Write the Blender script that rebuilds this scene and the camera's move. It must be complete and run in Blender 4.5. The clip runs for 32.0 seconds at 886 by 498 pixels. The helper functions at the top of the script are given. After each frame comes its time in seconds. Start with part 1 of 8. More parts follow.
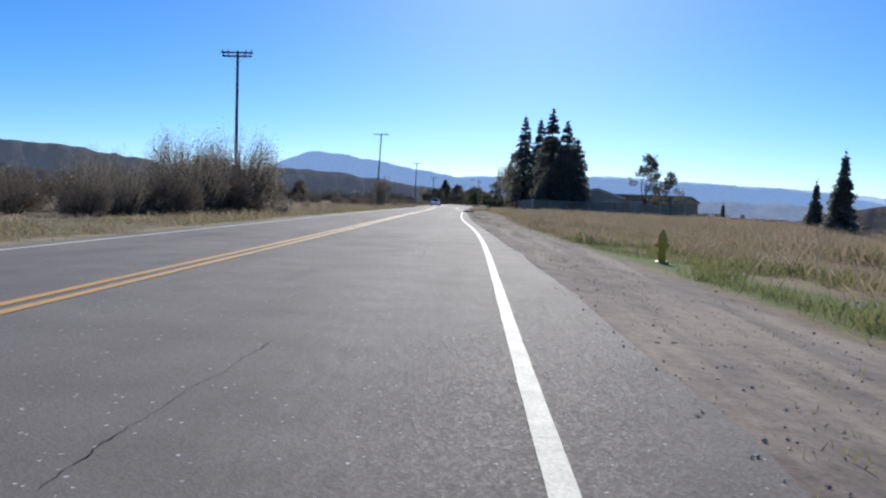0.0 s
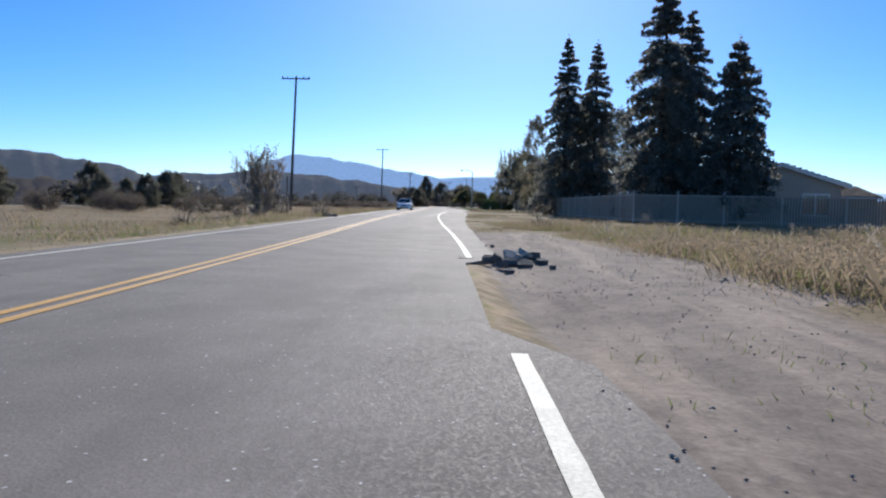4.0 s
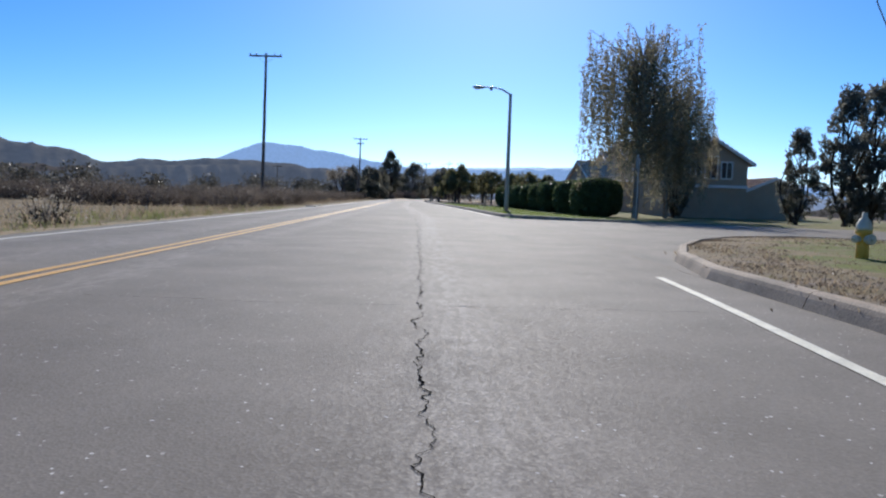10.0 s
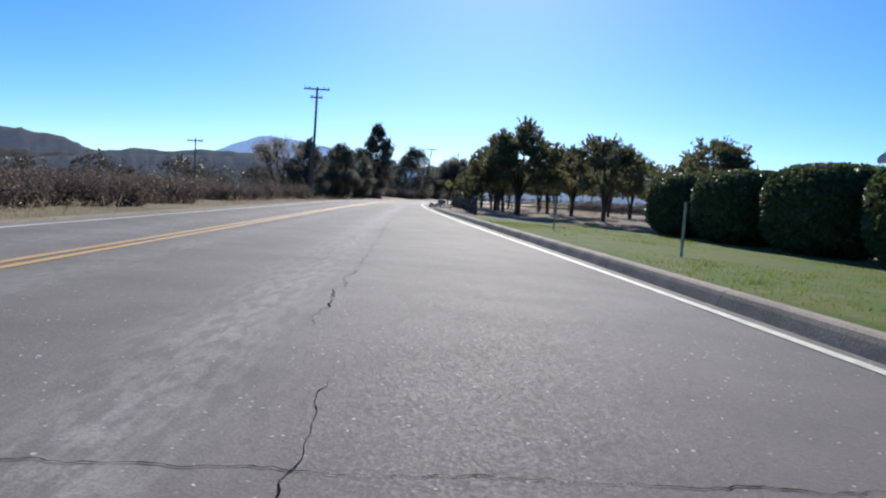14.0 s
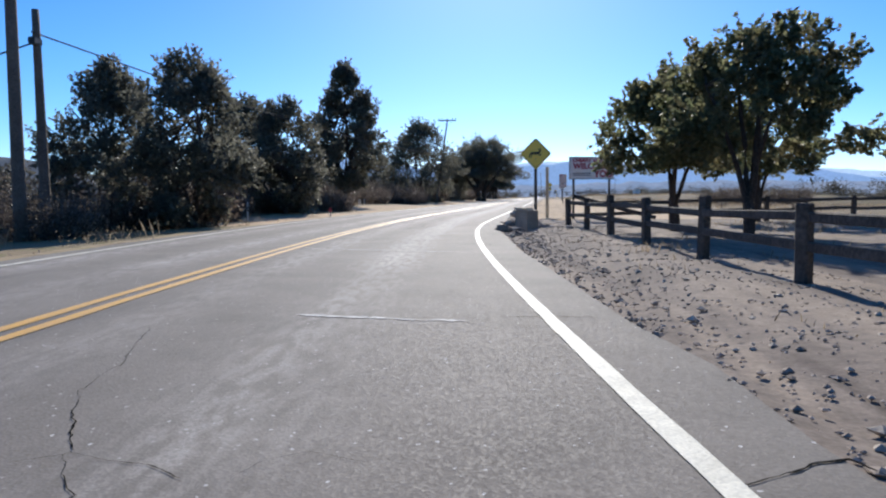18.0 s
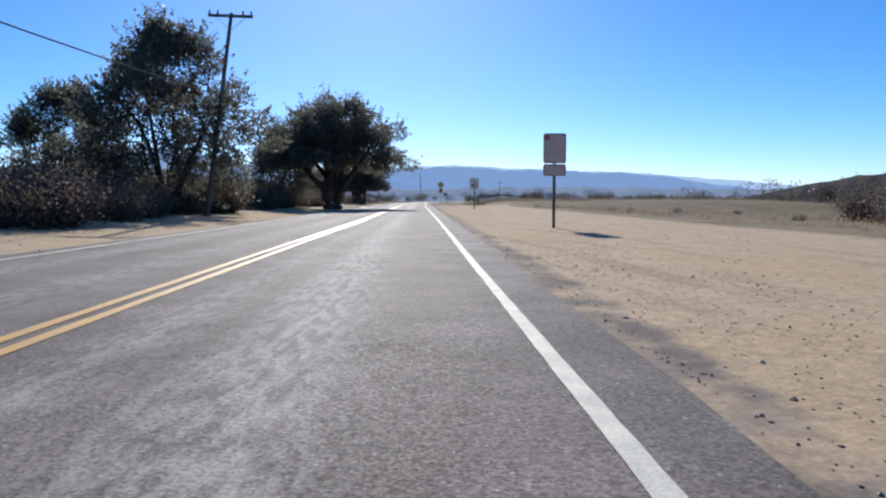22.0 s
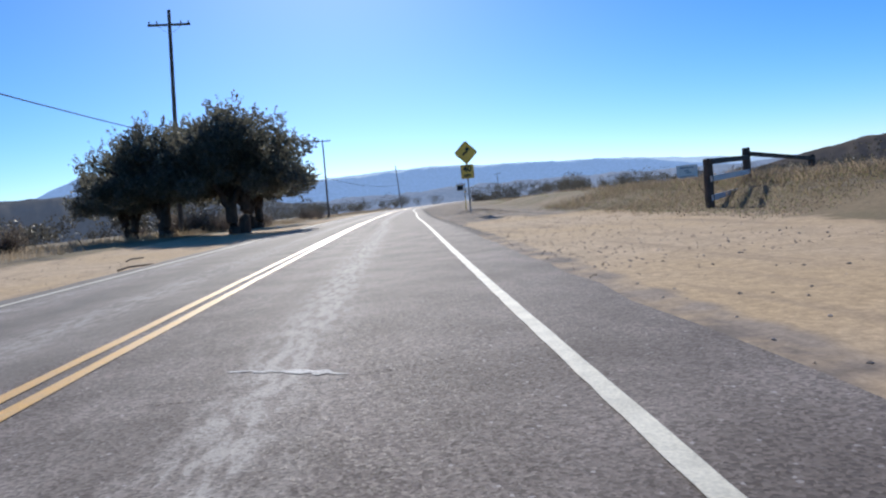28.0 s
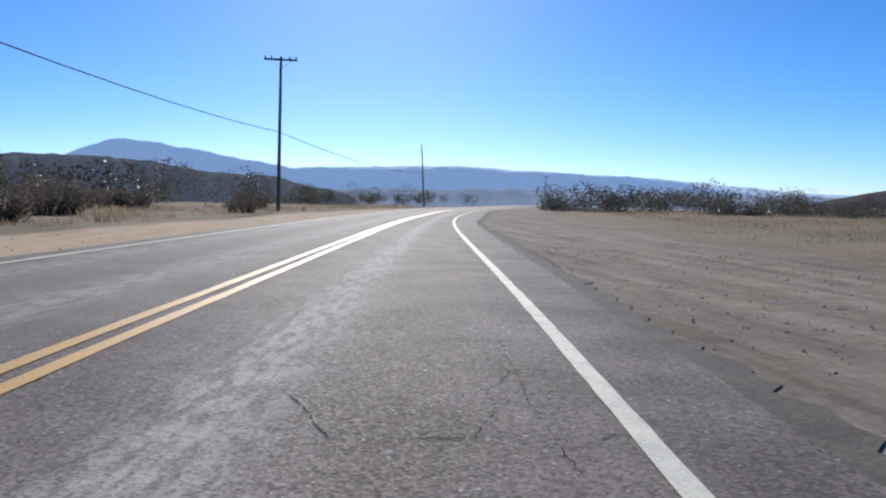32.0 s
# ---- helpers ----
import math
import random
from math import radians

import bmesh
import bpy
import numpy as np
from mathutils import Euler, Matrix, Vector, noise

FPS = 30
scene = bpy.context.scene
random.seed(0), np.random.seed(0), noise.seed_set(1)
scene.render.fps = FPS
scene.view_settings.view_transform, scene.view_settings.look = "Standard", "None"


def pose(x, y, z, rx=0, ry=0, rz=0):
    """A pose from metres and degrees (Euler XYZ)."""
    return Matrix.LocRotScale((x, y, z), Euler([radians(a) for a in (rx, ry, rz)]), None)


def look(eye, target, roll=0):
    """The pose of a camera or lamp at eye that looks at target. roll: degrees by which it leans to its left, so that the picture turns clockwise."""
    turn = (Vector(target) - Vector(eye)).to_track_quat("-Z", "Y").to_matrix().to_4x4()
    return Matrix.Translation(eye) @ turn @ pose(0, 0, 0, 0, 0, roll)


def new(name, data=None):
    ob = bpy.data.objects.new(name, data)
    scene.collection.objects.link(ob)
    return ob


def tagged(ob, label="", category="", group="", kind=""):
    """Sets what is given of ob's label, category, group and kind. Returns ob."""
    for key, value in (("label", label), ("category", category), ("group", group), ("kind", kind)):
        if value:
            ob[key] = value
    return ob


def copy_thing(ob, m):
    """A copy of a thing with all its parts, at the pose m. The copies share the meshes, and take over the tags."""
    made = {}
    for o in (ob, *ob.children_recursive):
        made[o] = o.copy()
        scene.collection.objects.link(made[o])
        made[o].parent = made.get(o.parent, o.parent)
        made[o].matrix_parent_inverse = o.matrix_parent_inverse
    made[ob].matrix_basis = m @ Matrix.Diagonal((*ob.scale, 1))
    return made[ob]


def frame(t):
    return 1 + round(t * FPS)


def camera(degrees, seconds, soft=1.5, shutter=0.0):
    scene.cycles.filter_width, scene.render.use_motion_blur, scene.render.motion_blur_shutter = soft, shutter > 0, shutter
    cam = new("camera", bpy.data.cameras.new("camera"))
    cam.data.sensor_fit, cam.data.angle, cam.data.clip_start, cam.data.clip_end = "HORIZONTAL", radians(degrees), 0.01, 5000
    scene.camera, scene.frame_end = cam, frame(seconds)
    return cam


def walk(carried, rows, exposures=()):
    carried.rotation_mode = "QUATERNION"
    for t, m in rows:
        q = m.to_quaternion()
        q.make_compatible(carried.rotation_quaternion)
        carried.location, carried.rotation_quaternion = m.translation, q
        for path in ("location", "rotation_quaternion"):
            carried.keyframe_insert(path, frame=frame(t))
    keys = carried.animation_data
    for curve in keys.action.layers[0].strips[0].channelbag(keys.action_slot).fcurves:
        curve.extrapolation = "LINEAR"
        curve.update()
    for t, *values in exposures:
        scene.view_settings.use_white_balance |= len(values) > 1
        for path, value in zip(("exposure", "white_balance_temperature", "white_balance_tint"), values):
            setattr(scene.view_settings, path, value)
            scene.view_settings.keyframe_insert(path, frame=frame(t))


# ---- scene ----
cam = camera(65.2, 32.0, soft=2.2)
PATH = [
    (0, (19.636, -55.596, 0.802), (18.184, -35.694, -0.544), 2.17),
    (0.5, (19.162, -48.188, 0.798), (17.450, -28.303, -0.484), 1.27),
    (1, (18.750, -40.782, 0.796), (17.216, -20.883, -0.495), -0.44),
    (1.5, (18.279, -33.439, 0.798), (17.032, -13.516, -0.439), -0.74),
    (2, (17.599, -26.257, 0.801), (16.604, -6.320, -0.443), -0.14),
    (2.5, (17.281, -19.104, 0.802), (16.430, 0.841, -0.422), 1.06),
    (4.5, (16.134, 8.370, 0.801), (15.046, 28.294, -0.558), 0.99),
    (5, (15.585, 15.473, 0.800), (14.511, 35.390, -0.665), 0.61),
    (5.5, (15.120, 22.766, 0.801), (14.089, 42.687, -0.644), 0.61),
    (6, (14.650, 29.941, 0.804), (13.685, 49.862, -0.689), 0.32),
    (6.5, (14.314, 36.958, 0.802), (13.478, 56.886, -0.670), 1.46),
    (7, (13.908, 43.978, 0.801), (13.120, 63.909, -0.658), 2.46),
    (7.5, (13.451, 50.954, 0.800), (12.712, 70.884, -0.704), 2.39),
    (8, (13.172, 57.810, 0.797), (12.340, 77.735, -0.725), 2.00),
    (8.5, (12.999, 64.587, 0.795), (12.234, 84.514, -0.732), 0.24),
    (9, (12.765, 71.293, 0.796), (12.171, 91.228, -0.709), 0.50),
    (9.5, (12.472, 77.957, 0.800), (12.068, 97.896, -0.705), 1.30),
    (10, (12.286, 84.481, 0.802), (12.019, 104.422, -0.707), 1.85),
    (10.5, (12.058, 91.005, 0.803), (11.896, 110.946, -0.725), 2.37),
    (11, (11.811, 97.642, 0.806), (11.594, 117.578, -0.784), 1.02),
    (11.5, (11.587, 104.102, 0.804), (11.535, 124.043, -0.725), 1.27),
    (12, (11.375, 110.456, 0.803), (11.454, 130.403, -0.648), 4.19),
    (12.5, (11.022, 116.717, 0.802), (11.012, 136.663, -0.664), 4.56),
    (13, (10.572, 122.911, 0.799), (10.502, 142.851, -0.746), 4.31),
    (13.5, (10.127, 128.931, 0.792), (9.950, 148.871, -0.737), 3.73),
    (15.5, (8.305, 153.991, 0.805), (8.041, 173.932, -0.699), 3.40),
    (16, (7.853, 160.057, 0.810), (7.567, 180.002, -0.642), 3.63),
    (16.5, (7.544, 166.112, 0.805), (7.220, 186.058, -0.625), 4.04),
    (17, (7.308, 171.933, 0.786), (6.773, 191.865, -0.767), 3.31),
    (17.5, (7.056, 177.524, 0.779), (6.449, 197.457, -0.731), 1.59),
    (18, (6.760, 182.834, 0.790), (6.203, 202.767, -0.743), -0.60),
    (18.5, (6.552, 188.529, 0.791), (6.218, 208.468, -0.731), -2.62),
    (19, (6.558, 194.239, 0.781), (6.504, 214.185, -0.682), -3.45),
    (19.5, (6.969, 199.867, 0.813), (7.501, 219.810, -0.605), -4.52),
    (20, (7.478, 205.276, 0.812), (8.850, 225.174, -0.671), -1.94),
    (20.5, (8.053, 210.485, 0.806), (9.658, 230.362, -0.726), -2.81),
    (21, (8.610, 215.464, 0.803), (10.650, 235.306, -0.659), -5.00),
    (21.5, (9.119, 220.380, 0.800), (11.865, 240.141, -0.602), -1.16),
    (22, (9.659, 225.293, 0.799), (12.730, 245.002, -0.651), -0.09),
    (22.5, (10.236, 230.275, 0.798), (13.631, 249.931, -0.645), -0.57),
    (23, (10.829, 235.147, 0.798), (14.553, 254.748, -0.592), 1.36),
    (23.5, (11.385, 240.202, 0.799), (15.215, 259.784, -0.568), 1.73),
    (24, (12.073, 245.382, 0.797), (16.014, 264.945, -0.518), 1.36),
    (24.5, (12.779, 250.782, 0.793), (16.683, 270.352, -0.543), 2.08),
    (25, (13.439, 256.405, 0.795), (17.344, 275.977, -0.500), 1.76),
    (25.5, (14.221, 262.066, 0.800), (17.995, 281.663, -0.520), 2.01),
    (27.5, (16.416, 283.861, 0.817), (19.247, 303.612, -0.554), -4.04),
    (28, (17.311, 289.572, 0.812), (20.879, 309.200, -0.616), -5.25),
    (28.5, (18.261, 295.373, 0.799), (22.269, 314.912, -0.671), 2.26),
    (29, (19.106, 301.145, 0.783), (23.054, 320.703, -0.594), 4.46),
    (29.5, (19.811, 306.689, 0.786), (23.457, 326.308, -0.549), 4.21),
    (30, (20.535, 312.106, 0.792), (23.889, 331.773, -0.613), 1.51),
    (30.5, (21.053, 317.579, 0.799), (24.403, 337.249, -0.574), 2.16),
    (31, (21.631, 323.046, 0.796), (24.788, 342.750, -0.543), 2.22),
    (31.5, (22.300, 328.397, 0.799), (25.332, 348.122, -0.509), 1.49),
    (32, (23.124, 333.891, 0.803), (26.158, 353.609, -0.613), 1.18),
]
walk(cam, [(t, look(eye, target, roll)) for t, eye, target, roll in PATH],
     [(0.0, 0.04), (2.5, 0.06), (5.0, 0.26), (8.0, 0.18), (13.0, 0.14), (16.0, 0.30), (18.5, 0.30), (20.5, 0.06), (24.0, 0.04), (28.0, 0.08), (30.0, 0.0), (32.0, -0.08)])

# ---- light ----
SUN_EL = 29.5
SUN_AZ = 3.0
world = bpy.data.worlds.new("sky")
scene.world = world
world.use_nodes = True
wn = world.node_tree.nodes
sky = wn.new("ShaderNodeTexSky")
sky.sky_type = "NISHITA"
sky.sun_disc = False
sky.sun_elevation = radians(SUN_EL)
sky.sun_rotation = radians(SUN_AZ)
sky.altitude = 2400
sky.air_density = 1.0
sky.dust_density = 1.6
sky.ozone_density = 6.0
deep = wn.new("ShaderNodeHueSaturation")
deep.inputs["Saturation"].default_value = 1.2
world.node_tree.links.new(sky.outputs[0], deep.inputs["Color"])
clear = wn.new("ShaderNodeMix")
clear.data_type, clear.blend_type = "RGBA", "MULTIPLY"
clear.inputs["Factor"].default_value = 1.0
clear.inputs["B"].default_value = (0.94, 1.0, 1.09, 1)
world.node_tree.links.new(deep.outputs[0], clear.inputs["A"])
world.node_tree.links.new(clear.outputs["Result"], wn["Background"].inputs[0])
wn["Background"].inputs[1].default_value = 0.123
sun = new("sun", bpy.data.lights.new("sun", "SUN"))
sun.data.energy = 4.7
sun.data.angle = radians(0.6)
sun.data.color = (1.0, 0.96, 0.90)
sun.matrix_world = look((60 * math.cos(radians(SUN_EL)) * math.sin(radians(SUN_AZ)), 60 * math.cos(radians(SUN_EL)) * math.cos(radians(SUN_AZ)), 60 * math.sin(radians(SUN_EL))), (0, 0, 0))
scene.view_settings.exposure = 0.04


# ---- materials ----
def material(name, base, rough=0.8, metal=0.0, vary=0.25, scale=6.0, fine=60.0, bump=0.3, second=None, spec=0.4, random_tint=0.0, translucent=0.0):
    """Noise at two scales over the base colour, with fine relief."""
    m = bpy.data.materials.new(name)
    m.use_nodes = True
    nt = m.node_tree
    nd, ln = nt.nodes, nt.links
    b = nd["Principled BSDF"]
    b.inputs["Roughness"].default_value = rough
    b.inputs["Metallic"].default_value = metal
    b.inputs["Specular IOR Level"].default_value = spec
    co = nd.new("ShaderNodeTexCoord")
    n1, n2 = nd.new("ShaderNodeTexNoise"), nd.new("ShaderNodeTexNoise")
    for n, s in ((n1, scale), (n2, fine)):
        n.inputs["Scale"].default_value = s
        n.inputs["Detail"].default_value = 5
        ln.new(co.outputs["Object"], n.inputs["Vector"])
    ramp = nd.new("ShaderNodeMix")
    ramp.data_type = "RGBA"
    other = second or tuple(c * (1 - vary) for c in base)
    ramp.inputs["A"].default_value = (*base, 1)
    ramp.inputs["B"].default_value = (*other, 1)
    stretch = nd.new("ShaderNodeMapRange")
    stretch.inputs["From Min"].default_value, stretch.inputs["From Max"].default_value = 0.35, 0.65
    ln.new(n1.outputs["Fac"], stretch.inputs["Value"])
    ln.new(stretch.outputs["Result"], ramp.inputs["Factor"])
    grain = nd.new("ShaderNodeMix")
    grain.data_type, grain.blend_type = "RGBA", "MULTIPLY"
    grain.inputs["Factor"].default_value = 1.0
    g2 = nd.new("ShaderNodeMapRange")
    g2.inputs["From Min"].default_value, g2.inputs["From Max"].default_value = 0.3, 0.7
    g2.inputs["To Min"].default_value, g2.inputs["To Max"].default_value = 1 - vary, 1 + vary
    ln.new(n2.outputs["Fac"], g2.inputs["Value"])
    ln.new(ramp.outputs["Result"], grain.inputs["A"])
    ln.new(g2.outputs["Result"], grain.inputs["B"])
    out = grain.outputs["Result"]
    if random_tint:
        info = nd.new("ShaderNodeNewGeometry")
        r = nd.new("ShaderNodeMapRange")
        r.inputs["To Min"].default_value, r.inputs["To Max"].default_value = 1 - random_tint, 1 + random_tint
        ln.new(info.outputs["Random Per Island"], r.inputs["Value"])
        mul = nd.new("ShaderNodeMix")
        mul.data_type, mul.blend_type = "RGBA", "MULTIPLY"
        mul.inputs["Factor"].default_value = 1.0
        ln.new(out, mul.inputs["A"])
        ln.new(r.outputs["Result"], mul.inputs["B"])
        out = mul.outputs["Result"]
    ln.new(out, b.inputs["Base Color"])
    if bump:
        bp = nd.new("ShaderNodeBump")
        bp.inputs["Strength"].default_value = bump
        bp.inputs["Distance"].default_value = 0.02
        ln.new(n2.outputs["Fac"], bp.inputs["Height"])
        ln.new(bp.outputs["Normal"], b.inputs["Normal"])
    if translucent:
        tr = nd.new("ShaderNodeBsdfTranslucent")
        through_leaf = nd.new("ShaderNodeMix")
        through_leaf.data_type, through_leaf.blend_type = "RGBA", "MULTIPLY"
        through_leaf.inputs["Factor"].default_value = 1.0
        through_leaf.inputs["B"].default_value = (1.5, 1.5, 1.5, 1)
        ln.new(out, through_leaf.inputs["A"])
        ln.new(through_leaf.outputs["Result"], tr.inputs["Color"])
        mx = nd.new("ShaderNodeMixShader")
        mx.inputs[0].default_value = translucent
        ln.new(b.outputs[0], mx.inputs[1])
        ln.new(tr.outputs[0], mx.inputs[2])
        ln.new(mx.outputs[0], nd["Material Output"].inputs["Surface"])
    return m


def leaf_material(name, a, b, translucent=0.35, gloss=0.2):
    return material(name, a, 0.48, vary=0.22, scale=1.2, fine=9.0, bump=0.0, second=b, spec=gloss, random_tint=0.35, translucent=translucent)


def grass_material(name, a, b, translucent=0.4):
    return material(name, a, 0.85, vary=0.12, scale=0.5, fine=3.0, bump=0.0, second=b, spec=0.04, random_tint=0.12, translucent=translucent)


def asphalt_material():
    """Worn asphalt: pale aggregate, stains, wheel tracks by the sheet's own lane attribute, coarser chips further on."""
    m = bpy.data.materials.new("asphalt")
    m.use_nodes = True
    nd, ln = m.node_tree.nodes, m.node_tree.links
    b = nd["Principled BSDF"]
    b.inputs["Specular IOR Level"].default_value = 0.13
    co = nd.new("ShaderNodeTexCoord")
    lane = nd.new("ShaderNodeAttribute")
    lane.attribute_name = "lane"
    sep = nd.new("ShaderNodeSeparateColor")
    ln.new(lane.outputs["Color"], sep.inputs[0])
    track, coarse, damp = sep.outputs[0], sep.outputs[1], sep.outputs[2]

    def noise_tex(scale, detail=5, stretch=None):
        n = nd.new("ShaderNodeTexNoise")
        n.inputs["Scale"].default_value = scale
        n.inputs["Detail"].default_value = detail
        if stretch:
            mp = nd.new("ShaderNodeMapping")
            mp.inputs["Scale"].default_value = stretch
            ln.new(co.outputs["Object"], mp.inputs["Vector"])
            ln.new(mp.outputs["Vector"], n.inputs["Vector"])
        else:
            ln.new(co.outputs["Object"], n.inputs["Vector"])
        return n.outputs["Fac"]

    def mix(a, c, fac, mode="MIX"):
        x = nd.new("ShaderNodeMix")
        x.data_type, x.blend_type = "RGBA", mode
        for socket, val in ((x.inputs["A"], a), (x.inputs["B"], c), (x.inputs["Factor"], fac)):
            if isinstance(val, tuple):
                socket.default_value = (*val, 1)
            elif isinstance(val, (int, float)):
                socket.default_value = val
            else:
                ln.new(val, socket)
        return x.outputs["Result"]

    def ranged(val, lo, hi, a=0.0, c=1.0):
        r = nd.new("ShaderNodeMapRange")
        r.inputs["From Min"].default_value, r.inputs["From Max"].default_value = lo, hi
        r.inputs["To Min"].default_value, r.inputs["To Max"].default_value = a, c
        ln.new(val, r.inputs["Value"])
        return r.outputs["Result"]

    def math_node(op, a, c):
        x = nd.new("ShaderNodeMath")
        x.operation = op
        for socket, val in ((x.inputs[0], a), (x.inputs[1], c)):
            if isinstance(val, (int, float)):
                socket.default_value = val
            else:
                ln.new(val, socket)
        return x.outputs[0]

    def grains(scale):
        v = nd.new("ShaderNodeTexVoronoi")
        v.inputs["Scale"].default_value = scale
        ln.new(co.outputs["Object"], v.inputs["Vector"])
        c = nd.new("ShaderNodeSeparateColor")
        ln.new(v.outputs["Color"], c.inputs[0])
        return v.outputs["Distance"], c.outputs[0], c.outputs[1]

    broad, blotch = noise_tex(0.18, 3), noise_tex(1.3)
    fine_d, fine_a, fine_b = grains(92.0)
    chip_d, chip_a, chip_b = grains(68.0)
    smooth = mix((0.182, 0.161, 0.138), (0.213, 0.190, 0.163), ranged(broad, 0.35, 0.65))
    chips = mix((0.156, 0.130, 0.114), (0.196, 0.166, 0.147), ranged(blotch, 0.38, 0.64))
    smooth = mix(smooth, ranged(fine_a, 0.0, 1.0, 0.90, 1.10), 1.0, "MULTIPLY")
    smooth = mix(smooth, (0.55, 0.53, 0.50), ranged(fine_b, 0.995, 0.998))
    chips = mix(chips, ranged(chip_a, 0.0, 1.0, 0.60, 1.42), 1.0, "MULTIPLY")
    chips = mix(chips, (0.36, 0.33, 0.31), ranged(chip_b, 0.988, 0.995))
    c = mix(smooth, chips, coarse)
    strip = nd.new("ShaderNodeAttribute")
    strip.attribute_name = "strip"

    def lane_noise(stretch, detail=6):
        n = nd.new("ShaderNodeTexNoise")
        n.inputs["Scale"].default_value, n.inputs["Detail"].default_value = 1.0, detail
        mp = nd.new("ShaderNodeMapping")
        mp.inputs["Scale"].default_value = stretch
        ln.new(strip.outputs["Vector"], mp.inputs["Vector"])
        ln.new(mp.outputs["Vector"], n.inputs["Vector"])
        return n.outputs["Fac"]

    streak = lane_noise((3.2, 0.06, 1.0))
    short = lane_noise((13.0, 3.6, 1.0), 10)
    worn = math_node("MULTIPLY", track, math_node("MULTIPLY", ranged(streak, 0.30, 0.52, 0.40, 1.0), ranged(short, 0.42, 0.56, 0.22, 1.0)))
    c = mix(c, (0.43, 0.395, 0.352), math_node("MULTIPLY", math_node("MULTIPLY", worn, ranged(chip_a, 0.1, 0.8, 0.45, 1.0)), 1.35))
    c = mix(c, ranged(blotch, 0.3, 0.7, 0.87, 1.12), 1.0, "MULTIPLY")
    c = mix(c, (0.075, 0.068, 0.064), math_node("MULTIPLY", damp, ranged(blotch, 0.35, 0.6, 0.35, 0.9)))
    oil = noise_tex(0.5, 4, (1.6, 0.35, 1.0))
    c = mix(c, (0.07, 0.067, 0.066), ranged(oil, 0.62, 0.78, 0.0, 0.55))
    ln.new(c, b.inputs["Base Color"])
    ln.new(ranged(fine_b, 0.0, 1.0, 0.66, 0.95), b.inputs["Roughness"])
    height = mix(fine_d, chip_d, coarse)
    bp = nd.new("ShaderNodeBump")
    bp.inputs["Strength"].default_value = 0.28
    bp.inputs["Distance"].default_value = 0.005
    ln.new(height, bp.inputs["Height"])
    ln.new(bp.outputs["Normal"], b.inputs["Normal"])
    return m


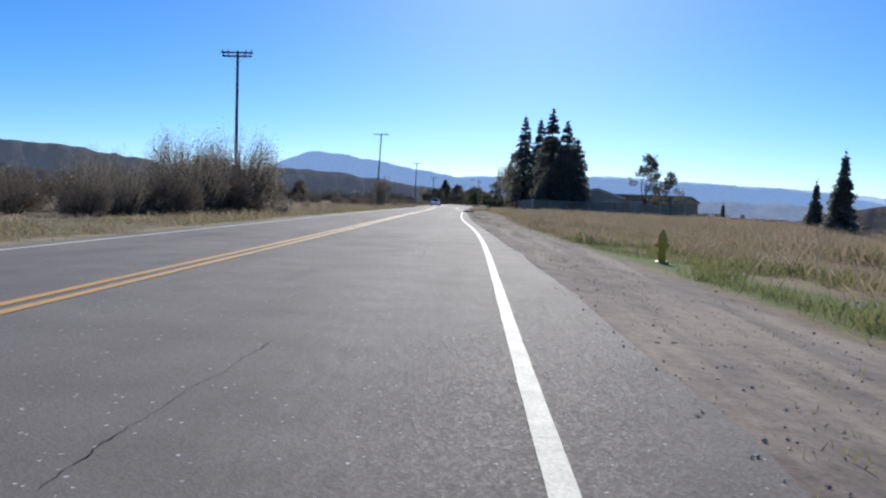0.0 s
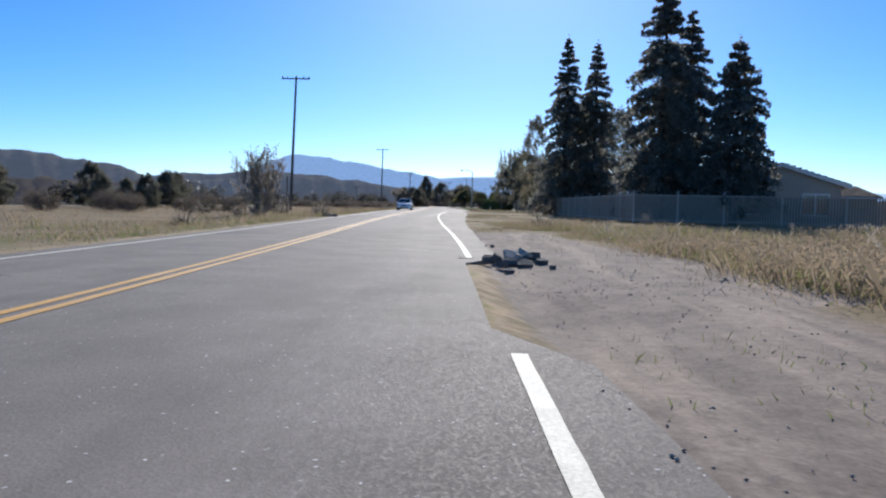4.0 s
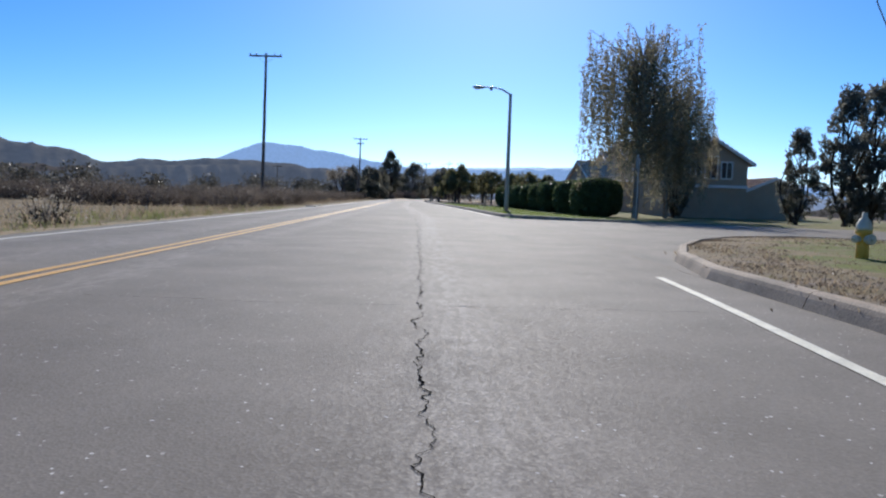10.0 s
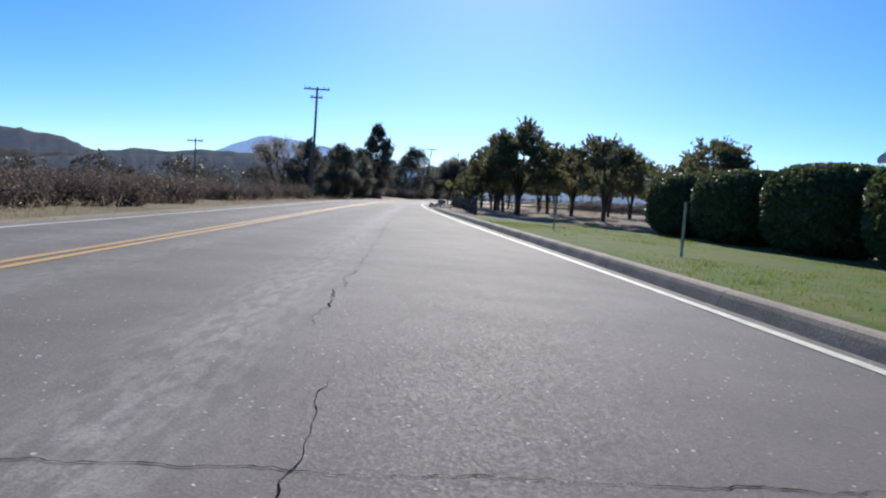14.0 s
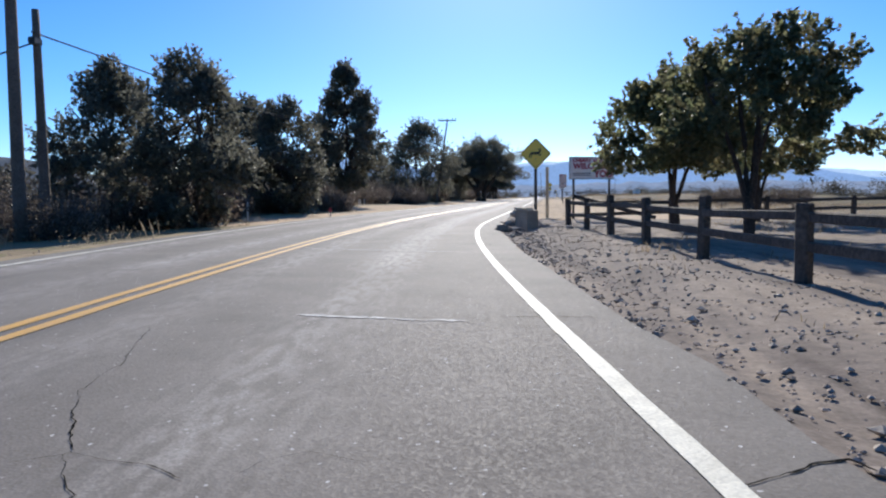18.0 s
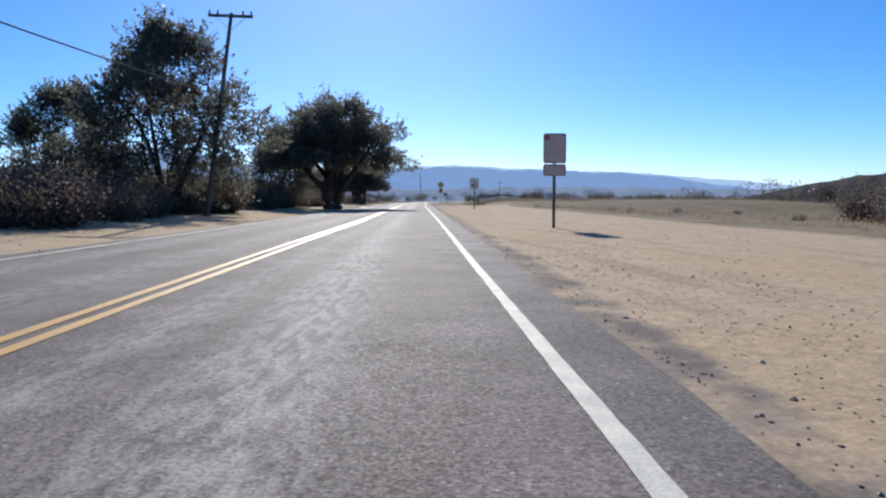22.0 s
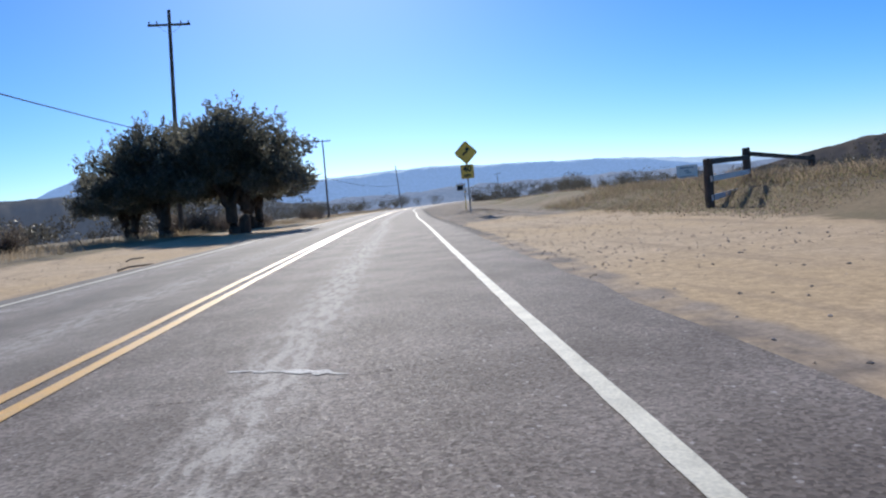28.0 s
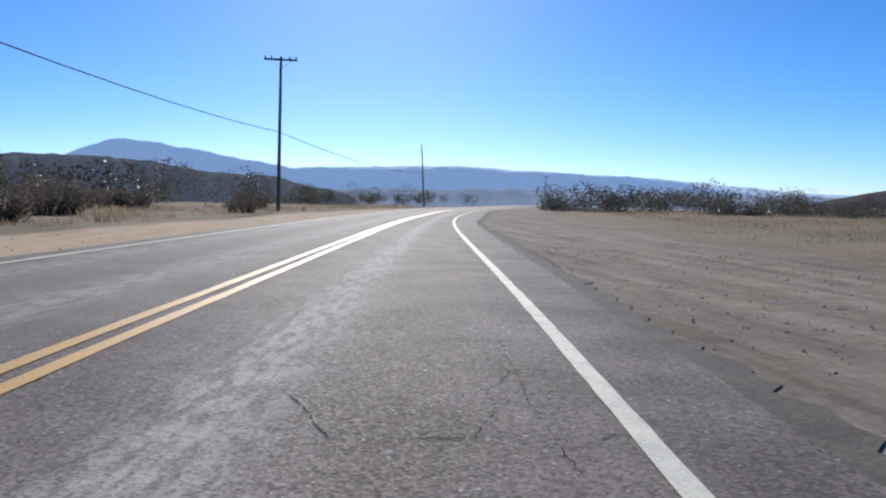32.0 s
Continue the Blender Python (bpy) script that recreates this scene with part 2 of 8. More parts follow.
def ground_material():
    """Dry grass, bare dirt and green turf, laid out by the sheet's own zone attribute and broken up by noise."""
    m = bpy.data.materials.new("ground")
    m.use_nodes = True
    nd, ln = m.node_tree.nodes, m.node_tree.links
    b = nd["Principled BSDF"]
    b.inputs["Roughness"].default_value = 0.95
    b.inputs["Specular IOR Level"].default_value = 0.15
    co = nd.new("ShaderNodeTexCoord")
    zone = nd.new("ShaderNodeAttribute")
    zone.attribute_name = "zone"
    sep = nd.new("ShaderNodeSeparateColor")
    ln.new(zone.outputs["Color"], sep.inputs[0])

    def noise_tex(scale, detail=6):
        n = nd.new("ShaderNodeTexNoise")
        n.inputs["Scale"].default_value = scale
        n.inputs["Detail"].default_value = detail
        ln.new(co.outputs["Object"], n.inputs["Vector"])
        return n

    def mix(a, c, fac, mode="MIX"):
        x = nd.new("ShaderNodeMix")
        x.data_type, x.blend_type = "RGBA", mode
        for socket, val in ((x.inputs["A"], a), (x.inputs["B"], c), (x.inputs["Factor"], fac)):
            if isinstance(val, tuple):
                socket.default_value = (*val, 1)
            elif isinstance(val, (int, float)):
                socket.default_value = val
            else:
                ln.new(val, socket)
        return x.outputs["Result"]

    def ranged(val, lo, hi, a=0.0, c=1.0):
        r = nd.new("ShaderNodeMapRange")
        r.inputs["From Min"].default_value, r.inputs["From Max"].default_value = lo, hi
        r.inputs["To Min"].default_value, r.inputs["To Max"].default_value = a, c
        ln.new(val, r.inputs["Value"])
        return r.outputs["Result"]

    big, mid, fine, lumps = noise_tex(0.25), noise_tex(1.6, 10), noise_tex(38.0), noise_tex(9.0, 9)
    rut = noise_tex(1.0, 7)
    along = nd.new("ShaderNodeMapping")
    along.inputs["Rotation"].default_value = (0, 0, radians(-3))
    along.inputs["Scale"].default_value = (2.2, 0.22, 1.0)
    ln.new(co.outputs["Object"], along.inputs["Vector"])
    ln.new(along.outputs["Vector"], rut.inputs["Vector"])
    dry = mix((0.245, 0.185, 0.11), (0.175, 0.138, 0.075), ranged(big.outputs["Fac"], 0.4, 0.62))
    dirt = mix((0.515, 0.38, 0.243), (0.44, 0.328, 0.21), ranged(mid.outputs["Fac"], 0.4, 0.64))
    dirt = mix(dirt, (0.49, 0.35, 0.2), ranged(big.outputs["Fac"], 0.45, 0.62, 0.0, 0.8))
    green = mix((0.088, 0.135, 0.020), (0.150, 0.152, 0.040), ranged(mid.outputs["Fac"], 0.45, 0.7))
    grey = mix((0.255, 0.208, 0.168), (0.185, 0.150, 0.123), ranged(mid.outputs["Fac"], 0.4, 0.62))
    grey = mix(grey, (0.33, 0.265, 0.205), ranged(rut.outputs["Fac"], 0.5, 0.62, 0.0, 0.85))
    grey = mix(grey, (0.12, 0.095, 0.078), ranged(rut.outputs["Fac"], 0.42, 0.34, 0.0, 0.7))
    dirt = mix(dirt, (0.36, 0.265, 0.17), ranged(rut.outputs["Fac"], 0.46, 0.34, 0.0, 0.75))

    def broken(channel):
        add = nd.new("ShaderNodeMath")
        add.operation = "ADD"
        ln.new(channel, add.inputs[0])
        ln.new(ranged(mid.outputs["Fac"], 0.2, 0.8, -0.3, 0.3), add.inputs[1])
        return ranged(add.outputs[0], 0.38, 0.62)

    c = mix(dry, dirt, broken(sep.outputs[0]))
    c = mix(c, green, broken(sep.outputs[1]))
    c = mix(c, grey, broken(sep.outputs[2]))
    c = mix(c, ranged(fine.outputs["Fac"], 0.3, 0.7, 0.82, 1.17), 1.0, "MULTIPLY")
    c = mix(c, ranged(lumps.outputs["Fac"], 0.32, 0.68, 0.85, 1.14), 1.0, "MULTIPLY")
    ln.new(c, b.inputs["Base Color"])
    bp = nd.new("ShaderNodeBump")
    bp.inputs["Strength"].default_value = 0.16
    bp.inputs["Distance"].default_value = 0.02
    ln.new(fine.outputs["Fac"], bp.inputs["Height"])
    rough = nd.new("ShaderNodeBump")
    rough.inputs["Strength"].default_value = 0.12
    rough.inputs["Distance"].default_value = 0.06
    ln.new(lumps.outputs["Fac"], rough.inputs["Height"])
    ln.new(rough.outputs["Normal"], bp.inputs["Normal"])
    ln.new(bp.outputs["Normal"], b.inputs["Normal"])
    return m


def plain(name, base, rough=0.6, metal=0.0, spec=0.4):
    return material(name, base, rough, metal, vary=0.1, scale=3.0, fine=40.0, bump=0.08, spec=spec)


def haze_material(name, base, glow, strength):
    """Far hills, with the haze of bright air painted in as a glow of the surface."""
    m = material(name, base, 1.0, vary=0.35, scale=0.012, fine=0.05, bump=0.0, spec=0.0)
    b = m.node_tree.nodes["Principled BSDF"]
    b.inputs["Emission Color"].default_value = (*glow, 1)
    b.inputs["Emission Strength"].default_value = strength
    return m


M_ASPHALT = asphalt_material()
M_GROUND = ground_material()
M_WHITE = material("white_road_paint", (0.72, 0.68, 0.55), 0.7, vary=0.16, scale=5.0, fine=70.0, bump=0.2, second=(0.56, 0.53, 0.43))
M_YELLOW = material("yellow_road_paint", (0.66, 0.36, 0.06), 0.55, vary=0.15, scale=7.0, fine=90.0, bump=0.15, second=(0.58, 0.34, 0.10))
M_CRACK = material("crack", (0.018, 0.017, 0.016), 1.0, vary=0.3, scale=8.0, bump=0.0, spec=0.0)
M_DAMP = material("dark_packed_dirt", (0.145, 0.120, 0.098), 0.95, vary=0.3, scale=4.0, fine=40.0, bump=0.3)
M_PALECONCRETE = material("pale_concrete", (0.40, 0.325, 0.245), 0.9, vary=0.2, scale=2.0, fine=40.0, bump=0.3, second=(0.27, 0.215, 0.165))
M_CONCRETE = material("concrete", (0.33, 0.255, 0.185), 0.85, vary=0.25, scale=2.0, fine=50.0, bump=0.2, second=(0.205, 0.16, 0.12))
M_POLE = material("weathered_pole_wood", (0.16, 0.125, 0.10), 0.9, vary=0.35, scale=1.5, fine=30.0, bump=0.4)
M_GREYMETAL = plain("galvanised_steel", (0.34, 0.34, 0.33), 0.5, 0.6)
M_CERAMIC = plain("insulator_ceramic", (0.18, 0.12, 0.10), 0.25)
M_WIRE = plain("cable", (0.06, 0.06, 0.06), 0.9, 0.0, 0.1)
M_LAMPPOST = material("concrete_lamp_post", (0.42, 0.37, 0.31), 0.8, vary=0.12, scale=3.0, fine=70.0, bump=0.2)
M_BARK = material("bark", (0.085, 0.062, 0.048), 0.95, vary=0.4, scale=2.5, fine=22.0, bump=0.7)
M_PALEBARK = material("pale_bark", (0.24, 0.21, 0.18), 0.95, vary=0.4, scale=2.5, fine=22.0, bump=0.6)
M_OAK = leaf_material("oak_leaves", (0.108, 0.108, 0.085), (0.135, 0.128, 0.1), 0.6)
M_CONIFER = leaf_material("conifer_needles", (0.135, 0.138, 0.122), (0.165, 0.162, 0.14), 0.6)
M_BIRCH = leaf_material("birch_leaves", (0.19, 0.178, 0.12), (0.23, 0.19, 0.12), 0.55)
M_ORCHARD = leaf_material("orchard_leaves", (0.115, 0.13, 0.066), (0.175, 0.15, 0.08), 0.6)
M_GREYLEAF = leaf_material("grey_shrub_leaves", (0.25, 0.215, 0.175), (0.19, 0.17, 0.13), 0.5, 0.15)
M_CHAPARRAL = leaf_material("chaparral", (0.105, 0.088, 0.072), (0.14, 0.108, 0.085), 0.4, 0.12)
M_FARWOOD = leaf_material("far_foliage", (0.062, 0.060, 0.050), (0.085, 0.078, 0.062), 0.4, 0.15)
M_HEDGE = leaf_material("hedge_leaves", (0.065, 0.088, 0.036), (0.085, 0.108, 0.048), 0.35)
M_DRYGRASS = grass_material("dry_grass", (0.30, 0.232, 0.160), (0.225, 0.178, 0.118), 0.5)
M_GREENGRASS = grass_material("green_grass", (0.13, 0.16, 0.058), (0.20, 0.185, 0.085), 0.5)
M_LAWN = grass_material("lawn_grass_blades", (0.115, 0.175, 0.022), (0.165, 0.185, 0.035), 0.5)
M_PEBBLE = material("pebbles", (0.48, 0.375, 0.28), 0.95, vary=0.3, scale=2.0, fine=30.0, bump=0.0, second=(0.33, 0.27, 0.22), random_tint=0.35)
M_ROCK = material("rock", (0.30, 0.235, 0.18), 0.9, vary=0.3, scale=3.0, fine=25.0, bump=0.5, second=(0.18, 0.14, 0.11))
M_CLOD = material("dirt_clods", (0.34, 0.275, 0.215), 0.95, vary=0.3, scale=3.0, fine=25.0, bump=0.0, second=(0.25, 0.20, 0.155), random_tint=0.3)
M_PALEROCK = material("pale_rock", (0.50, 0.42, 0.33), 0.9, vary=0.25, scale=3.0, fine=25.0, bump=0.5)
M_RUBBLE = material("broken_asphalt", (0.15, 0.135, 0.12), 0.9, vary=0.3, scale=5.0, fine=40.0, bump=0.5)
M_SIGNYELLOW = plain("yellow_sign_sheet", (0.95, 0.60, 0.09), 0.45)
M_SIGNWHITE = plain("white_sign_sheet", (0.86, 0.80, 0.71), 0.5)
# tan tint puts the notice plates' backlit tone into their colour
M_SIGNTAN = plain("backlit_tone_sign_sheet", (0.60, 0.46, 0.39), 0.6)
M_SIGNBACK = plain("black_sign_ink", (0.02, 0.02, 0.02), 0.5)
M_SIGNPINK = plain("faded_sign_ink", (0.55, 0.40, 0.39), 0.5)
M_SIGNRED = plain("red_sign_ink", (0.42, 0.05, 0.06), 0.5)
M_FENCEWOOD = material("old_fence_wood", (0.10, 0.080, 0.065), 0.9, vary=0.4, scale=3.0, fine=25.0, bump=0.5)
M_PALEWOOD = material("pale_post_wood", (0.46, 0.375, 0.26), 0.85, vary=0.2, scale=4.0, fine=35.0, bump=0.3)
M_FENCESLAT = plain("weathered_fence_slats", (0.215, 0.165, 0.13), 0.6)
M_FENCEMETAL = plain("painted_fence_steel", (0.40, 0.325, 0.27), 0.5)
M_STUCCO = material("stucco", (0.40, 0.34, 0.28), 0.9, vary=0.1, scale=1.0, fine=60.0, bump=0.25)
M_GREYWALL = material("grey_siding", (0.36, 0.27, 0.19), 0.8, vary=0.12, scale=1.0, fine=40.0, bump=0.2)
# dark tone for the shade painted below the roof tile laps
M_LAPSHADE = material("painted_lap_shade", (0.13, 0.10, 0.085), 0.95, vary=0.2, scale=3.0, fine=30.0, bump=0.2)
M_ROOFTILE = material("brown_roof_tile", (0.72, 0.51, 0.365), 0.85, vary=0.14, scale=2.0, fine=14.0, bump=0.4, random_tint=0.4)
M_ROOFDARK = material("dark_brown_roof_tile", (0.20, 0.155, 0.13), 0.85, vary=0.2, scale=2.0, fine=14.0, bump=0.4)
M_TRIM = plain("white_trim", (0.70, 0.69, 0.66), 0.6)
M_GLASS = plain("dark_window_glass", (0.03, 0.035, 0.04), 0.08, spec=0.8)
M_HYDRANT = plain("yellow_hydrant_paint", (0.68, 0.38, 0.06), 0.5)
M_PALECAP = plain("pale_cap_paint", (0.55, 0.50, 0.38), 0.5)
M_CARPAINT = plain("white_car_paint", (0.9, 0.9, 0.9), 0.2, spec=0.6)
M_RUBBER = plain("rubber", (0.025, 0.025, 0.025), 0.8)
M_CHROME = plain("chrome", (0.6, 0.6, 0.6), 0.15, 0.9)


# ---- building helpers ----
def mesh_from(name, verts, faces):
    me = bpy.data.meshes.new(name)
    me.from_pydata([tuple(v) for v in verts], [], [tuple(f) for f in faces])
    me.update()
    return me


def part(name, data, mat, parent=None, label="", smooth=False):
    """Links a bmesh or a mesh as one object under a thing or a part."""
    if isinstance(data, bmesh.types.BMesh):
        me = bpy.data.meshes.new(name)
        data.normal_update()
        data.to_mesh(me)
        data.free()
    else:
        me = data
    if not me.materials:
        me.materials.append(mat)
    if smooth:
        me.polygons.foreach_set("use_smooth", [True] * len(me.polygons))
    ob = new(name, me)
    ob.parent = parent
    if label:
        ob["label"] = label
    return ob


def thing(name, at, label, category, group="", turn=0.0, kind=""):
    ob = new(name)
    ob.empty_display_size = 0.1
    ob.matrix_world = pose(at[0], at[1], at[2] if len(at) > 2 else 0.0, 0, 0, turn)
    return tagged(ob, label, category, group, kind)


def box(x0, x1, y0, y1, z0, z1, bevel=0.0, bm=None):
    bm = bm or bmesh.new()
    made = bmesh.ops.create_cube(bm, size=1.0, matrix=Matrix.Translation(((x0 + x1) / 2, (y0 + y1) / 2, (z0 + z1) / 2)) @ Matrix.Diagonal((x1 - x0, y1 - y0, z1 - z0, 1)))
    if bevel:
        es = {e for v in made["verts"] for e in v.link_edges}
        bmesh.ops.bevel(bm, geom=list(es), offset=bevel, segments=2, affect="EDGES")
    return bm


def beam(a, b, w, h, bevel=0.0, bm=None):
    """A squared timber or bar from a to b."""
    bm = bm or bmesh.new()
    a, b = Vector(a), Vector(b)
    d = b - a
    q = d.to_track_quat("Y", "Z").to_matrix().to_4x4()
    m = Matrix.Translation((a + b) / 2) @ q @ Matrix.Diagonal((w, d.length, h, 1))
    made = bmesh.ops.create_cube(bm, size=1.0, matrix=m)
    if bevel:
        es = {e for v in made["verts"] for e in v.link_edges}
        bmesh.ops.bevel(bm, geom=list(es), offset=bevel, segments=1, affect="EDGES")
    return bm


def tube_data(path, radii, sides=8):
    """Rings along a path, closed at both ends."""
    pts = [Vector(p) for p in path]
    verts, faces = [], []
    for i, p in enumerate(pts):
        d = (pts[min(i + 1, len(pts) - 1)] - pts[max(i - 1, 0)]).normalized()
        side = d.cross(Vector((0.31, 0.95, 0.05))).normalized() if abs(d.z) < 0.99 else Vector((1, 0, 0))
        up = side.cross(d).normalized()
        for k in range(sides):
            a = 2 * math.pi * k / sides
            verts.append(p + (side * math.cos(a) + up * math.sin(a)) * radii[i])
    for i in range(len(pts) - 1):
        for k in range(sides):
            k2 = (k + 1) % sides
            faces.append((i * sides + k, i * sides + k2, (i + 1) * sides + k2, (i + 1) * sides + k))
    faces.append(tuple(range(sides - 1, -1, -1)))
    faces.append(tuple((len(pts) - 1) * sides + k for k in range(sides)))
    return verts, faces


def joined(pieces):
    verts, faces = [], []
    for v, f in pieces:
        o = len(verts)
        verts += v
        faces += [tuple(i + o for i in q) for q in f]
    return verts, faces


def tubes(name, lines, sides=8):
    return mesh_from(name, *joined([tube_data(p, r, sides) for p, r in lines]))


def revolve(profile, sides=16):
    """A turned form about z from (radius, height) pairs."""
    verts, faces = [], []
    for r, z in profile:
        for k in range(sides):
            a = 2 * math.pi * k / sides
            verts.append((r * math.cos(a), r * math.sin(a), z))
    for i in range(len(profile) - 1):
        for k in range(sides):
            k2 = (k + 1) % sides
            faces.append((i * sides + k, i * sides + k2, (i + 1) * sides + k2, (i + 1) * sides + k))
    faces.append(tuple(range(sides - 1, -1, -1)))
    faces.append(tuple((len(profile) - 1) * sides + k for k in range(sides)))
    return mesh_from("turned", verts, faces)


def smooth_knots(knots, width=5.0):
    ys = np.arange(-260.0, 620.0, 1.0)
    raw = np.interp(ys, [k[0] for k in knots], [k[1] for k in knots])
    lo, hi = knots[0], knots[-1]
    raw[ys < lo[0]] = lo[1] + (ys[ys < lo[0]] - lo[0]) * (knots[1][1] - lo[1]) / (knots[1][0] - lo[0])
    raw[ys > hi[0]] = hi[1] + (ys[ys > hi[0]] - hi[0]) * (hi[1] - knots[-2][1]) / (hi[0] - knots[-2][0])
    k = np.exp(-0.5 * (np.arange(-20, 21) / width) ** 2)
    k /= k.sum()
    padded = np.concatenate([raw[0] + (raw[1] - raw[0]) * np.arange(-20, 0), raw, raw[-1] + (raw[-1] - raw[-2]) * np.arange(1, 21)])
    soft = np.convolve(padded, k, "valid")
    return lambda y: float(np.interp(y, ys, soft))


def spline_knots(knots):
    """A natural cubic through the knots, straight beyond both ends."""
    xs = np.array([k[0] for k in knots], float)
    ys = np.array([k[1] for k in knots], float)
    n, h = len(xs), np.diff(xs)
    a, b = np.eye(n), np.zeros(n)
    for i in range(1, n - 1):
        a[i, i - 1], a[i, i], a[i, i + 1] = h[i - 1], 2 * (h[i - 1] + h[i]), h[i]
        b[i] = 6 * ((ys[i + 1] - ys[i]) / h[i] - (ys[i] - ys[i - 1]) / h[i - 1])
    m = np.linalg.solve(a, b)

    def at(y):
        i = int(min(max(np.searchsorted(xs, y) - 1, 0), n - 2))
        if y < xs[0]:
            return float(ys[0] + (y - xs[0]) * (ys[1] - ys[0]) / h[0])
        if y > xs[-1]:
            return float(ys[-1] + (y - xs[-1]) * (ys[-1] - ys[-2]) / h[-1])
        u, v = xs[i + 1] - y, y - xs[i]
        return float((m[i] * u ** 3 + m[i + 1] * v ** 3) / (6 * h[i]) + (ys[i] / h[i] - m[i] * h[i] / 6) * u + (ys[i + 1] / h[i] - m[i + 1] * h[i] / 6) * v)

    return at


# ---- the road's lines in plan: x by y ----
YELLOW = smooth_knots([(-60, 16.9), (-35, 15.6), (-20, 14.7), (12, 13.15), (28, 12.0), (38, 11.25), (62, 9.9), (72, 9.3), (90, 8.65), (115, 7.4), (134, 6.35), (160, 4.9), (170, 4.35), (185, 4.0), (196, 4.0), (203, 4.5), (210, 5.2), (220, 6.6), (231, 8.1), (240, 9.15), (248, 10.3), (262, 11.95), (293, 15.7), (302, 16.8), (315, 18.5), (327, 20.1), (342, 22.5), (359, 25.3), (385, 31.0), (430, 47.0)])
EDGE_R = spline_knots([(-61, 20.15), (-52, 19.80), (-43, 19.487), (-34, 18.984), (-25, 18.285), (-16, 17.728), (-7, 17.321), (2, 16.948), (11, 16.492), (20, 15.869), (29, 15.12), (38, 14.458), (47, 13.88), (58, 13.38), (63, 13.222), (67, 13.18), (71, 13.25), (75, 13.454), (79, 13.709), (84, 14.08), (90, 14.46), (98, 14.65), (112, 14.25), (126, 13.163), (136, 12.30), (146, 11.25), (156, 10.11), (165, 9.177), (174, 8.304), (182, 7.66), (189, 7.22), (195, 7.05), (201, 7.26), (207, 7.93), (213, 8.69), (220, 9.658), (229, 10.777), (240, 12.126), (252, 13.59), (264, 15.02), (278, 16.68), (291, 18.24), (303, 19.77), (315, 21.33), (327, 22.85), (338, 24.45), (350, 26.017), (362, 27.909), (385, 33.6), (430, 50.0)])
PAVE_R = smooth_knots([(-60, 20.9), (-48, 20.35), (-22, 18.5), (12, 16.85), (20, 16.5), (32, 15.95), (62, 15.5), (80, 15.3), (92, 15.05), (112, 14.6), (127, 13.24), (142, 11.9), (150, 11.05), (157, 10.3), (170, 8.95), (179, 8.15), (186, 7.85), (192, 7.6), (198, 7.5), (208, 8.45), (218, 9.8), (238, 12.4), (260, 15.15), (292, 19.2), (310, 21.4), (325, 23.1), (337, 24.9), (358, 27.9), (385, 34.4), (430, 51.0)], 3.0)
EDGE_L = smooth_knots([(-60, 14.3), (-38, 12.95), (-20, 11.8), (16, 10.3), (38, 8.9), (66, 7.1), (85, 6.3), (133, 4.2), (162, 2.6), (180, 1.6), (195, 1.0), (205, 1.4), (215, 2.6), (224, 3.7), (245, 6.7), (262, 8.8), (300, 13.6), (333, 17.9), (345, 19.9), (359, 22.4), (385, 28.0), (430, 44.0)])


def pave_l(y):
    return EDGE_L(y) - 0.45


KERB_A = (66.0, 92.0)
KERB_B = (113.0, 177.0)
STREET = (101.2, 112.2)


def CORNER(y):
    """Where the kerb turns into the side street."""
    return float(np.interp(y, [91.8, 94.2, 96.0, 98.0, 99.7, 100.8, 101.2], [15.05, 15.4, 16.0, 16.95, 18.25, 20.05, 22.05]))


def kerbed(y):
    return 1.0 if KERB_A[0] <= y <= KERB_B[1] else 0.0


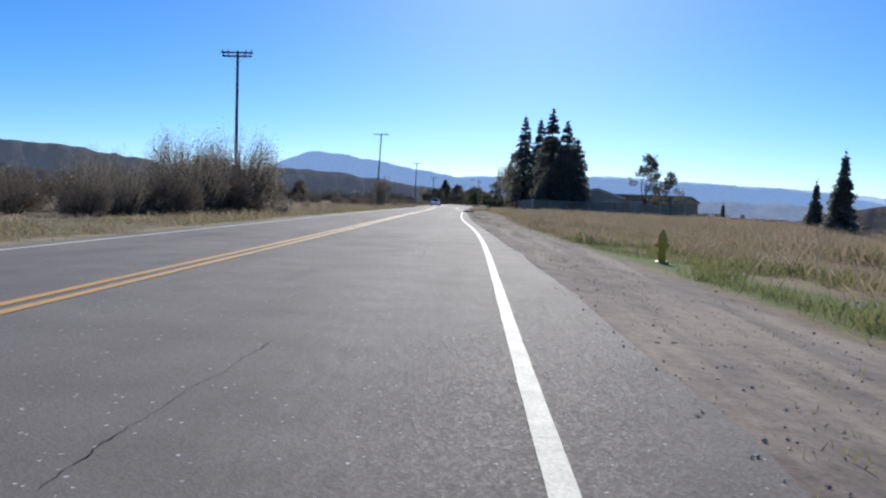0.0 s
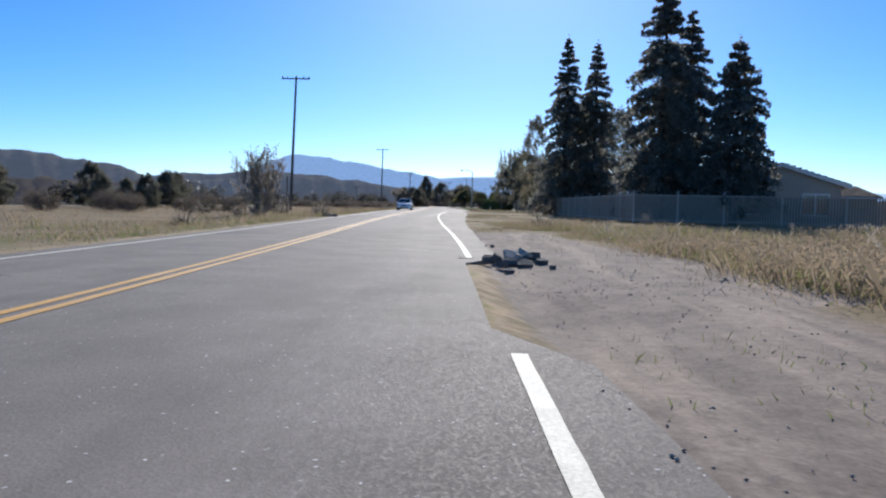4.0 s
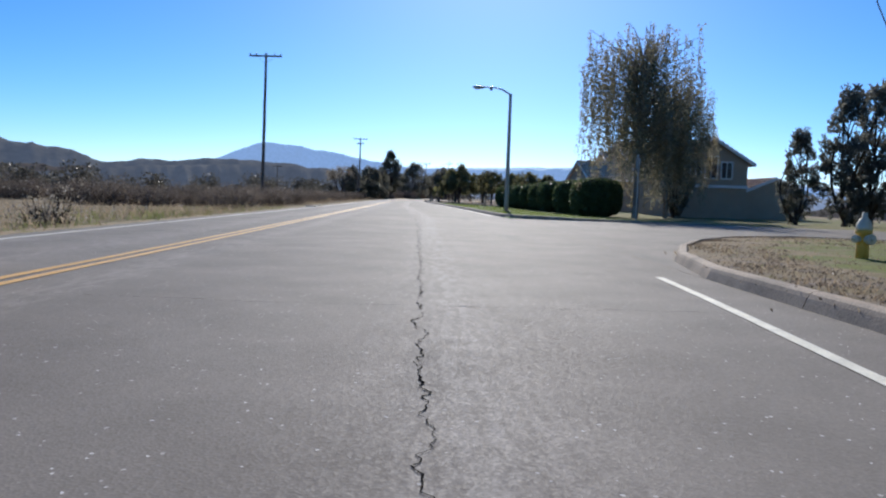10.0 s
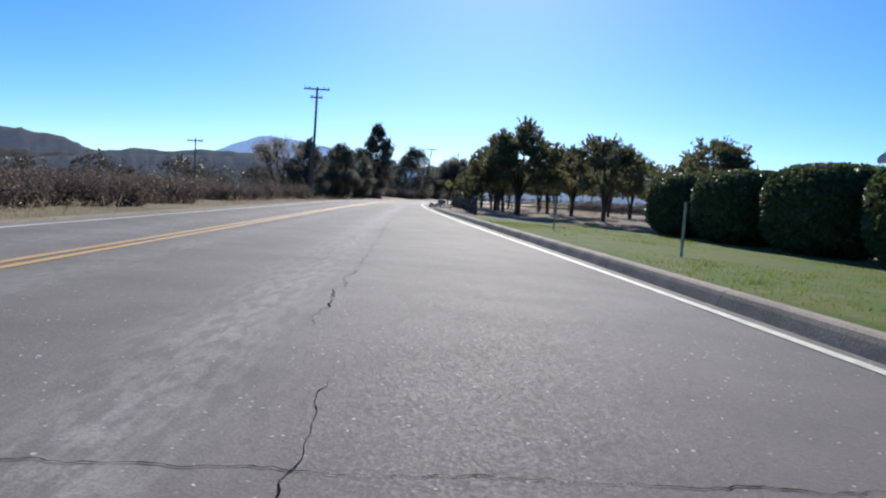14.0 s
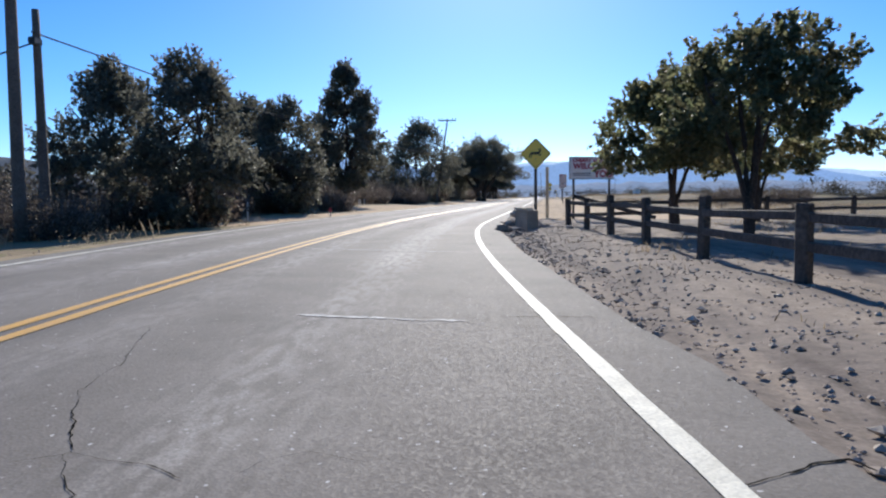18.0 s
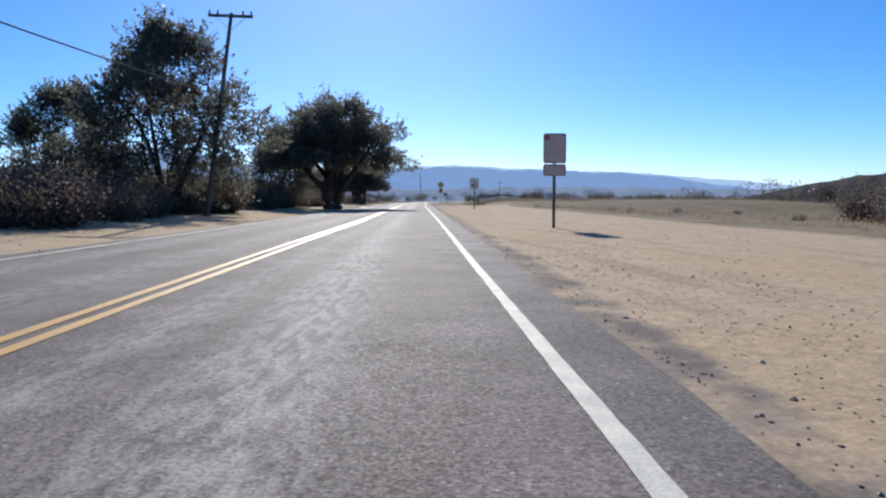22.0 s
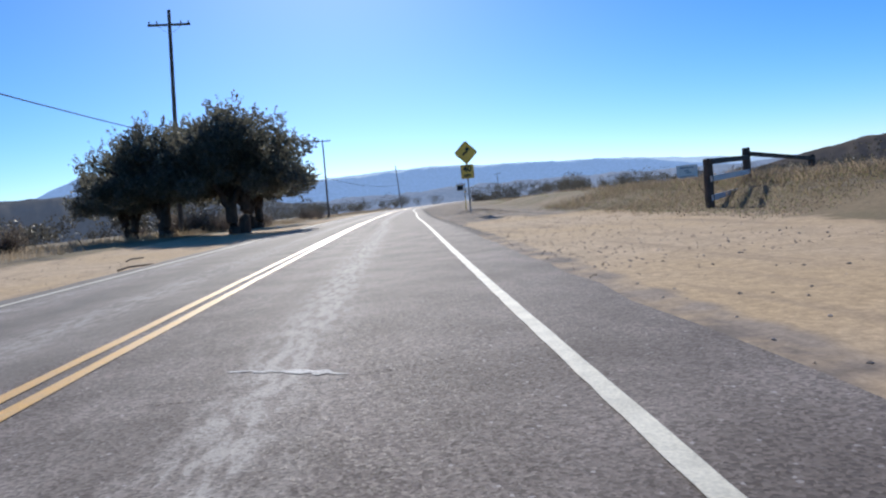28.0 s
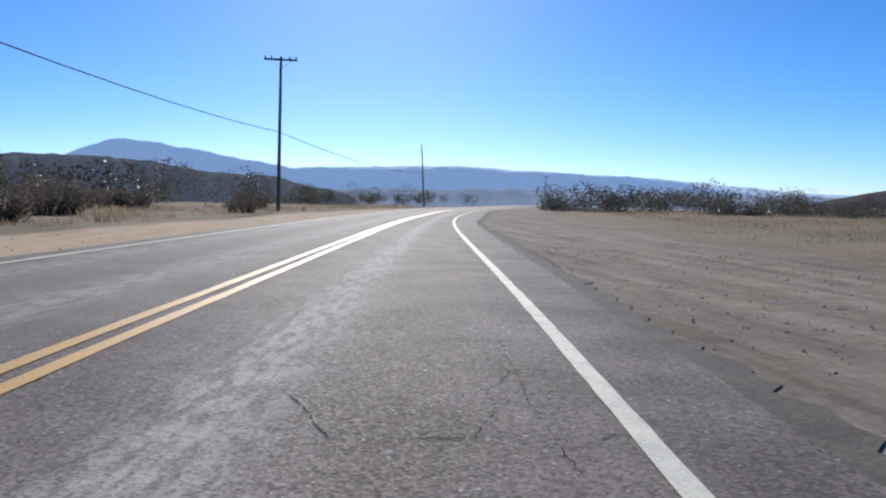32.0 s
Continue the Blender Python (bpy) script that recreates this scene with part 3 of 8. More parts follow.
def ground_height(x, y):
    """The lie of the land beside the road."""
    pl, pr = pave_l(y), PAVE_R(y)
    n = noise.noise(Vector((x * 0.11, y * 0.11, 3.1))) * 0.06 + noise.noise(Vector((x * 0.55, y * 0.55, 7.7))) * 0.012
    if pl - 0.02 < x < pr + 0.02:
        return -0.07
    d = pl - x if x < pl else x - pr
    fade = min(1.0, d / 4.0)
    far = max(0.0, d - 45.0)
    if x < pl:
        z = -0.03 - 0.16 * fade + n * fade - min(26.0, far * 0.06)
        if 208 < y < 350:
            z += 0.34 * min(1.0, max(0.0, (d - 0.8) / 4.5)) * min(1.0, (y - 208) / 16.0) * min(1.0, (350 - y) / 20.0)
    else:
        low = 0.38 * max(0.0, min(1.0, (0.0 - y) / 25.0))
        high = (0.115 - (min(0.25, 0.045 * max(0.0, d - 1.0)) * min(1.0, (y - 113) / 6.0) * min(1.0, (170 - y) / 8.0) if 113 < y < 170 else 0.0)) * kerbed(y)
        if y < 120:
            far += max(0.0, d - 28.0) * 1.6 * min(1.0, (120 - y) / 35.0) * max(0.0, 1 - max(0.0, d - 80) / 120)
        z = -0.012 * (1 - kerbed(y)) + high - low * fade + n * fade - min(30.0, far * 0.07)
        if y < 8:
            z -= 0.035 * (math.exp(-((d - 0.8) / 0.22) ** 2) + math.exp(-((d - 2.2) / 0.25) ** 2)) * (1 + noise.noise(Vector((1, y * 0.6, 2))))
        if 292 < y < 350:
            rise = min(1.0, max(0.0, (d - 4.6) / 3.4)) * min(1.0, (y - 292) / 8.0) * min(1.0, (350 - y) / 12.0)
            z += 0.56 * rise * rise * (3 - 2 * rise)
            z += 0.24 * math.exp(-((y - 319.5) / 3.2) ** 2 - ((x - 24.4) / 1.0) ** 2) * min(1.0, max(0.0, d - 0.5))
        if 214 < y < 302:
            z -= min(1.8, 0.03 * max(0.0, d - 9.0)) * min(1.0, (y - 214) / 14.0) * min(1.0, (302 - y) / 12.0)
        if 179 < y < 205:
            z += 0.09 * noise.noise(Vector((x * 1.6, y * 1.6, 6.0))) * min(1.0, d / 0.5) * max(0.0, 1 - d / 4.0)
        if 4.5 < y < 12.2:
            z -= 0.16 * math.sin(math.pi * (y - 4.5) / 7.7) ** 0.5 * math.exp(-((d + 0.2) / 1.0) ** 2)
        if 182 < y < 203:
            z -= 0.10 * min(1.0, (y - 182) / 4.0) * min(1.0, (203 - y) / 2.0) * math.exp(-((d - 0.45) / 0.32) ** 2)
            z -= 0.42 * math.exp(-((y - 201.0) / 0.75) ** 2 - ((x - 8.15) / 0.35) ** 2)
        if 91.8 < y < STREET[0] and x < CORNER(y) + 0.15:
            z = -0.07
        if kerbed(y) and STREET[0] - 0.5 < y < STREET[1] + 0.5:
            z = -0.07 - min(30.0, far * 0.07)
    return z


def zone_of(x, y):
    """Shares of bare dirt, green turf and grey gravel at a place."""
    pl, pr = pave_l(y), PAVE_R(y)
    off = max(pl - x, x - pr)
    if off > 34:
        return 0.32 + 0.2 * noise.noise(Vector((x * 0.013, y * 0.013, 5))), 0.3 + 0.22 * noise.noise(Vector((x * 0.011, y * 0.011, 9))), 0.2
    if off > 9:
        y += 9 * noise.noise(Vector((x * 0.07, y * 0.05, 2)))
    dirt = green = grey = 0.0
    if x > pr:
        d = x - pr
        if y < 8:
            grey = 0.75 if d < 3.0 else 0.0
            dirt = 0.45 if d < 2.4 else 0.0
            green = 0.7 if 3.0 < d < 5.5 and y < -30 else 0.0
        elif y < 24:
            grey, dirt = (0.8, 0.3) if d < 4.0 - 0.13 * (y - 8) else (0.0, 0.0)
            green = 0.0 if d < 3.5 else 0.35
        elif y < 101:
            green = (0.55 if y > 88 and d < 9 else 0.36) if d < 14 else 0.2
            inside = x - (CORNER(y) if y > 91.8 else PAVE_R(y))
            if 80 < y and inside < 1.7 + 0.5 * noise.noise(Vector((x, y * 0.6, 3.0))):
                dirt, green, grey = 0.30, 0.30, 0.42
        elif y < 162:
            green = 1.0 if d < 6.0 else 0.5
        elif y < 205:
            dirt, grey = (0.25, 0.85) if d < 3.2 else (0.45, 0.6) if d < 8 else (0.25, 0.6)
        elif y < 311 + 3 * noise.noise(Vector((x * 0.4, y * 0.3, 8))):
            reach = (8.4 if y < 297 else 4.6) + 0.5 * math.sin(y * 0.11)
            dirt = 1.0 if d < reach else 0.0
            grey = 0.55 if d < 0.35 else 0.42 if d > reach + 0.8 else 0.0
            green = 0.26 if d > 12 else 0.0
        else:
            dirt = 0.45 if d < 5 else 0.0
            grey = 0.62 if d < 1.0 else 0.58 if d < 5 else 0.35
            green = 0.32 if d > 6 else 0.0
    else:
        d = pl - x
        if y < 205:
            dirt = 0.5 if d < 1.0 else 0.0
            green = 0.38 if d < 5 else 0.2
        else:
            dirt = 0.95 if d < 5.5 else 0.0
            grey = 0.3 if d > 9 else 0.0
    return dirt, green, grey


# ---- ground: one sheet to the horizon ----
def build_ground():
    near = [0.0, 0.3, 0.6, 0.9, 1.2, 1.6, 2.0, 3.0, 4.0, 5.5, 7, 9, 11, 14, 17, 21, 26, 32, 40, 52, 70, 100, 160, 280, 520, 1000, 1900, 3300, 4800]
    ys = [-4800, -3000, -1600, -800, -420, -240, -150, -110] + sorted(set(np.arange(-90, 470, 2.0)) | set(np.arange(0, 16, 0.5)) | set(np.arange(91, 103, 0.4)) | set(np.arange(182, 208, 0.5))) + [480, 500, 530, 580, 660, 800, 1050, 1500, 2200, 3200, 4800]
    near = [-0.45] + near
    cols = near[::-1] + near
    verts, faces, tint = [], [], []
    for y in ys:
        yc = min(max(y, -250.0), 600.0)
        for j, c in enumerate(cols):
            left = j < len(near)
            x = (pave_l(yc) - c) if left else (PAVE_R(yc) + c)
            if c == 0:
                z = -0.08 if kerbed(yc) else ground_height(x + (-0.03 if left else 0.03), yc) - 0.004
            elif c == -0.45:
                z = -0.08 if kerbed(yc) else -0.025
            else:
                z = ground_height(x, yc)
            verts.append((x, y, z - max(0.0, min(30.0, (abs(y - 170) - 260) * 0.05))))
            tint.append(zone_of(x + (-0.01 if left else 0.01), yc))
    w = len(cols)
    for i in range(len(ys) - 1):
        for j in range(w - 1):
            a = i * w + j
            faces.append((a, a + 1, a + 1 + w, a + w))
    me = mesh_from("ground", verts, faces)
    at = me.color_attributes.new("zone", "FLOAT_COLOR", "POINT")
    for k, t in enumerate(tint):
        at.data[k].color = (*t, 1.0)
    ob = part("ground", me, M_GROUND, smooth=True)
    tagged(ob, "rough ground of dry grass, bare dirt and turf", "ground", kind="structure")


def paint_lanes(me):
    """Wheel tracks, coarse chip seal and the dark drip strip, as the sheet's own attribute."""
    at = me.color_attributes.new("lane", "FLOAT_COLOR", "POINT")
    strip = me.attributes.new("strip", "FLOAT_VECTOR", "POINT")
    rows = {}
    for k, v in enumerate(me.vertices):
        x, y = v.co.x, v.co.y
        if y not in rows:
            near = min(1.0, max(0.0, (y - 215.0) / 25.0))
            wide = min(1.0, max(0.0, (y - 45.0) / 25.0)) * min(1.0, max(0.0, (140.0 - y) / 30.0))
            rows[y] = (YELLOW(y), 2.35 + 1.3 * wide if y < 180 else 1.85 - 0.53 * near - 0.27 * min(1.0, max(0.0, (y - 317.0) / 9.0)))
        centre, wheel = rows[y]
        a = x - centre
        strip.data[k].vector = (a, y, 0.0)
        narrow = 0.24 if y > 285 else 0.36 if y > 190 else 0.34
        side = 0.35 if y > 285 else 1.0
        track = max(math.exp(-((a - wheel) / narrow) ** 2), side * 0.55 * math.exp(-((a - 0.65) / 0.25) ** 2), 0.6 * math.exp(-((a + 1.0) / 0.35) ** 2), 0.6 * math.exp(-((a + 2.5) / 0.35) ** 2))
        coarse = min(1.0, max(0.0, (y - 198.0) / 3.0)) * (0.45 if a < -0.3 else 1.0)
        at.data[k].color = (track * (1.0 if y > 190 else 0.12 if y < 45 else 0.45), coarse, 0.0, 1.0)


def build_road():
    verts, faces = [], []
    ys = np.arange(-200.0, 480.0, 1.0)
    n = 49
    for y in ys:
        l, r = pave_l(y) + 0.10 * noise.noise(Vector((0, y * 0.7, 0))), PAVE_R(y) + 0.0
        if not kerbed(y):
            r += 0.10 * noise.noise(Vector((5, y * 0.9, 0))) + 0.05 * noise.noise(Vector((5, y * 3.1, 0)))
        if 5.0 < y < 11.8:
            r = EDGE_R(y) - 0.10
        for k in range(n):
            verts.append((l + (r - l) * k / (n - 1), y, 0.0))
        verts.append((r + 0.02, y, -0.10))
        verts.append((l - 0.02, y, -0.10))
    w = n + 2
    for i in range(len(ys) - 1):
        a = i * w
        for k in range(n):
            faces.append((a + k, a + k + 1, a + w + k + 1, a + w + k))
        faces.append((a + n + 1, a, a + w, a + w + n + 1))
    me = mesh_from("road", verts, faces)
    paint_lanes(me)
    ob = part("road", me, M_ASPHALT)
    tagged(ob, "cracked grey asphalt country road with worn surface", "road", kind="structure")
    # side street
    verts, faces = [], []
    for x in list(np.arange(0, 9, 0.5)) + [10, 12, 14]:
        lo = STREET[0] - 0.15 - 8.9 * max(0.0, 1 - x / 6.0) ** 2
        hi = STREET[1] + 1.6 * max(0.0, 1 - x / 2.5) ** 2
        for k in range(5):
            yy = lo + (hi - lo) * k / 4
            base = PAVE_R(yy)
            verts.append((base + x + (0.003 if x == 0 else 0), yy, 0.002))
    for i in range(len(verts) // 5 - 1):
        for k in range(4):
            a = i * 5 + k
            faces.append((a, a + 5, a + 6, a + 1))
    ob = part("side_street", mesh_from("side_street", verts, faces), M_ASPHALT)
    tagged(ob, "grey asphalt side street joining the road", "road", kind="structure")


def ribbon(name, line, y0, y1, shift, width, mat, label, step=1.0, gaps=(), rag=0.0, seed=0):
    verts, faces = [], []
    rnd = random.Random(seed)
    y = y0
    while y <= y1 + 1e-6:
        x, x2 = line(y) + shift, line(y + 0.5) + shift
        d = Vector((x2 - x, 0.5)).normalized()
        nx, ny = d.y, -d.x
        j1, j2 = rag * rnd.uniform(-1, 1), rag * rnd.uniform(-1, 1)
        verts.append((x - nx * (width / 2 + j1), y - ny * width / 2, 0.005))
        verts.append((x + nx * (width / 2 + j2), y + ny * width / 2, 0.005))
        y += step
    for i in range(len(verts) // 2 - 1):
        ym = verts[2 * i][1]
        if any(a < ym < b for a, b in gaps):
            continue
        faces.append((2 * i, 2 * i + 1, 2 * i + 3, 2 * i + 2))
    ob = part(name, mesh_from(name, verts, faces), mat)
    return tagged(ob, label, "road marking", kind="structure")


def build_markings():
    for s in (-0.1, 0.1):
        ribbon("centre_line", YELLOW, -200, 470, s, 0.10, M_YELLOW, "double yellow painted centre line, worn", rag=0.006, seed=3, step=0.5)
    ribbon("edge_line", EDGE_R, -200, 92, 0, 0.092, M_WHITE, "white painted edge line, worn and cracked", rag=0.0025, seed=4, step=0.2, gaps=((5.0, 11.8),))
    ribbon("edge_line", EDGE_R, 116, 470, 0, 0.094, M_WHITE, "white painted edge line, worn and cracked", rag=0.0035, seed=5, step=0.2)
    strip = ribbon("tyre_strip", PAVE_R, 304, 400, 0.06, 0.34, M_DAMP, "dark dirt strip along the pavement's edge", rag=0.08, seed=8, step=0.12)
    for v in strip.data.vertices:
        v.co.z = max(ground_height(v.co.x, v.co.y) + 0.008, -0.009)
    strip["category"] = "dirt strip"
    ribbon("edge_line", EDGE_L, -200, 470, 0, 0.10, M_WHITE, "thin white painted edge line", rag=0.006, seed=6, step=0.5)


def kerb_run(points, name, label):
    """A concrete kerb with sloped face and rounded lip along plan points, in cast lengths."""
    prof = [(-0.03, -0.08), (0.0, 0.0), (0.035, 0.09), (0.055, 0.125), (0.085, 0.142), (0.155, 0.147), (0.17, 0.135), (0.175, -0.08)]
    owner = thing(name, (0, 0), label, "kerb", kind="structure")
    pts = [Vector(p) for p in points]
    start = 0
    while start < len(pts) - 1:
        stop = min(start + 3, len(pts) - 1)
        verts, faces = [], []
        for i in range(start, stop + 1):
            d = (pts[min(i + 1, len(pts) - 1)] - pts[max(i - 1, 0)]).normalized()
            side = Vector((d.y, -d.x))
            c = pts[i] + d * (0.006 if i == start else -0.006 if i == stop else 0)
            ends = min(1.0, 0.12 + min(i, len(pts) - 1 - i) / 3.0)
            for o, z in prof:
                verts.append((c.x + side.x * o, c.y + side.y * o, z * ends if z > 0 else z))
        w = len(prof)
        for i in range(stop - start):
            for k in range(w - 1):
                a = i * w + k
                faces.append((a, a + w, a + w + 1, a + 1))
        faces.append(tuple(range(w)))
        faces.append(tuple((stop - start) * w + k for k in range(w - 1, -1, -1)))
        part("kerb_length", mesh_from("kerb_length", verts, faces), M_CONCRETE, owner)
        start = stop


def build_kerbs():
    a = [(PAVE_R(y), y) for y in np.arange(66.0, 93.0, 1.0)]
    last = a[-1]
    a += [(last[0] + 0.35, 94.2), (last[0] + 0.95, 96.0), (last[0] + 1.9, 98.0), (last[0] + 3.2, 99.7), (last[0] + 5.0, 100.8), (last[0] + 7.0, 101.2), (last[0] + 12.0, 101.2), (last[0] + 20, 101.2)]
    kerb_run(a, "kerb", "weathered concrete kerb curving into the side street")
    b = [(24.0, 112.3), (20.0, 112.3), (17.0, 112.3), (15.9, 112.35), (15.1, 112.7), (14.65, 113.4), (14.5, 114.4)]
    b += [(PAVE_R(y), y) for y in np.arange(115.0, 177.5, 1.0)]
    kerb_run(b, "kerb", "weathered concrete kerb along the lawn")


# ---- distant hills ----
def ridge(name, dist, crest, mat, label, rough=0.12, depth=500, seed=0, origin=(12.0, 170.0), step=0.2, drop=-40):
    """A long hill mesh whose crest follows a few (azimuth, elevation) turning points in degrees and sinks to the plain at both ends."""
    verts, faces = [], []
    azs = np.arange(crest[0][0], crest[-1][0] + step, step)
    line = np.interp(azs, [c[0] for c in crest], [c[1] for c in crest])
    k = np.exp(-0.5 * (np.arange(-6, 7) / 2.2) ** 2)
    line = np.convolve(np.pad(line, 6, mode="edge"), k / k.sum(), "valid")
    rings = [(-0.55, 0.0), (-0.42, 0.2), (-0.3, 0.4), (-0.2, 0.6), (-0.12, 0.8), (-0.05, 0.94), (0.0, 1.0), (0.2, 0.8), (0.6, 0.0)]
    for az, el in zip(azs, line):
        el += rough * min(1.0, el) * noise.fractal(Vector((az * 0.55, seed * 3.7, 0.0)), 1.0, 2.0, 6)
        top = dist * math.tan(radians(el))
        for r, share in rings:
            dd = dist + r * depth
            a = radians(az)
            z = drop + (top - drop) * share
            if 0.0 < share < 1.0:
                z += 0.10 * (top - drop) * noise.fractal(Vector((az * 0.9, r * 4.0, seed)), 1.0, 2.0, 4)
            verts.append((origin[0] - math.sin(a) * dd, origin[1] + math.cos(a) * dd, z))
    w = len(rings)
    for i in range(len(azs) - 1):
        for k in range(w - 1):
            a = i * w + k
            faces.append((a, a + w, a + w + 1, a + 1))
    ob = part(name, mesh_from(name, verts, faces), mat, smooth=True)
    return tagged(ob, label, "hill", kind="structure")


def build_hills():
    # each range's bluish glow is painted haze, weaker on the nearer hills
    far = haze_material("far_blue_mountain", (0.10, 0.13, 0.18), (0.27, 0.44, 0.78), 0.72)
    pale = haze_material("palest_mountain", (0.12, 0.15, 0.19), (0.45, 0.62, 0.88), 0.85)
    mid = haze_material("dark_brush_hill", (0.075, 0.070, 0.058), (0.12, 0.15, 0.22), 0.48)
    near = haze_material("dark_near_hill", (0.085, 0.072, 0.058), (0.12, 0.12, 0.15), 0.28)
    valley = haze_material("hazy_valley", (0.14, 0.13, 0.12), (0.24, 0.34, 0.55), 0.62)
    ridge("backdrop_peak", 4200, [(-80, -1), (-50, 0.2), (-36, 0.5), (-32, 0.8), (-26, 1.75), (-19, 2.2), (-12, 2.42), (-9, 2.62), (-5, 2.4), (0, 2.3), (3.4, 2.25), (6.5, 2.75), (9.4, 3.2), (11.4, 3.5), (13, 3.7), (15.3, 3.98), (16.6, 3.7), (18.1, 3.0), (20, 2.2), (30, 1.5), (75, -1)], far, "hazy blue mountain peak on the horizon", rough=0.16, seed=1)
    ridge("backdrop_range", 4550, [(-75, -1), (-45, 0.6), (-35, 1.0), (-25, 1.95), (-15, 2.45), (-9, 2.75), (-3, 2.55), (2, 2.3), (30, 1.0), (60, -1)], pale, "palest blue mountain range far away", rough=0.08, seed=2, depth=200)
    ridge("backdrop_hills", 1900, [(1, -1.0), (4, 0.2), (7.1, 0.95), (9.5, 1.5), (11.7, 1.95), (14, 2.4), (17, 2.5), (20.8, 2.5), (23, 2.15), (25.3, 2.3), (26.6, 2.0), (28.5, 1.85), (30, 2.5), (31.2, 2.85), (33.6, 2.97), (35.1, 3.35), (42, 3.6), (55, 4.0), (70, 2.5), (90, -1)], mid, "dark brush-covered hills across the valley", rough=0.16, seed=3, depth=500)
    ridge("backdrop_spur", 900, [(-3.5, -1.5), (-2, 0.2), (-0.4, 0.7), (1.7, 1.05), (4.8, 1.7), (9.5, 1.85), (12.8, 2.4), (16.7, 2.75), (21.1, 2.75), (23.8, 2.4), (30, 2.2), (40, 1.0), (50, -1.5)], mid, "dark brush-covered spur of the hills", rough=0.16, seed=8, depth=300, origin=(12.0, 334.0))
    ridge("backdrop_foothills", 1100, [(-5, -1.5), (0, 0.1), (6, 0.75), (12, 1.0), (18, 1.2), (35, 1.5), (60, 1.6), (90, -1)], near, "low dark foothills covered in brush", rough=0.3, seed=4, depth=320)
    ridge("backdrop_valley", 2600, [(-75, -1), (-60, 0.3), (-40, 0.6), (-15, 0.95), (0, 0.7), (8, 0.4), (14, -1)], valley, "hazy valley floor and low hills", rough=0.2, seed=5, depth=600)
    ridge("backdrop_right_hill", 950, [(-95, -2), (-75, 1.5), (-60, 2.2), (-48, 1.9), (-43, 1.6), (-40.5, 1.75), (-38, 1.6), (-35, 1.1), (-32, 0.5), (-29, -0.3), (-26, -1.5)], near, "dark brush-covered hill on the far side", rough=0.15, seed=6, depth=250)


build_ground()
build_road()
build_markings()
build_kerbs()
build_hills()

# ---- utility poles ----
def insulator(owner, x, y, z):
    me = revolve([(0.02, 0), (0.035, 0.03), (0.055, 0.05), (0.03, 0.09), (0.05, 0.11), (0.025, 0.16), (0.012, 0.18)], 10)
    ob = part("insulator", me, M_CERAMIC, owner, smooth=True)
    ob.location = (x, y, z)


def utility_pole(x, y, h, arms=((0.25, 2.4),), lean=(0.0, 0.0), base=-0.3, label="", steps=False, r=0.15):
    owner = thing("utility_pole", (x, y, base), label or "tall weathered wooden utility pole with a crossarm", "utility pole", "roadside utility poles")
    top = h - base
    k = 8
    path = [(lean[0] * i / k, lean[1] * i / k, top * i / k) for i in range(k + 1)]
    part("pole", tubes("pole", [(path, [r * (1 - 0.38 * i / k) for i in range(k + 1)])], 12), M_POLE, owner, smooth=True)
    for drop, width in arms:
        z = top - drop
        cx, cy = lean[0] * z / top, lean[1] * z / top - r
        arm = part("crossarm", beam((cx - width / 2, cy, z), (cx + width / 2, cy, z), 0.10, 0.12, 0.008), M_POLE, owner)
        for s in (-1, 1):
            part("brace", beam((cx + s * 0.65, cy, z - 0.05), (cx, cy + 0.02, z - 0.6), 0.03, 0.012), M_GREYMETAL, owner)
        for f in (-0.46, -0.28, 0.28, 0.46):
            insulator(owner, cx + f * width, cy, z + 0.06)
    return owner


utility_pole(-0.6, -2.8, 11.8, ((0.15, 2.5), (0.42, 2.3)), base=-0.5, label="tall wooden utility pole with double crossarms and insulators")
utility_pole(-1.5, 67.0, 12.6, ((0.25, 2.7),), lean=(0.5, 0), base=-0.3)
utility_pole(-3.2, 140.3, 11.7, ((0.25, 2.6),), lean=(0.2, 0))
utility_pole(-3.4, 198.5, 9.9, ((0.2, 2.3), (0.95, 1.1)), lean=(0.12, 0), label="wooden utility pole with two crossarms beside the road")
utility_pole(4.0, 257.3, 8.9, ((0.15, 1.9),), lean=(1.3, 0.0), r=0.12)
utility_pole(9.4, 333.5, 13.4, ((0.9, 2.4),), lean=(0.8, 0))
utility_pole(19.3, 380.5, 9.8, ((0.2, 2.1),), lean=(0.15, 0), base=-0.4, r=0.13)
utility_pole(35.4, 432.2, 8.5, (), lean=(-0.5, 0), base=-0.8, label="bare leaning wooden pole without a crossarm", r=0.12)
utility_pole(-22.5, 220.6, 6.1, ((0.4, 1.9),), base=-1.0, r=0.11)
utility_pole(81.7, 525.0, 8.2, ((0.3, 2.0),), base=-4.0, r=0.14)
stub = utility_pole(-4.0, 200.5, 5.6, (), base=-0.3, label="shorter wooden stub pole carrying a cable clamp", r=0.14)
clamp = part("cable_clamp", box(-0.09, 0.09, -0.25, 0.1, 5.0, 5.18, 0.02), M_SIGNBACK, stub, "dark cable clamp")
thin_post = thing("metal_post", (3.6, 47.7, -0.2), "thin dark metal post standing in dry grass", "post")
part("post", tubes("post", [([(0, 0, 0), (0, 0, 2.7)], [0.045, 0.04])], 8), M_POLE, thin_post)


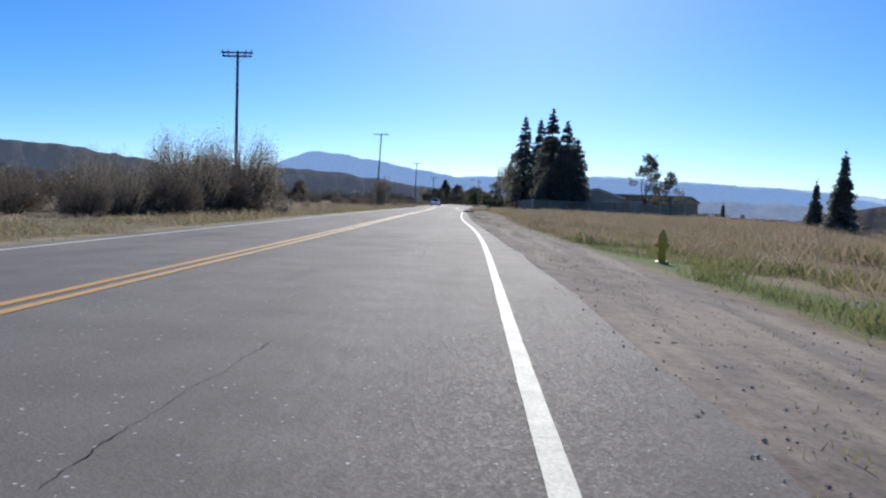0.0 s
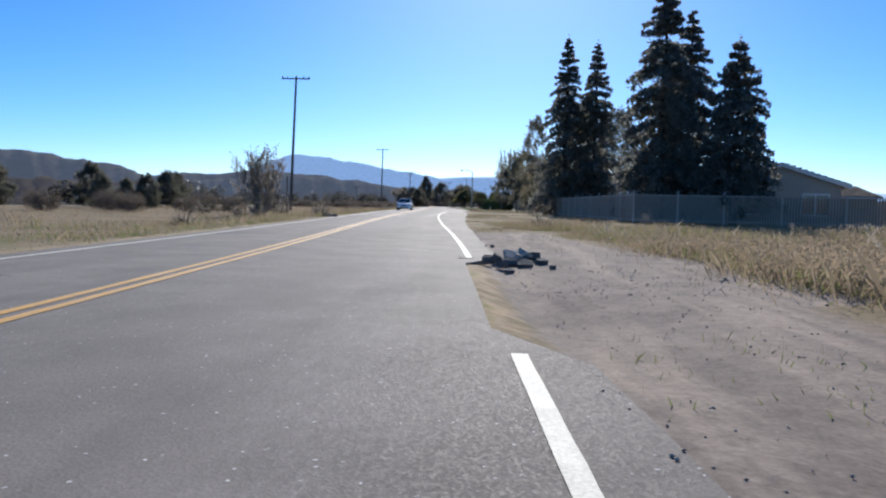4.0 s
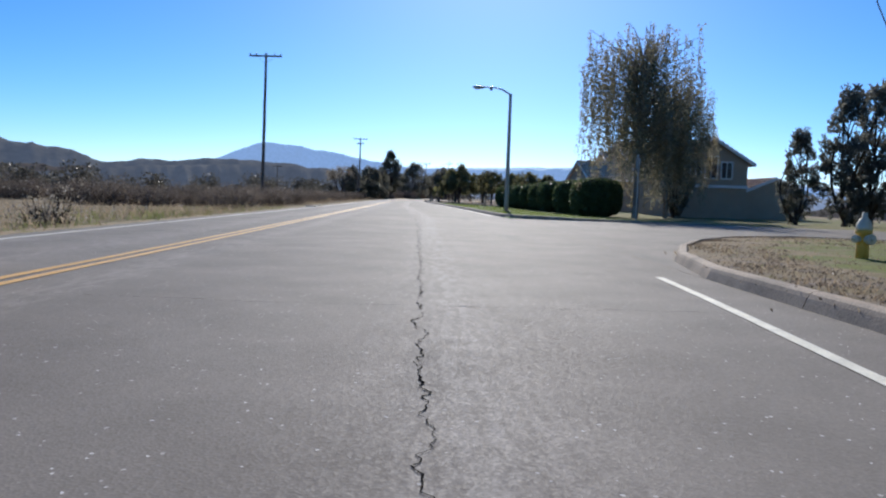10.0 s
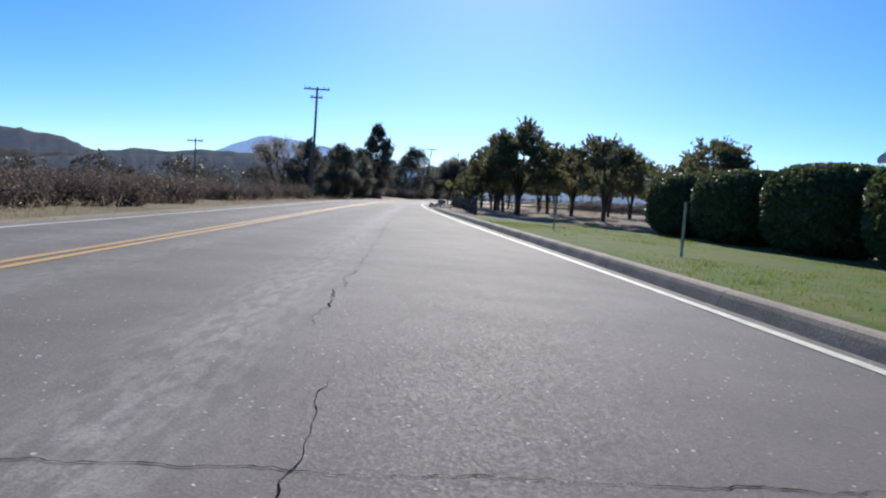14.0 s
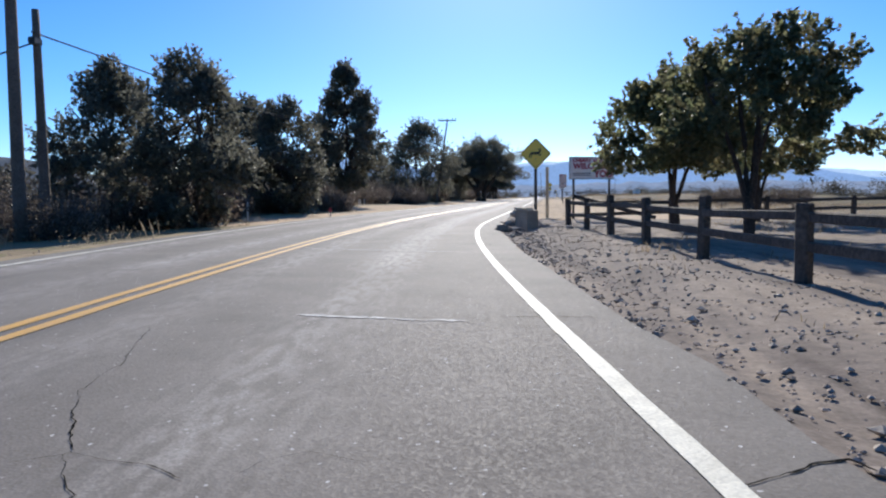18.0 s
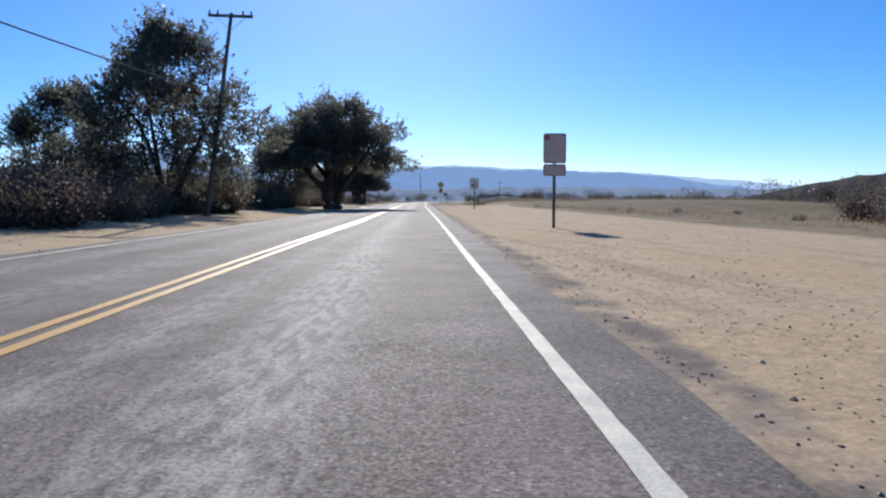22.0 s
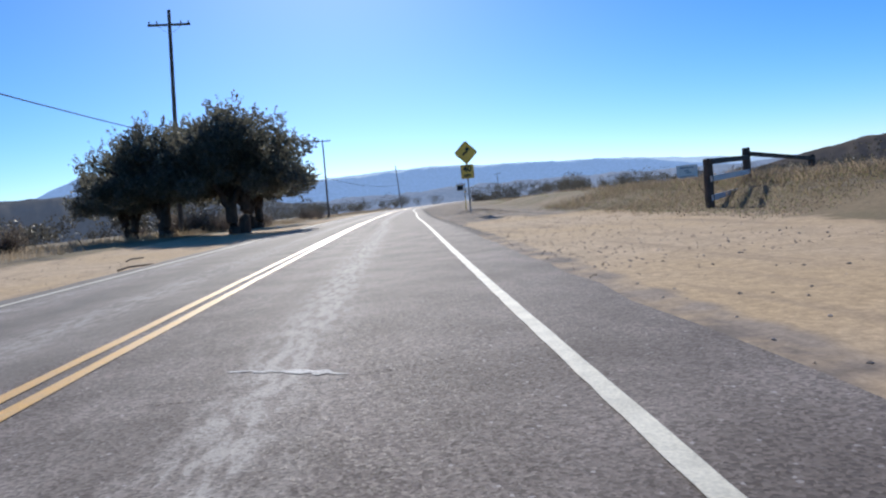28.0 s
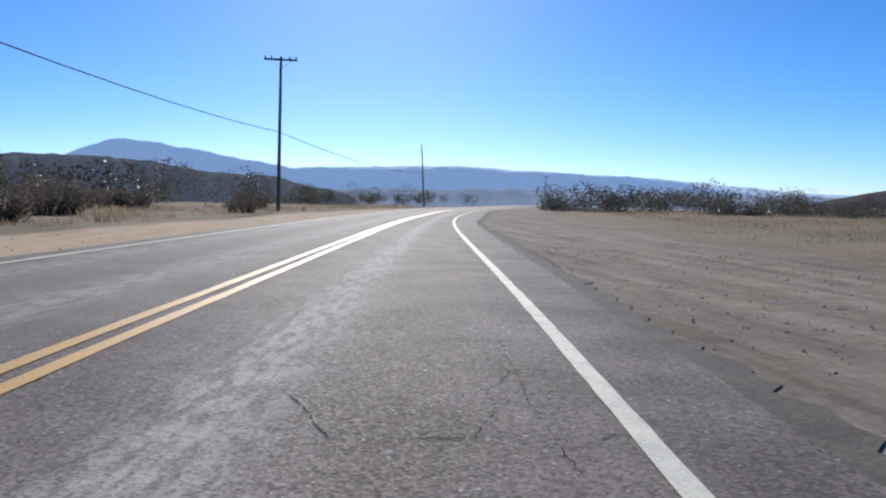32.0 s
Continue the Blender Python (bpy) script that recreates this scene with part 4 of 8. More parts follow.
def cable(points, sag=0.6, label="black overhead cable sagging between poles"):
    verts = []
    for (a, b) in zip(points, points[1:]):
        a, b = Vector(a), Vector(b)
        for i in range(13):
            t = i / 12
            p = a.lerp(b, t)
            p.z -= sag * 4 * t * (1 - t)
            if not verts or (p - verts[-1]).length > 0.01:
                verts.append(p)
    me = tubes("cable", [(verts, [0.022] * len(verts))], 5)
    tagged(part("overhead_cable", me, M_WIRE), label, "cable")


cable([(-4.0, 200.3, 5.0), (4.8, 257.2, 5.3), (9.8, 333.4, 5.9), (19.3, 380.4, 5.0), (35.0, 432.2, 4.6)], 0.7)
cable([(-4.0, 200.5, 4.8), (-7.0, 190.5, 0.0)], 0.05, "taut guy cable from the stub pole to the ground")


# ---- street lamp ----
def street_lamp():
    owner = thing("street_lamp", (15.2, 123.0, 0.12), "tall concrete street lamp with a curved arm over the road", "street lamp")
    part("base_plate", box(-0.28, 0.28, -0.28, 0.28, -0.1, 0.03, 0.01), M_CONCRETE, owner)
    part("post", tubes("post", [([(0, 0, i * 0.8) for i in range(9)], [0.125 - 0.006 * i for i in range(9)])], 12), M_LAMPPOST, owner, smooth=True)
    arm = [(0, 0, 6.3), (-0.1, 0, 6.42), (-0.45, 0, 6.62), (-0.9, 0, 6.72), (-1.45, 0, 6.74)]
    part("arm", tubes("arm", [(arm, [0.055, 0.05, 0.045, 0.04, 0.036])], 10), M_GREYMETAL, owner, smooth=True)
    bm = bmesh.new()
    bmesh.ops.create_uvsphere(bm, u_segments=16, v_segments=8, radius=1, matrix=Matrix.Translation((-1.75, 0, 6.72)) @ Matrix.Diagonal((0.36, 0.15, 0.09, 1)))
    head = part("lamp_head", bm, M_GREYMETAL, owner, "grey oval luminaire", smooth=True)
    bm = bmesh.new()
    bmesh.ops.create_uvsphere(bm, u_segments=14, v_segments=8, radius=1, matrix=Matrix.Translation((-1.8, 0, 6.68)) @ Matrix.Diagonal((0.22, 0.12, 0.09, 1)))
    part("lens", bm, M_SIGNWHITE, head, "clouded glass lens", smooth=True)
    part("clamp", box(-1.15, -0.98, -0.07, 0.07, 6.56, 6.70, 0.02), M_GREYMETAL, owner)


street_lamp()


# ---- signs ----
def text_part(words, size, mat, owner, x, y, z, name="lettering", extrude=0.002, align="CENTER", bold=0.0):
    cu = bpy.data.curves.new(name, "FONT")
    cu.body, cu.size, cu.extrude = words, size, extrude
    cu.offset = bold
    cu.align_x, cu.align_y = align, "CENTER"
    tmp = bpy.data.objects.new("tmp", cu)
    scene.collection.objects.link(tmp)
    dg = bpy.context.evaluated_depsgraph_get()
    me = bpy.data.meshes.new_from_object(tmp.evaluated_get(dg))
    bpy.data.objects.remove(tmp)
    ob = part(name, me, mat, owner)
    ob.matrix_local = pose(x, y, z, 90, 0, 0)
    return ob


def panel(w, h, z, mat, owner, name="panel", y=-0.04, label="", radius=0.03):
    bm = box(-w / 2, w / 2, y - 0.004, y + 0.004, z - h / 2, z + h / 2)
    es = [e for e in bm.edges if abs(e.verts[0].co.y - e.verts[1].co.y) > 0.005]
    bmesh.ops.bevel(bm, geom=es, offset=radius, segments=4, affect="EDGES")
    return part(name, bm, mat, owner, label)


def border(w, h, z, mat, owner, y=-0.0475, t=0.012, inset=0.02, name="border"):
    bm = bmesh.new()
    w, h = w / 2 - inset, h / 2 - inset
    for a, b, c, d in ((-w, w, h - t, h), (-w, w, -h, -h + t), (-w, -w + t, -h + t, h - t), (w - t, w, -h + t, h - t)):
        box(a, b, y - 0.001, y + 0.001, z + c, z + d, bm=bm)
    return part(name, bm, mat, owner)


def diamond_sign(x, y, z0, zc, half, label, turn, symbol, post_mat, wood):
    owner = thing("warning_sign", (x, y, z0), label, "road sign", turn=turn)
    top = zc + (0.1 if wood else half * 0.8) - z0
    if wood:
        part("post", beam((0, 0, -0.2), (0, 0, top), 0.09, 0.09, 0.008), post_mat, owner)
    else:
        part("post", beam((0, 0, -0.2), (0, 0, top), 0.05, 0.05, 0.006), post_mat, owner)
    s = half * math.sqrt(2)
    bm = box(-s / 2, s / 2, -0.054, -0.046, -s / 2, s / 2)
    es = [e for e in bm.edges if abs(e.verts[0].co.y - e.verts[1].co.y) > 0.005]
    bmesh.ops.bevel(bm, geom=es, offset=0.04, segments=4, affect="EDGES")
    plate = part("plate", bm, M_SIGNYELLOW, owner, "yellow diamond plate")
    bm = bmesh.new()
    w, t = s / 2 - 0.025, 0.012
    for a, b, c, d in ((-w, w, w - t, w), (-w, w, -w, -w + t), (-w, -w + t, -w + t, w - t), (w - t, w, -w + t, w - t)):
        box(a, b, -0.0565, -0.0545, c, d, bm=bm)
    rim = part("border", bm, M_SIGNBACK, owner, "black border line")
    for ob in (plate, rim):
        ob.matrix_local = pose(0, 0, zc - z0, 0, 45, 0)
    symbol(owner, zc - z0, half)
    for dz in (-0.3 * half, 0.3 * half):
        bolt = part("bolt", revolve([(0.012, 0), (0.012, 0.006), (0.004, 0.009)], 8), M_GREYMETAL, owner)
        bolt.matrix_local = pose(0, -0.055, zc - z0 + dz, 90, 0, 0)
    return owner


def flat_shape(points, owner, zc, scale, name, mat=None, y=-0.0575):
    """A flat black symbol from a few outline corners."""
    bm = bmesh.new()
    vs = [bm.verts.new((px * scale, y, zc + pz * scale)) for px, pz in points]
    bm.faces.new(vs)
    bmesh.ops.triangulate(bm, faces=bm.faces)
    return part(name, bm, mat or M_SIGNBACK, owner)


def deer_symbol(owner, zc, half):
    flat_shape([(-0.34, 0.02), (-0.30, 0.10), (-0.10, 0.12), (0.12, 0.10), (0.22, 0.20), (0.34, 0.20), (0.36, 0.14), (0.27, 0.10), (0.20, -0.02), (0.05, -0.06), (-0.20, -0.04)], owner, zc, half, "deer_body")
    for a, b in (((-0.30, 0.02), (-0.42, -0.22)), ((-0.24, 0.0), (-0.30, -0.26)), ((0.12, 0.0), (0.30, -0.14)), ((0.16, 0.02), (0.36, -0.06)), ((0.24, 0.19), (0.16, 0.34)), ((0.27, 0.19), (0.30, 0.34))):
        part("deer_limb", beam((a[0] * half, -0.0575, zc + a[1] * half), (b[0] * half, -0.0575, zc + b[1] * half), 0.002, 0.05 * half), M_SIGNBACK, owner)


def curve_symbol(owner, zc, half):
    pts = [(-0.26, -0.44), (-0.26, -0.18), (-0.16, -0.06), (0.02, 0.04), (0.10, 0.14), (0.12, 0.22)]
    for i, (a, b) in enumerate(zip(pts, pts[1:])):
        part("arrow_shaft", beam((a[0] * half, -0.0575 - 0.0003 * i, zc + a[1] * half - 0.01), (b[0] * half, -0.0575 - 0.0003 * i, zc + b[1] * half + 0.01), 0.002, 0.16 * half), M_SIGNBACK, owner)
    flat_shape([(-0.12, 0.22), (0.36, 0.22), (0.16, 0.50)], owner, zc, half, "arrow_head", y=-0.060)


diamond_sign(9.05, 204.45, 0.05, 2.05, 0.49, "yellow diamond deer warning sign on a brown wooden post", -8, deer_symbol, M_FENCEWOOD, True)
curve_sign = diamond_sign(23.83, 318.1, 0.0, 2.66, 0.50, "yellow winding road sign with a speed plate on a steel post", -6, curve_symbol, M_GREYMETAL, False)
panel(0.55, 0.58, 1.87, M_SIGNYELLOW, curve_sign, "speed_plate", label="yellow advisory speed plate")
border(0.55, 0.58, 1.87, M_SIGNBACK, curve_sign)
text_part("40", 0.36, M_SIGNBACK, curve_sign, 0, -0.048, 1.98, bold=0.010)
text_part("MPH", 0.15, M_SIGNBACK, curve_sign, 0, -0.048, 1.70, bold=0.006)

speed_sign = thing("speed_limit_sign", (20.5, 278.9, 0.05), "white rectangular speed limit sign on a wooden post", "road sign", turn=-6)
part("post", beam((0, 0, -0.2), (0, 0, 2.25), 0.08, 0.08, 0.008), M_FENCEWOOD, speed_sign)
panel(0.70, 0.86, 1.92, M_SIGNWHITE, speed_sign, y=-0.045, label="white sign plate")
border(0.70, 0.86, 1.92, M_SIGNBACK, speed_sign, y=-0.0525)
text_part("SPEED", 0.135, M_SIGNBACK, speed_sign, 0, -0.051, 2.22)
text_part("LIMIT", 0.135, M_SIGNBACK, speed_sign, 0, -0.051, 2.08)
text_part("45", 0.44, M_SIGNBACK, speed_sign, 0, -0.051, 1.78, bold=0.012)
part("reflector", box(-0.30, -0.12, -0.06, -0.05, 0.55, 0.62, 0.004), M_SIGNWHITE, speed_sign, "small white reflector plate")

notice = thing("roadside_notice", (15.52, 243.4, 0.0), "tall notice sign on a wooden post, its backlit tone painted tan", "road sign", turn=-5)
part("post", beam((0, 0, -0.2), (0, 0, 2.4), 0.07, 0.07, 0.008), M_FENCEWOOD, notice)
panel(0.62, 0.80, 2.14, M_SIGNTAN, notice, y=-0.05, label="pale upper plate")
border(0.62, 0.80, 2.14, M_SIGNBACK, notice, y=-0.0575)
panel(0.62, 0.32, 1.56, M_SIGNTAN, notice, "lower_plate", y=-0.05, label="pale lower plate")
border(0.62, 0.32, 1.56, M_SIGNBACK, notice, y=-0.0575)
part("emblem", box(-0.27, -0.15, -0.060, -0.057, 2.36, 2.48), M_SIGNRED, notice, "dark red square emblem")
for i, (x0, x1, z) in enumerate(((-0.10, 0.27, 2.42), (-0.24, 0.24, 2.28), (-0.2, 0.2, 2.19), (-0.24, 0.22, 2.10), (-0.18, 0.18, 2.01), (-0.22, 0.22, 1.60), (-0.26, 0.26, 1.52))):
    part("text_bar", box(x0, x1, -0.0585, -0.056, z - 0.014, z + 0.014), M_SIGNPINK, notice)

welcome = thing("welcome_sign", (10.92, 205.35, 0.0), "white painted town welcome board on two dark posts", "sign board", turn=10)
for s in (-0.58, 0.62):
    part("post", beam((s, 0.02, -0.2), (s, 0.02, 1.9), 0.06, 0.06, 0.006), M_FENCEWOOD, welcome)
panel(1.50, 0.72, 1.63, M_SIGNWHITE, welcome, "board", y=-0.03, label="white painted board", radius=0.008)
border(1.50, 0.72, 1.63, M_FENCEWOOD, welcome, y=-0.0375, t=0.02, inset=0.0)
text_part("CHERRY VALLEY", 0.165, M_SIGNRED, welcome, -0.02, -0.036, 1.87, bold=0.008)
text_part("WELCOMES", 0.235, M_SIGNRED, welcome, 0.02, -0.036, 1.68, bold=0.012)
text_part("YOU", 0.29, M_SIGNRED, welcome, 0.40, -0.036, 1.43, bold=0.014)
for z in (1.40, 1.46):
    part("text_bar", box(-0.62, -0.02, -0.0365, -0.034, z - 0.012, z + 0.012), M_SIGNBACK, welcome)
stub_post = thing("wooden_post", (9.75, 207.3, 0.0), "single square weathered wooden post", "post")
part("post", beam((0, 0, -0.2), (0, 0, 1.75), 0.10, 0.10, 0.01), M_PALEWOOD, stub_post)

radar = thing("radar_speed_sign", (27.47, 335.3, 0.0), "radar speed display hanging from a yellow post", "road sign", turn=-8)
part("post", beam((0, 0, -0.2), (0, 0, 1.2), 0.055, 0.055, 0.006), M_SIGNYELLOW, radar, "yellow painted lower post")
part("upper_post", beam((0, 0, 1.2), (0, 0, 1.74), 0.05, 0.05, 0.006), M_GREYMETAL, radar)
part("arm", beam((-0.55, 0, 1.66), (0.08, 0, 1.66), 0.05, 0.05, 0.006), M_SIGNYELLOW, radar)
display = part("display", box(-0.52, -0.08, -0.08, 0.04, 1.28, 1.63, 0.015), M_GREYMETAL, radar)
part("screen", box(-0.49, -0.11, -0.086, -0.079, 1.31, 1.60), M_SIGNBACK, display, "dark display screen")
part("solar_panel", box(-0.45, -0.08, -0.12, 0.16, 1.73, 1.76, 0.006), M_SIGNRED, radar, "small tilted panel")
part("control_box", box(-0.06, 0.06, -0.10, -0.03, 0.82, 1.08, 0.01), M_SIGNWHITE, radar)

white_board = thing("notice_board", (45.6, 338.4, 0.15), "white notice board on two legs in the field", "sign board", turn=-12)
for s in (-0.7, 0.7):
    part("leg", beam((s, 0, -0.2), (s, 0, 1.5), 0.07, 0.07, 0.006), M_PALEWOOD, white_board)
panel(1.6, 1.15, 0.98, M_SIGNWHITE, white_board, "board", y=-0.05, label="white board with grey lines", radius=0.01)
for x0, x1, z in ((-0.55, 0.5, 1.36), (-0.2, 0.15, 1.12), (-0.1, 0.3, 0.98), (-0.6, 0.55, 0.66)):
    part("text_bar", box(x0, x1, -0.0585, -0.055, z - 0.05, z + 0.05), M_GREYMETAL, white_board)

stop = thing("stop_sign", (20.1, 114.3, 0.1), "stop sign seen from behind on a steel post", "road sign", turn=62)
part("post", beam((0, 0, -0.2), (0, 0, 2.7), 0.05, 0.05, 0.005), M_GREYMETAL, stop)
oct_plate = part("plate", revolve([(0.38, 0), (0.38, 0.006)], 8), M_GREYMETAL, stop, "bare metal octagon back")
oct_plate.matrix_local = pose(0, 0.03, 2.4, 90, 22.5, 0)


# ---- hydrants ----
def hydrant(x, y, z, cap_mat, label):
    owner = thing("fire_hydrant", (x, y, z), label, "fire hydrant", turn=15)
    part("base_flange", revolve([(0.16, -0.05), (0.16, 0.04), (0.12, 0.05)], 16), M_HYDRANT, owner)
    part("barrel", revolve([(0.085, 0.04), (0.08, 0.3), (0.085, 0.46), (0.11, 0.48), (0.11, 0.52), (0.088, 0.53)], 18), M_HYDRANT, owner, smooth=True)
    part("bonnet", revolve([(0.105, 0.53), (0.105, 0.56), (0.088, 0.62), (0.06, 0.68), (0.035, 0.70), (0.035, 0.76), (0.02, 0.77)], 18), cap_mat, owner, "domed bonnet with operating nut", smooth=True)
    for a, r in ((0, 0.055), (180, 0.055), (270, 0.075)):
        cap = part("outlet_cap", revolve([(r * 0.8, 0.0), (r * 0.8, 0.06), (r, 0.065), (r, 0.10), (0.02, 0.105), (0.02, 0.13)], 12), cap_mat, owner)
        cap.matrix_local = pose(0, 0, 0.40, 0, 0, a) @ pose(0.05, 0, 0, 0, 90, 0)


hydrant(23.35, -40.0, -0.36, M_HYDRANT, "yellow fire hydrant standing in green grass")
hydrant(18.0, 94.2, 0.0, M_PALECAP, "yellow fire hydrant with a pale top on the lawn corner")


# ---- marker posts ----
def marker_post(x, y, h, label):
    owner = thing("marker_post", (x, y, 0.08), label, "post", "pale roadside marker posts", turn=random.uniform(-10, 10))
    part("post", beam((0, 0, -0.2), (random.uniform(-0.02, 0.02), 0, h), 0.036, 0.036, 0.005), M_PALEWOOD, owner)


for x, y, h in ((14.4, 131.8, 0.85), (13.95, 139.2, 0.9), (12.3, 153.0, 0.9), (9.55, 169.4, 0.95), (8.94, 175.2, 0.95), (13.3, 146.0, 0.85)):
    marker_post(x, y, h, "short square pale wooden post behind the kerb")
for x, y in ((-0.9, 234.3), (-0.9, 235.0), (-2.2, 211.6), (-1.4, 240.6)):
    owner = thing("reflector_post", (x, y, -0.15), "small white roadside reflector post", "post", "roadside reflector posts")
    part("post", beam((0, 0, -0.1), (0, 0, 0.75), 0.07, 0.02, 0.004), M_SIGNWHITE, owner)


# ---- wooden rail fence by the orchard ----
def rail_fence():
    owner = thing("rail_fence", (0, 0, 0), "old dark wooden post and rail fence beside the orchard", "fence")
    spots = [(9.77 - (y - 189) * (0.034 if y < 189 else 0.012), y) for y in np.arange(163.99, 201, 2.5)]
    spots.append((9.51, 200.76))
    last = spots[-1]
    turn_off = [(last[0] + 2.9 * i, last[1] + 0.9 * i) for i in range(1, 8)]
    rnd = random.Random(4)
    run = spots + turn_off
    for i, (x, y) in enumerate(run):
        z = ground_height(x, y)
        p = part("fence_post", beam((0, 0, -0.3), (rnd.uniform(-0.03, 0.03), rnd.uniform(-0.03, 0.03), 0.74 + rnd.uniform(-0.05, 0.05)), 0.12, 0.115, 0.012), M_FENCEWOOD, owner)
        p.location = (x, y, z)
        if i + 1 < len(run):
            x2, y2 = run[i + 1]
            z2 = ground_height(x2, y2)
            for h in (0.60, 0.32):
                part("rail", beam((x, y, z + h + rnd.uniform(-0.03, 0.03)), (x2, y2, z2 + h + rnd.uniform(-0.03, 0.03)), 0.05, 0.09, 0.01), M_FENCEWOOD, owner)
    x, y = last
    part("brace", beam((x + 0.1, y, 0.75), (x + 2.4, y + 0.7, 0.15), 0.06, 0.10, 0.01), M_FENCEWOOD, owner, "slanting corner brace")


rail_fence()


def corral():
    owner = thing("corral_gate", (0, 0, 0), "short length of corral fence with pale and dark rails", "fence")
    pts = [(25.95, 303.6, 1.22), (28.95, 306.6, 1.5), (32.7, 308.8, 1.2)]
    for x, y, h in pts:
        p = part("fence_post", beam((0, 0, -0.4), (0, 0, h), 0.16, 0.16, 0.02), M_FENCEWOOD, owner)
        p.location = (x, y, -0.05)
    for h, m in ((1.10, M_FENCEWOOD), (0.72, M_TRIM), (0.30, M_TRIM)):
        part("rail", beam((pts[0][0], pts[0][1] - 0.1, h), (pts[1][0], pts[1][1] - 0.1, h + 0.08), 0.04, 0.13, 0.01), m, owner)
    part("rail", beam((pts[1][0], pts[1][1] - 0.1, 1.28), (pts[2][0], pts[2][1] - 0.1, 1.02), 0.05, 0.12, 0.01), M_FENCEWOOD, owner)


corral()


# ---- steel slat fence round the houses ----
def slat_fence():
    owner = thing("steel_fence", (0, 0, 0), "tall pale painted steel fence with narrow upright slats", "fence")
    run = [(44.0, 36.0), (41.0, 36.5), (38.0, 37.0), (35.0, 37.4), (32.0, 37.8), (29.2, 38.1), (26.9, 38.3), (24.7, 38.6)]
    run += [(24.7 - (y - 38.6) * 0.045, y) for y in np.arange(41.4, 78, 2.8)]
    slat_bm = box(-0.043, 0.043, -0.006, 0.006, 0.08, 1.55)
    slat_me = bpy.data.meshes.new("slat")
    slat_bm.to_mesh(slat_me)
    slat_bm.free()
    slat_me.materials.append(M_FENCESLAT)
    extra, extra_f = [], []
    made = 0
    for i, (x, y) in enumerate(run):
        z = max(ground_height(x, y), 0.0)
        p = part("fence_post", box(-0.04, 0.04, -0.04, 0.04, -0.3, 1.74, 0.006), M_FENCEMETAL, owner)
        p.location = (x, y, z)
        if i + 1 == len(run):
            break
        x2, y2 = run[i + 1]
        z2 = max(ground_height(x2, y2), 0.0)
        for h in (0.2, 1.52):
            part("rail", beam((x, y, z + h), (x2, y2, z2 + h), 0.03, 0.035), M_FENCEMETAL, owner)
        n = 22
        ang = math.degrees(math.atan2(y2 - y, x2 - x))
        for k in range(1, n):
            t = k / n
            m = pose(x + (x2 - x) * t, y + (y2 - y) * t, z + (z2 - z) * t, 0, 0, ang)
            if 38 < y < 78 and x < 26 and made < 290:
                s = new("slat", slat_me)
                s.parent = owner
                s.matrix_local = m
                made += 1
            else:
                o = len(extra)
                extra += [m @ v.co for v in slat_me.vertices]
                extra_f += [tuple(o + q for q in f.vertices) for f in slat_me.polygons]
    tagged(part("slats", mesh_from("slats", extra, extra_f), M_FENCESLAT, owner), kind="stuff")


slat_fence()


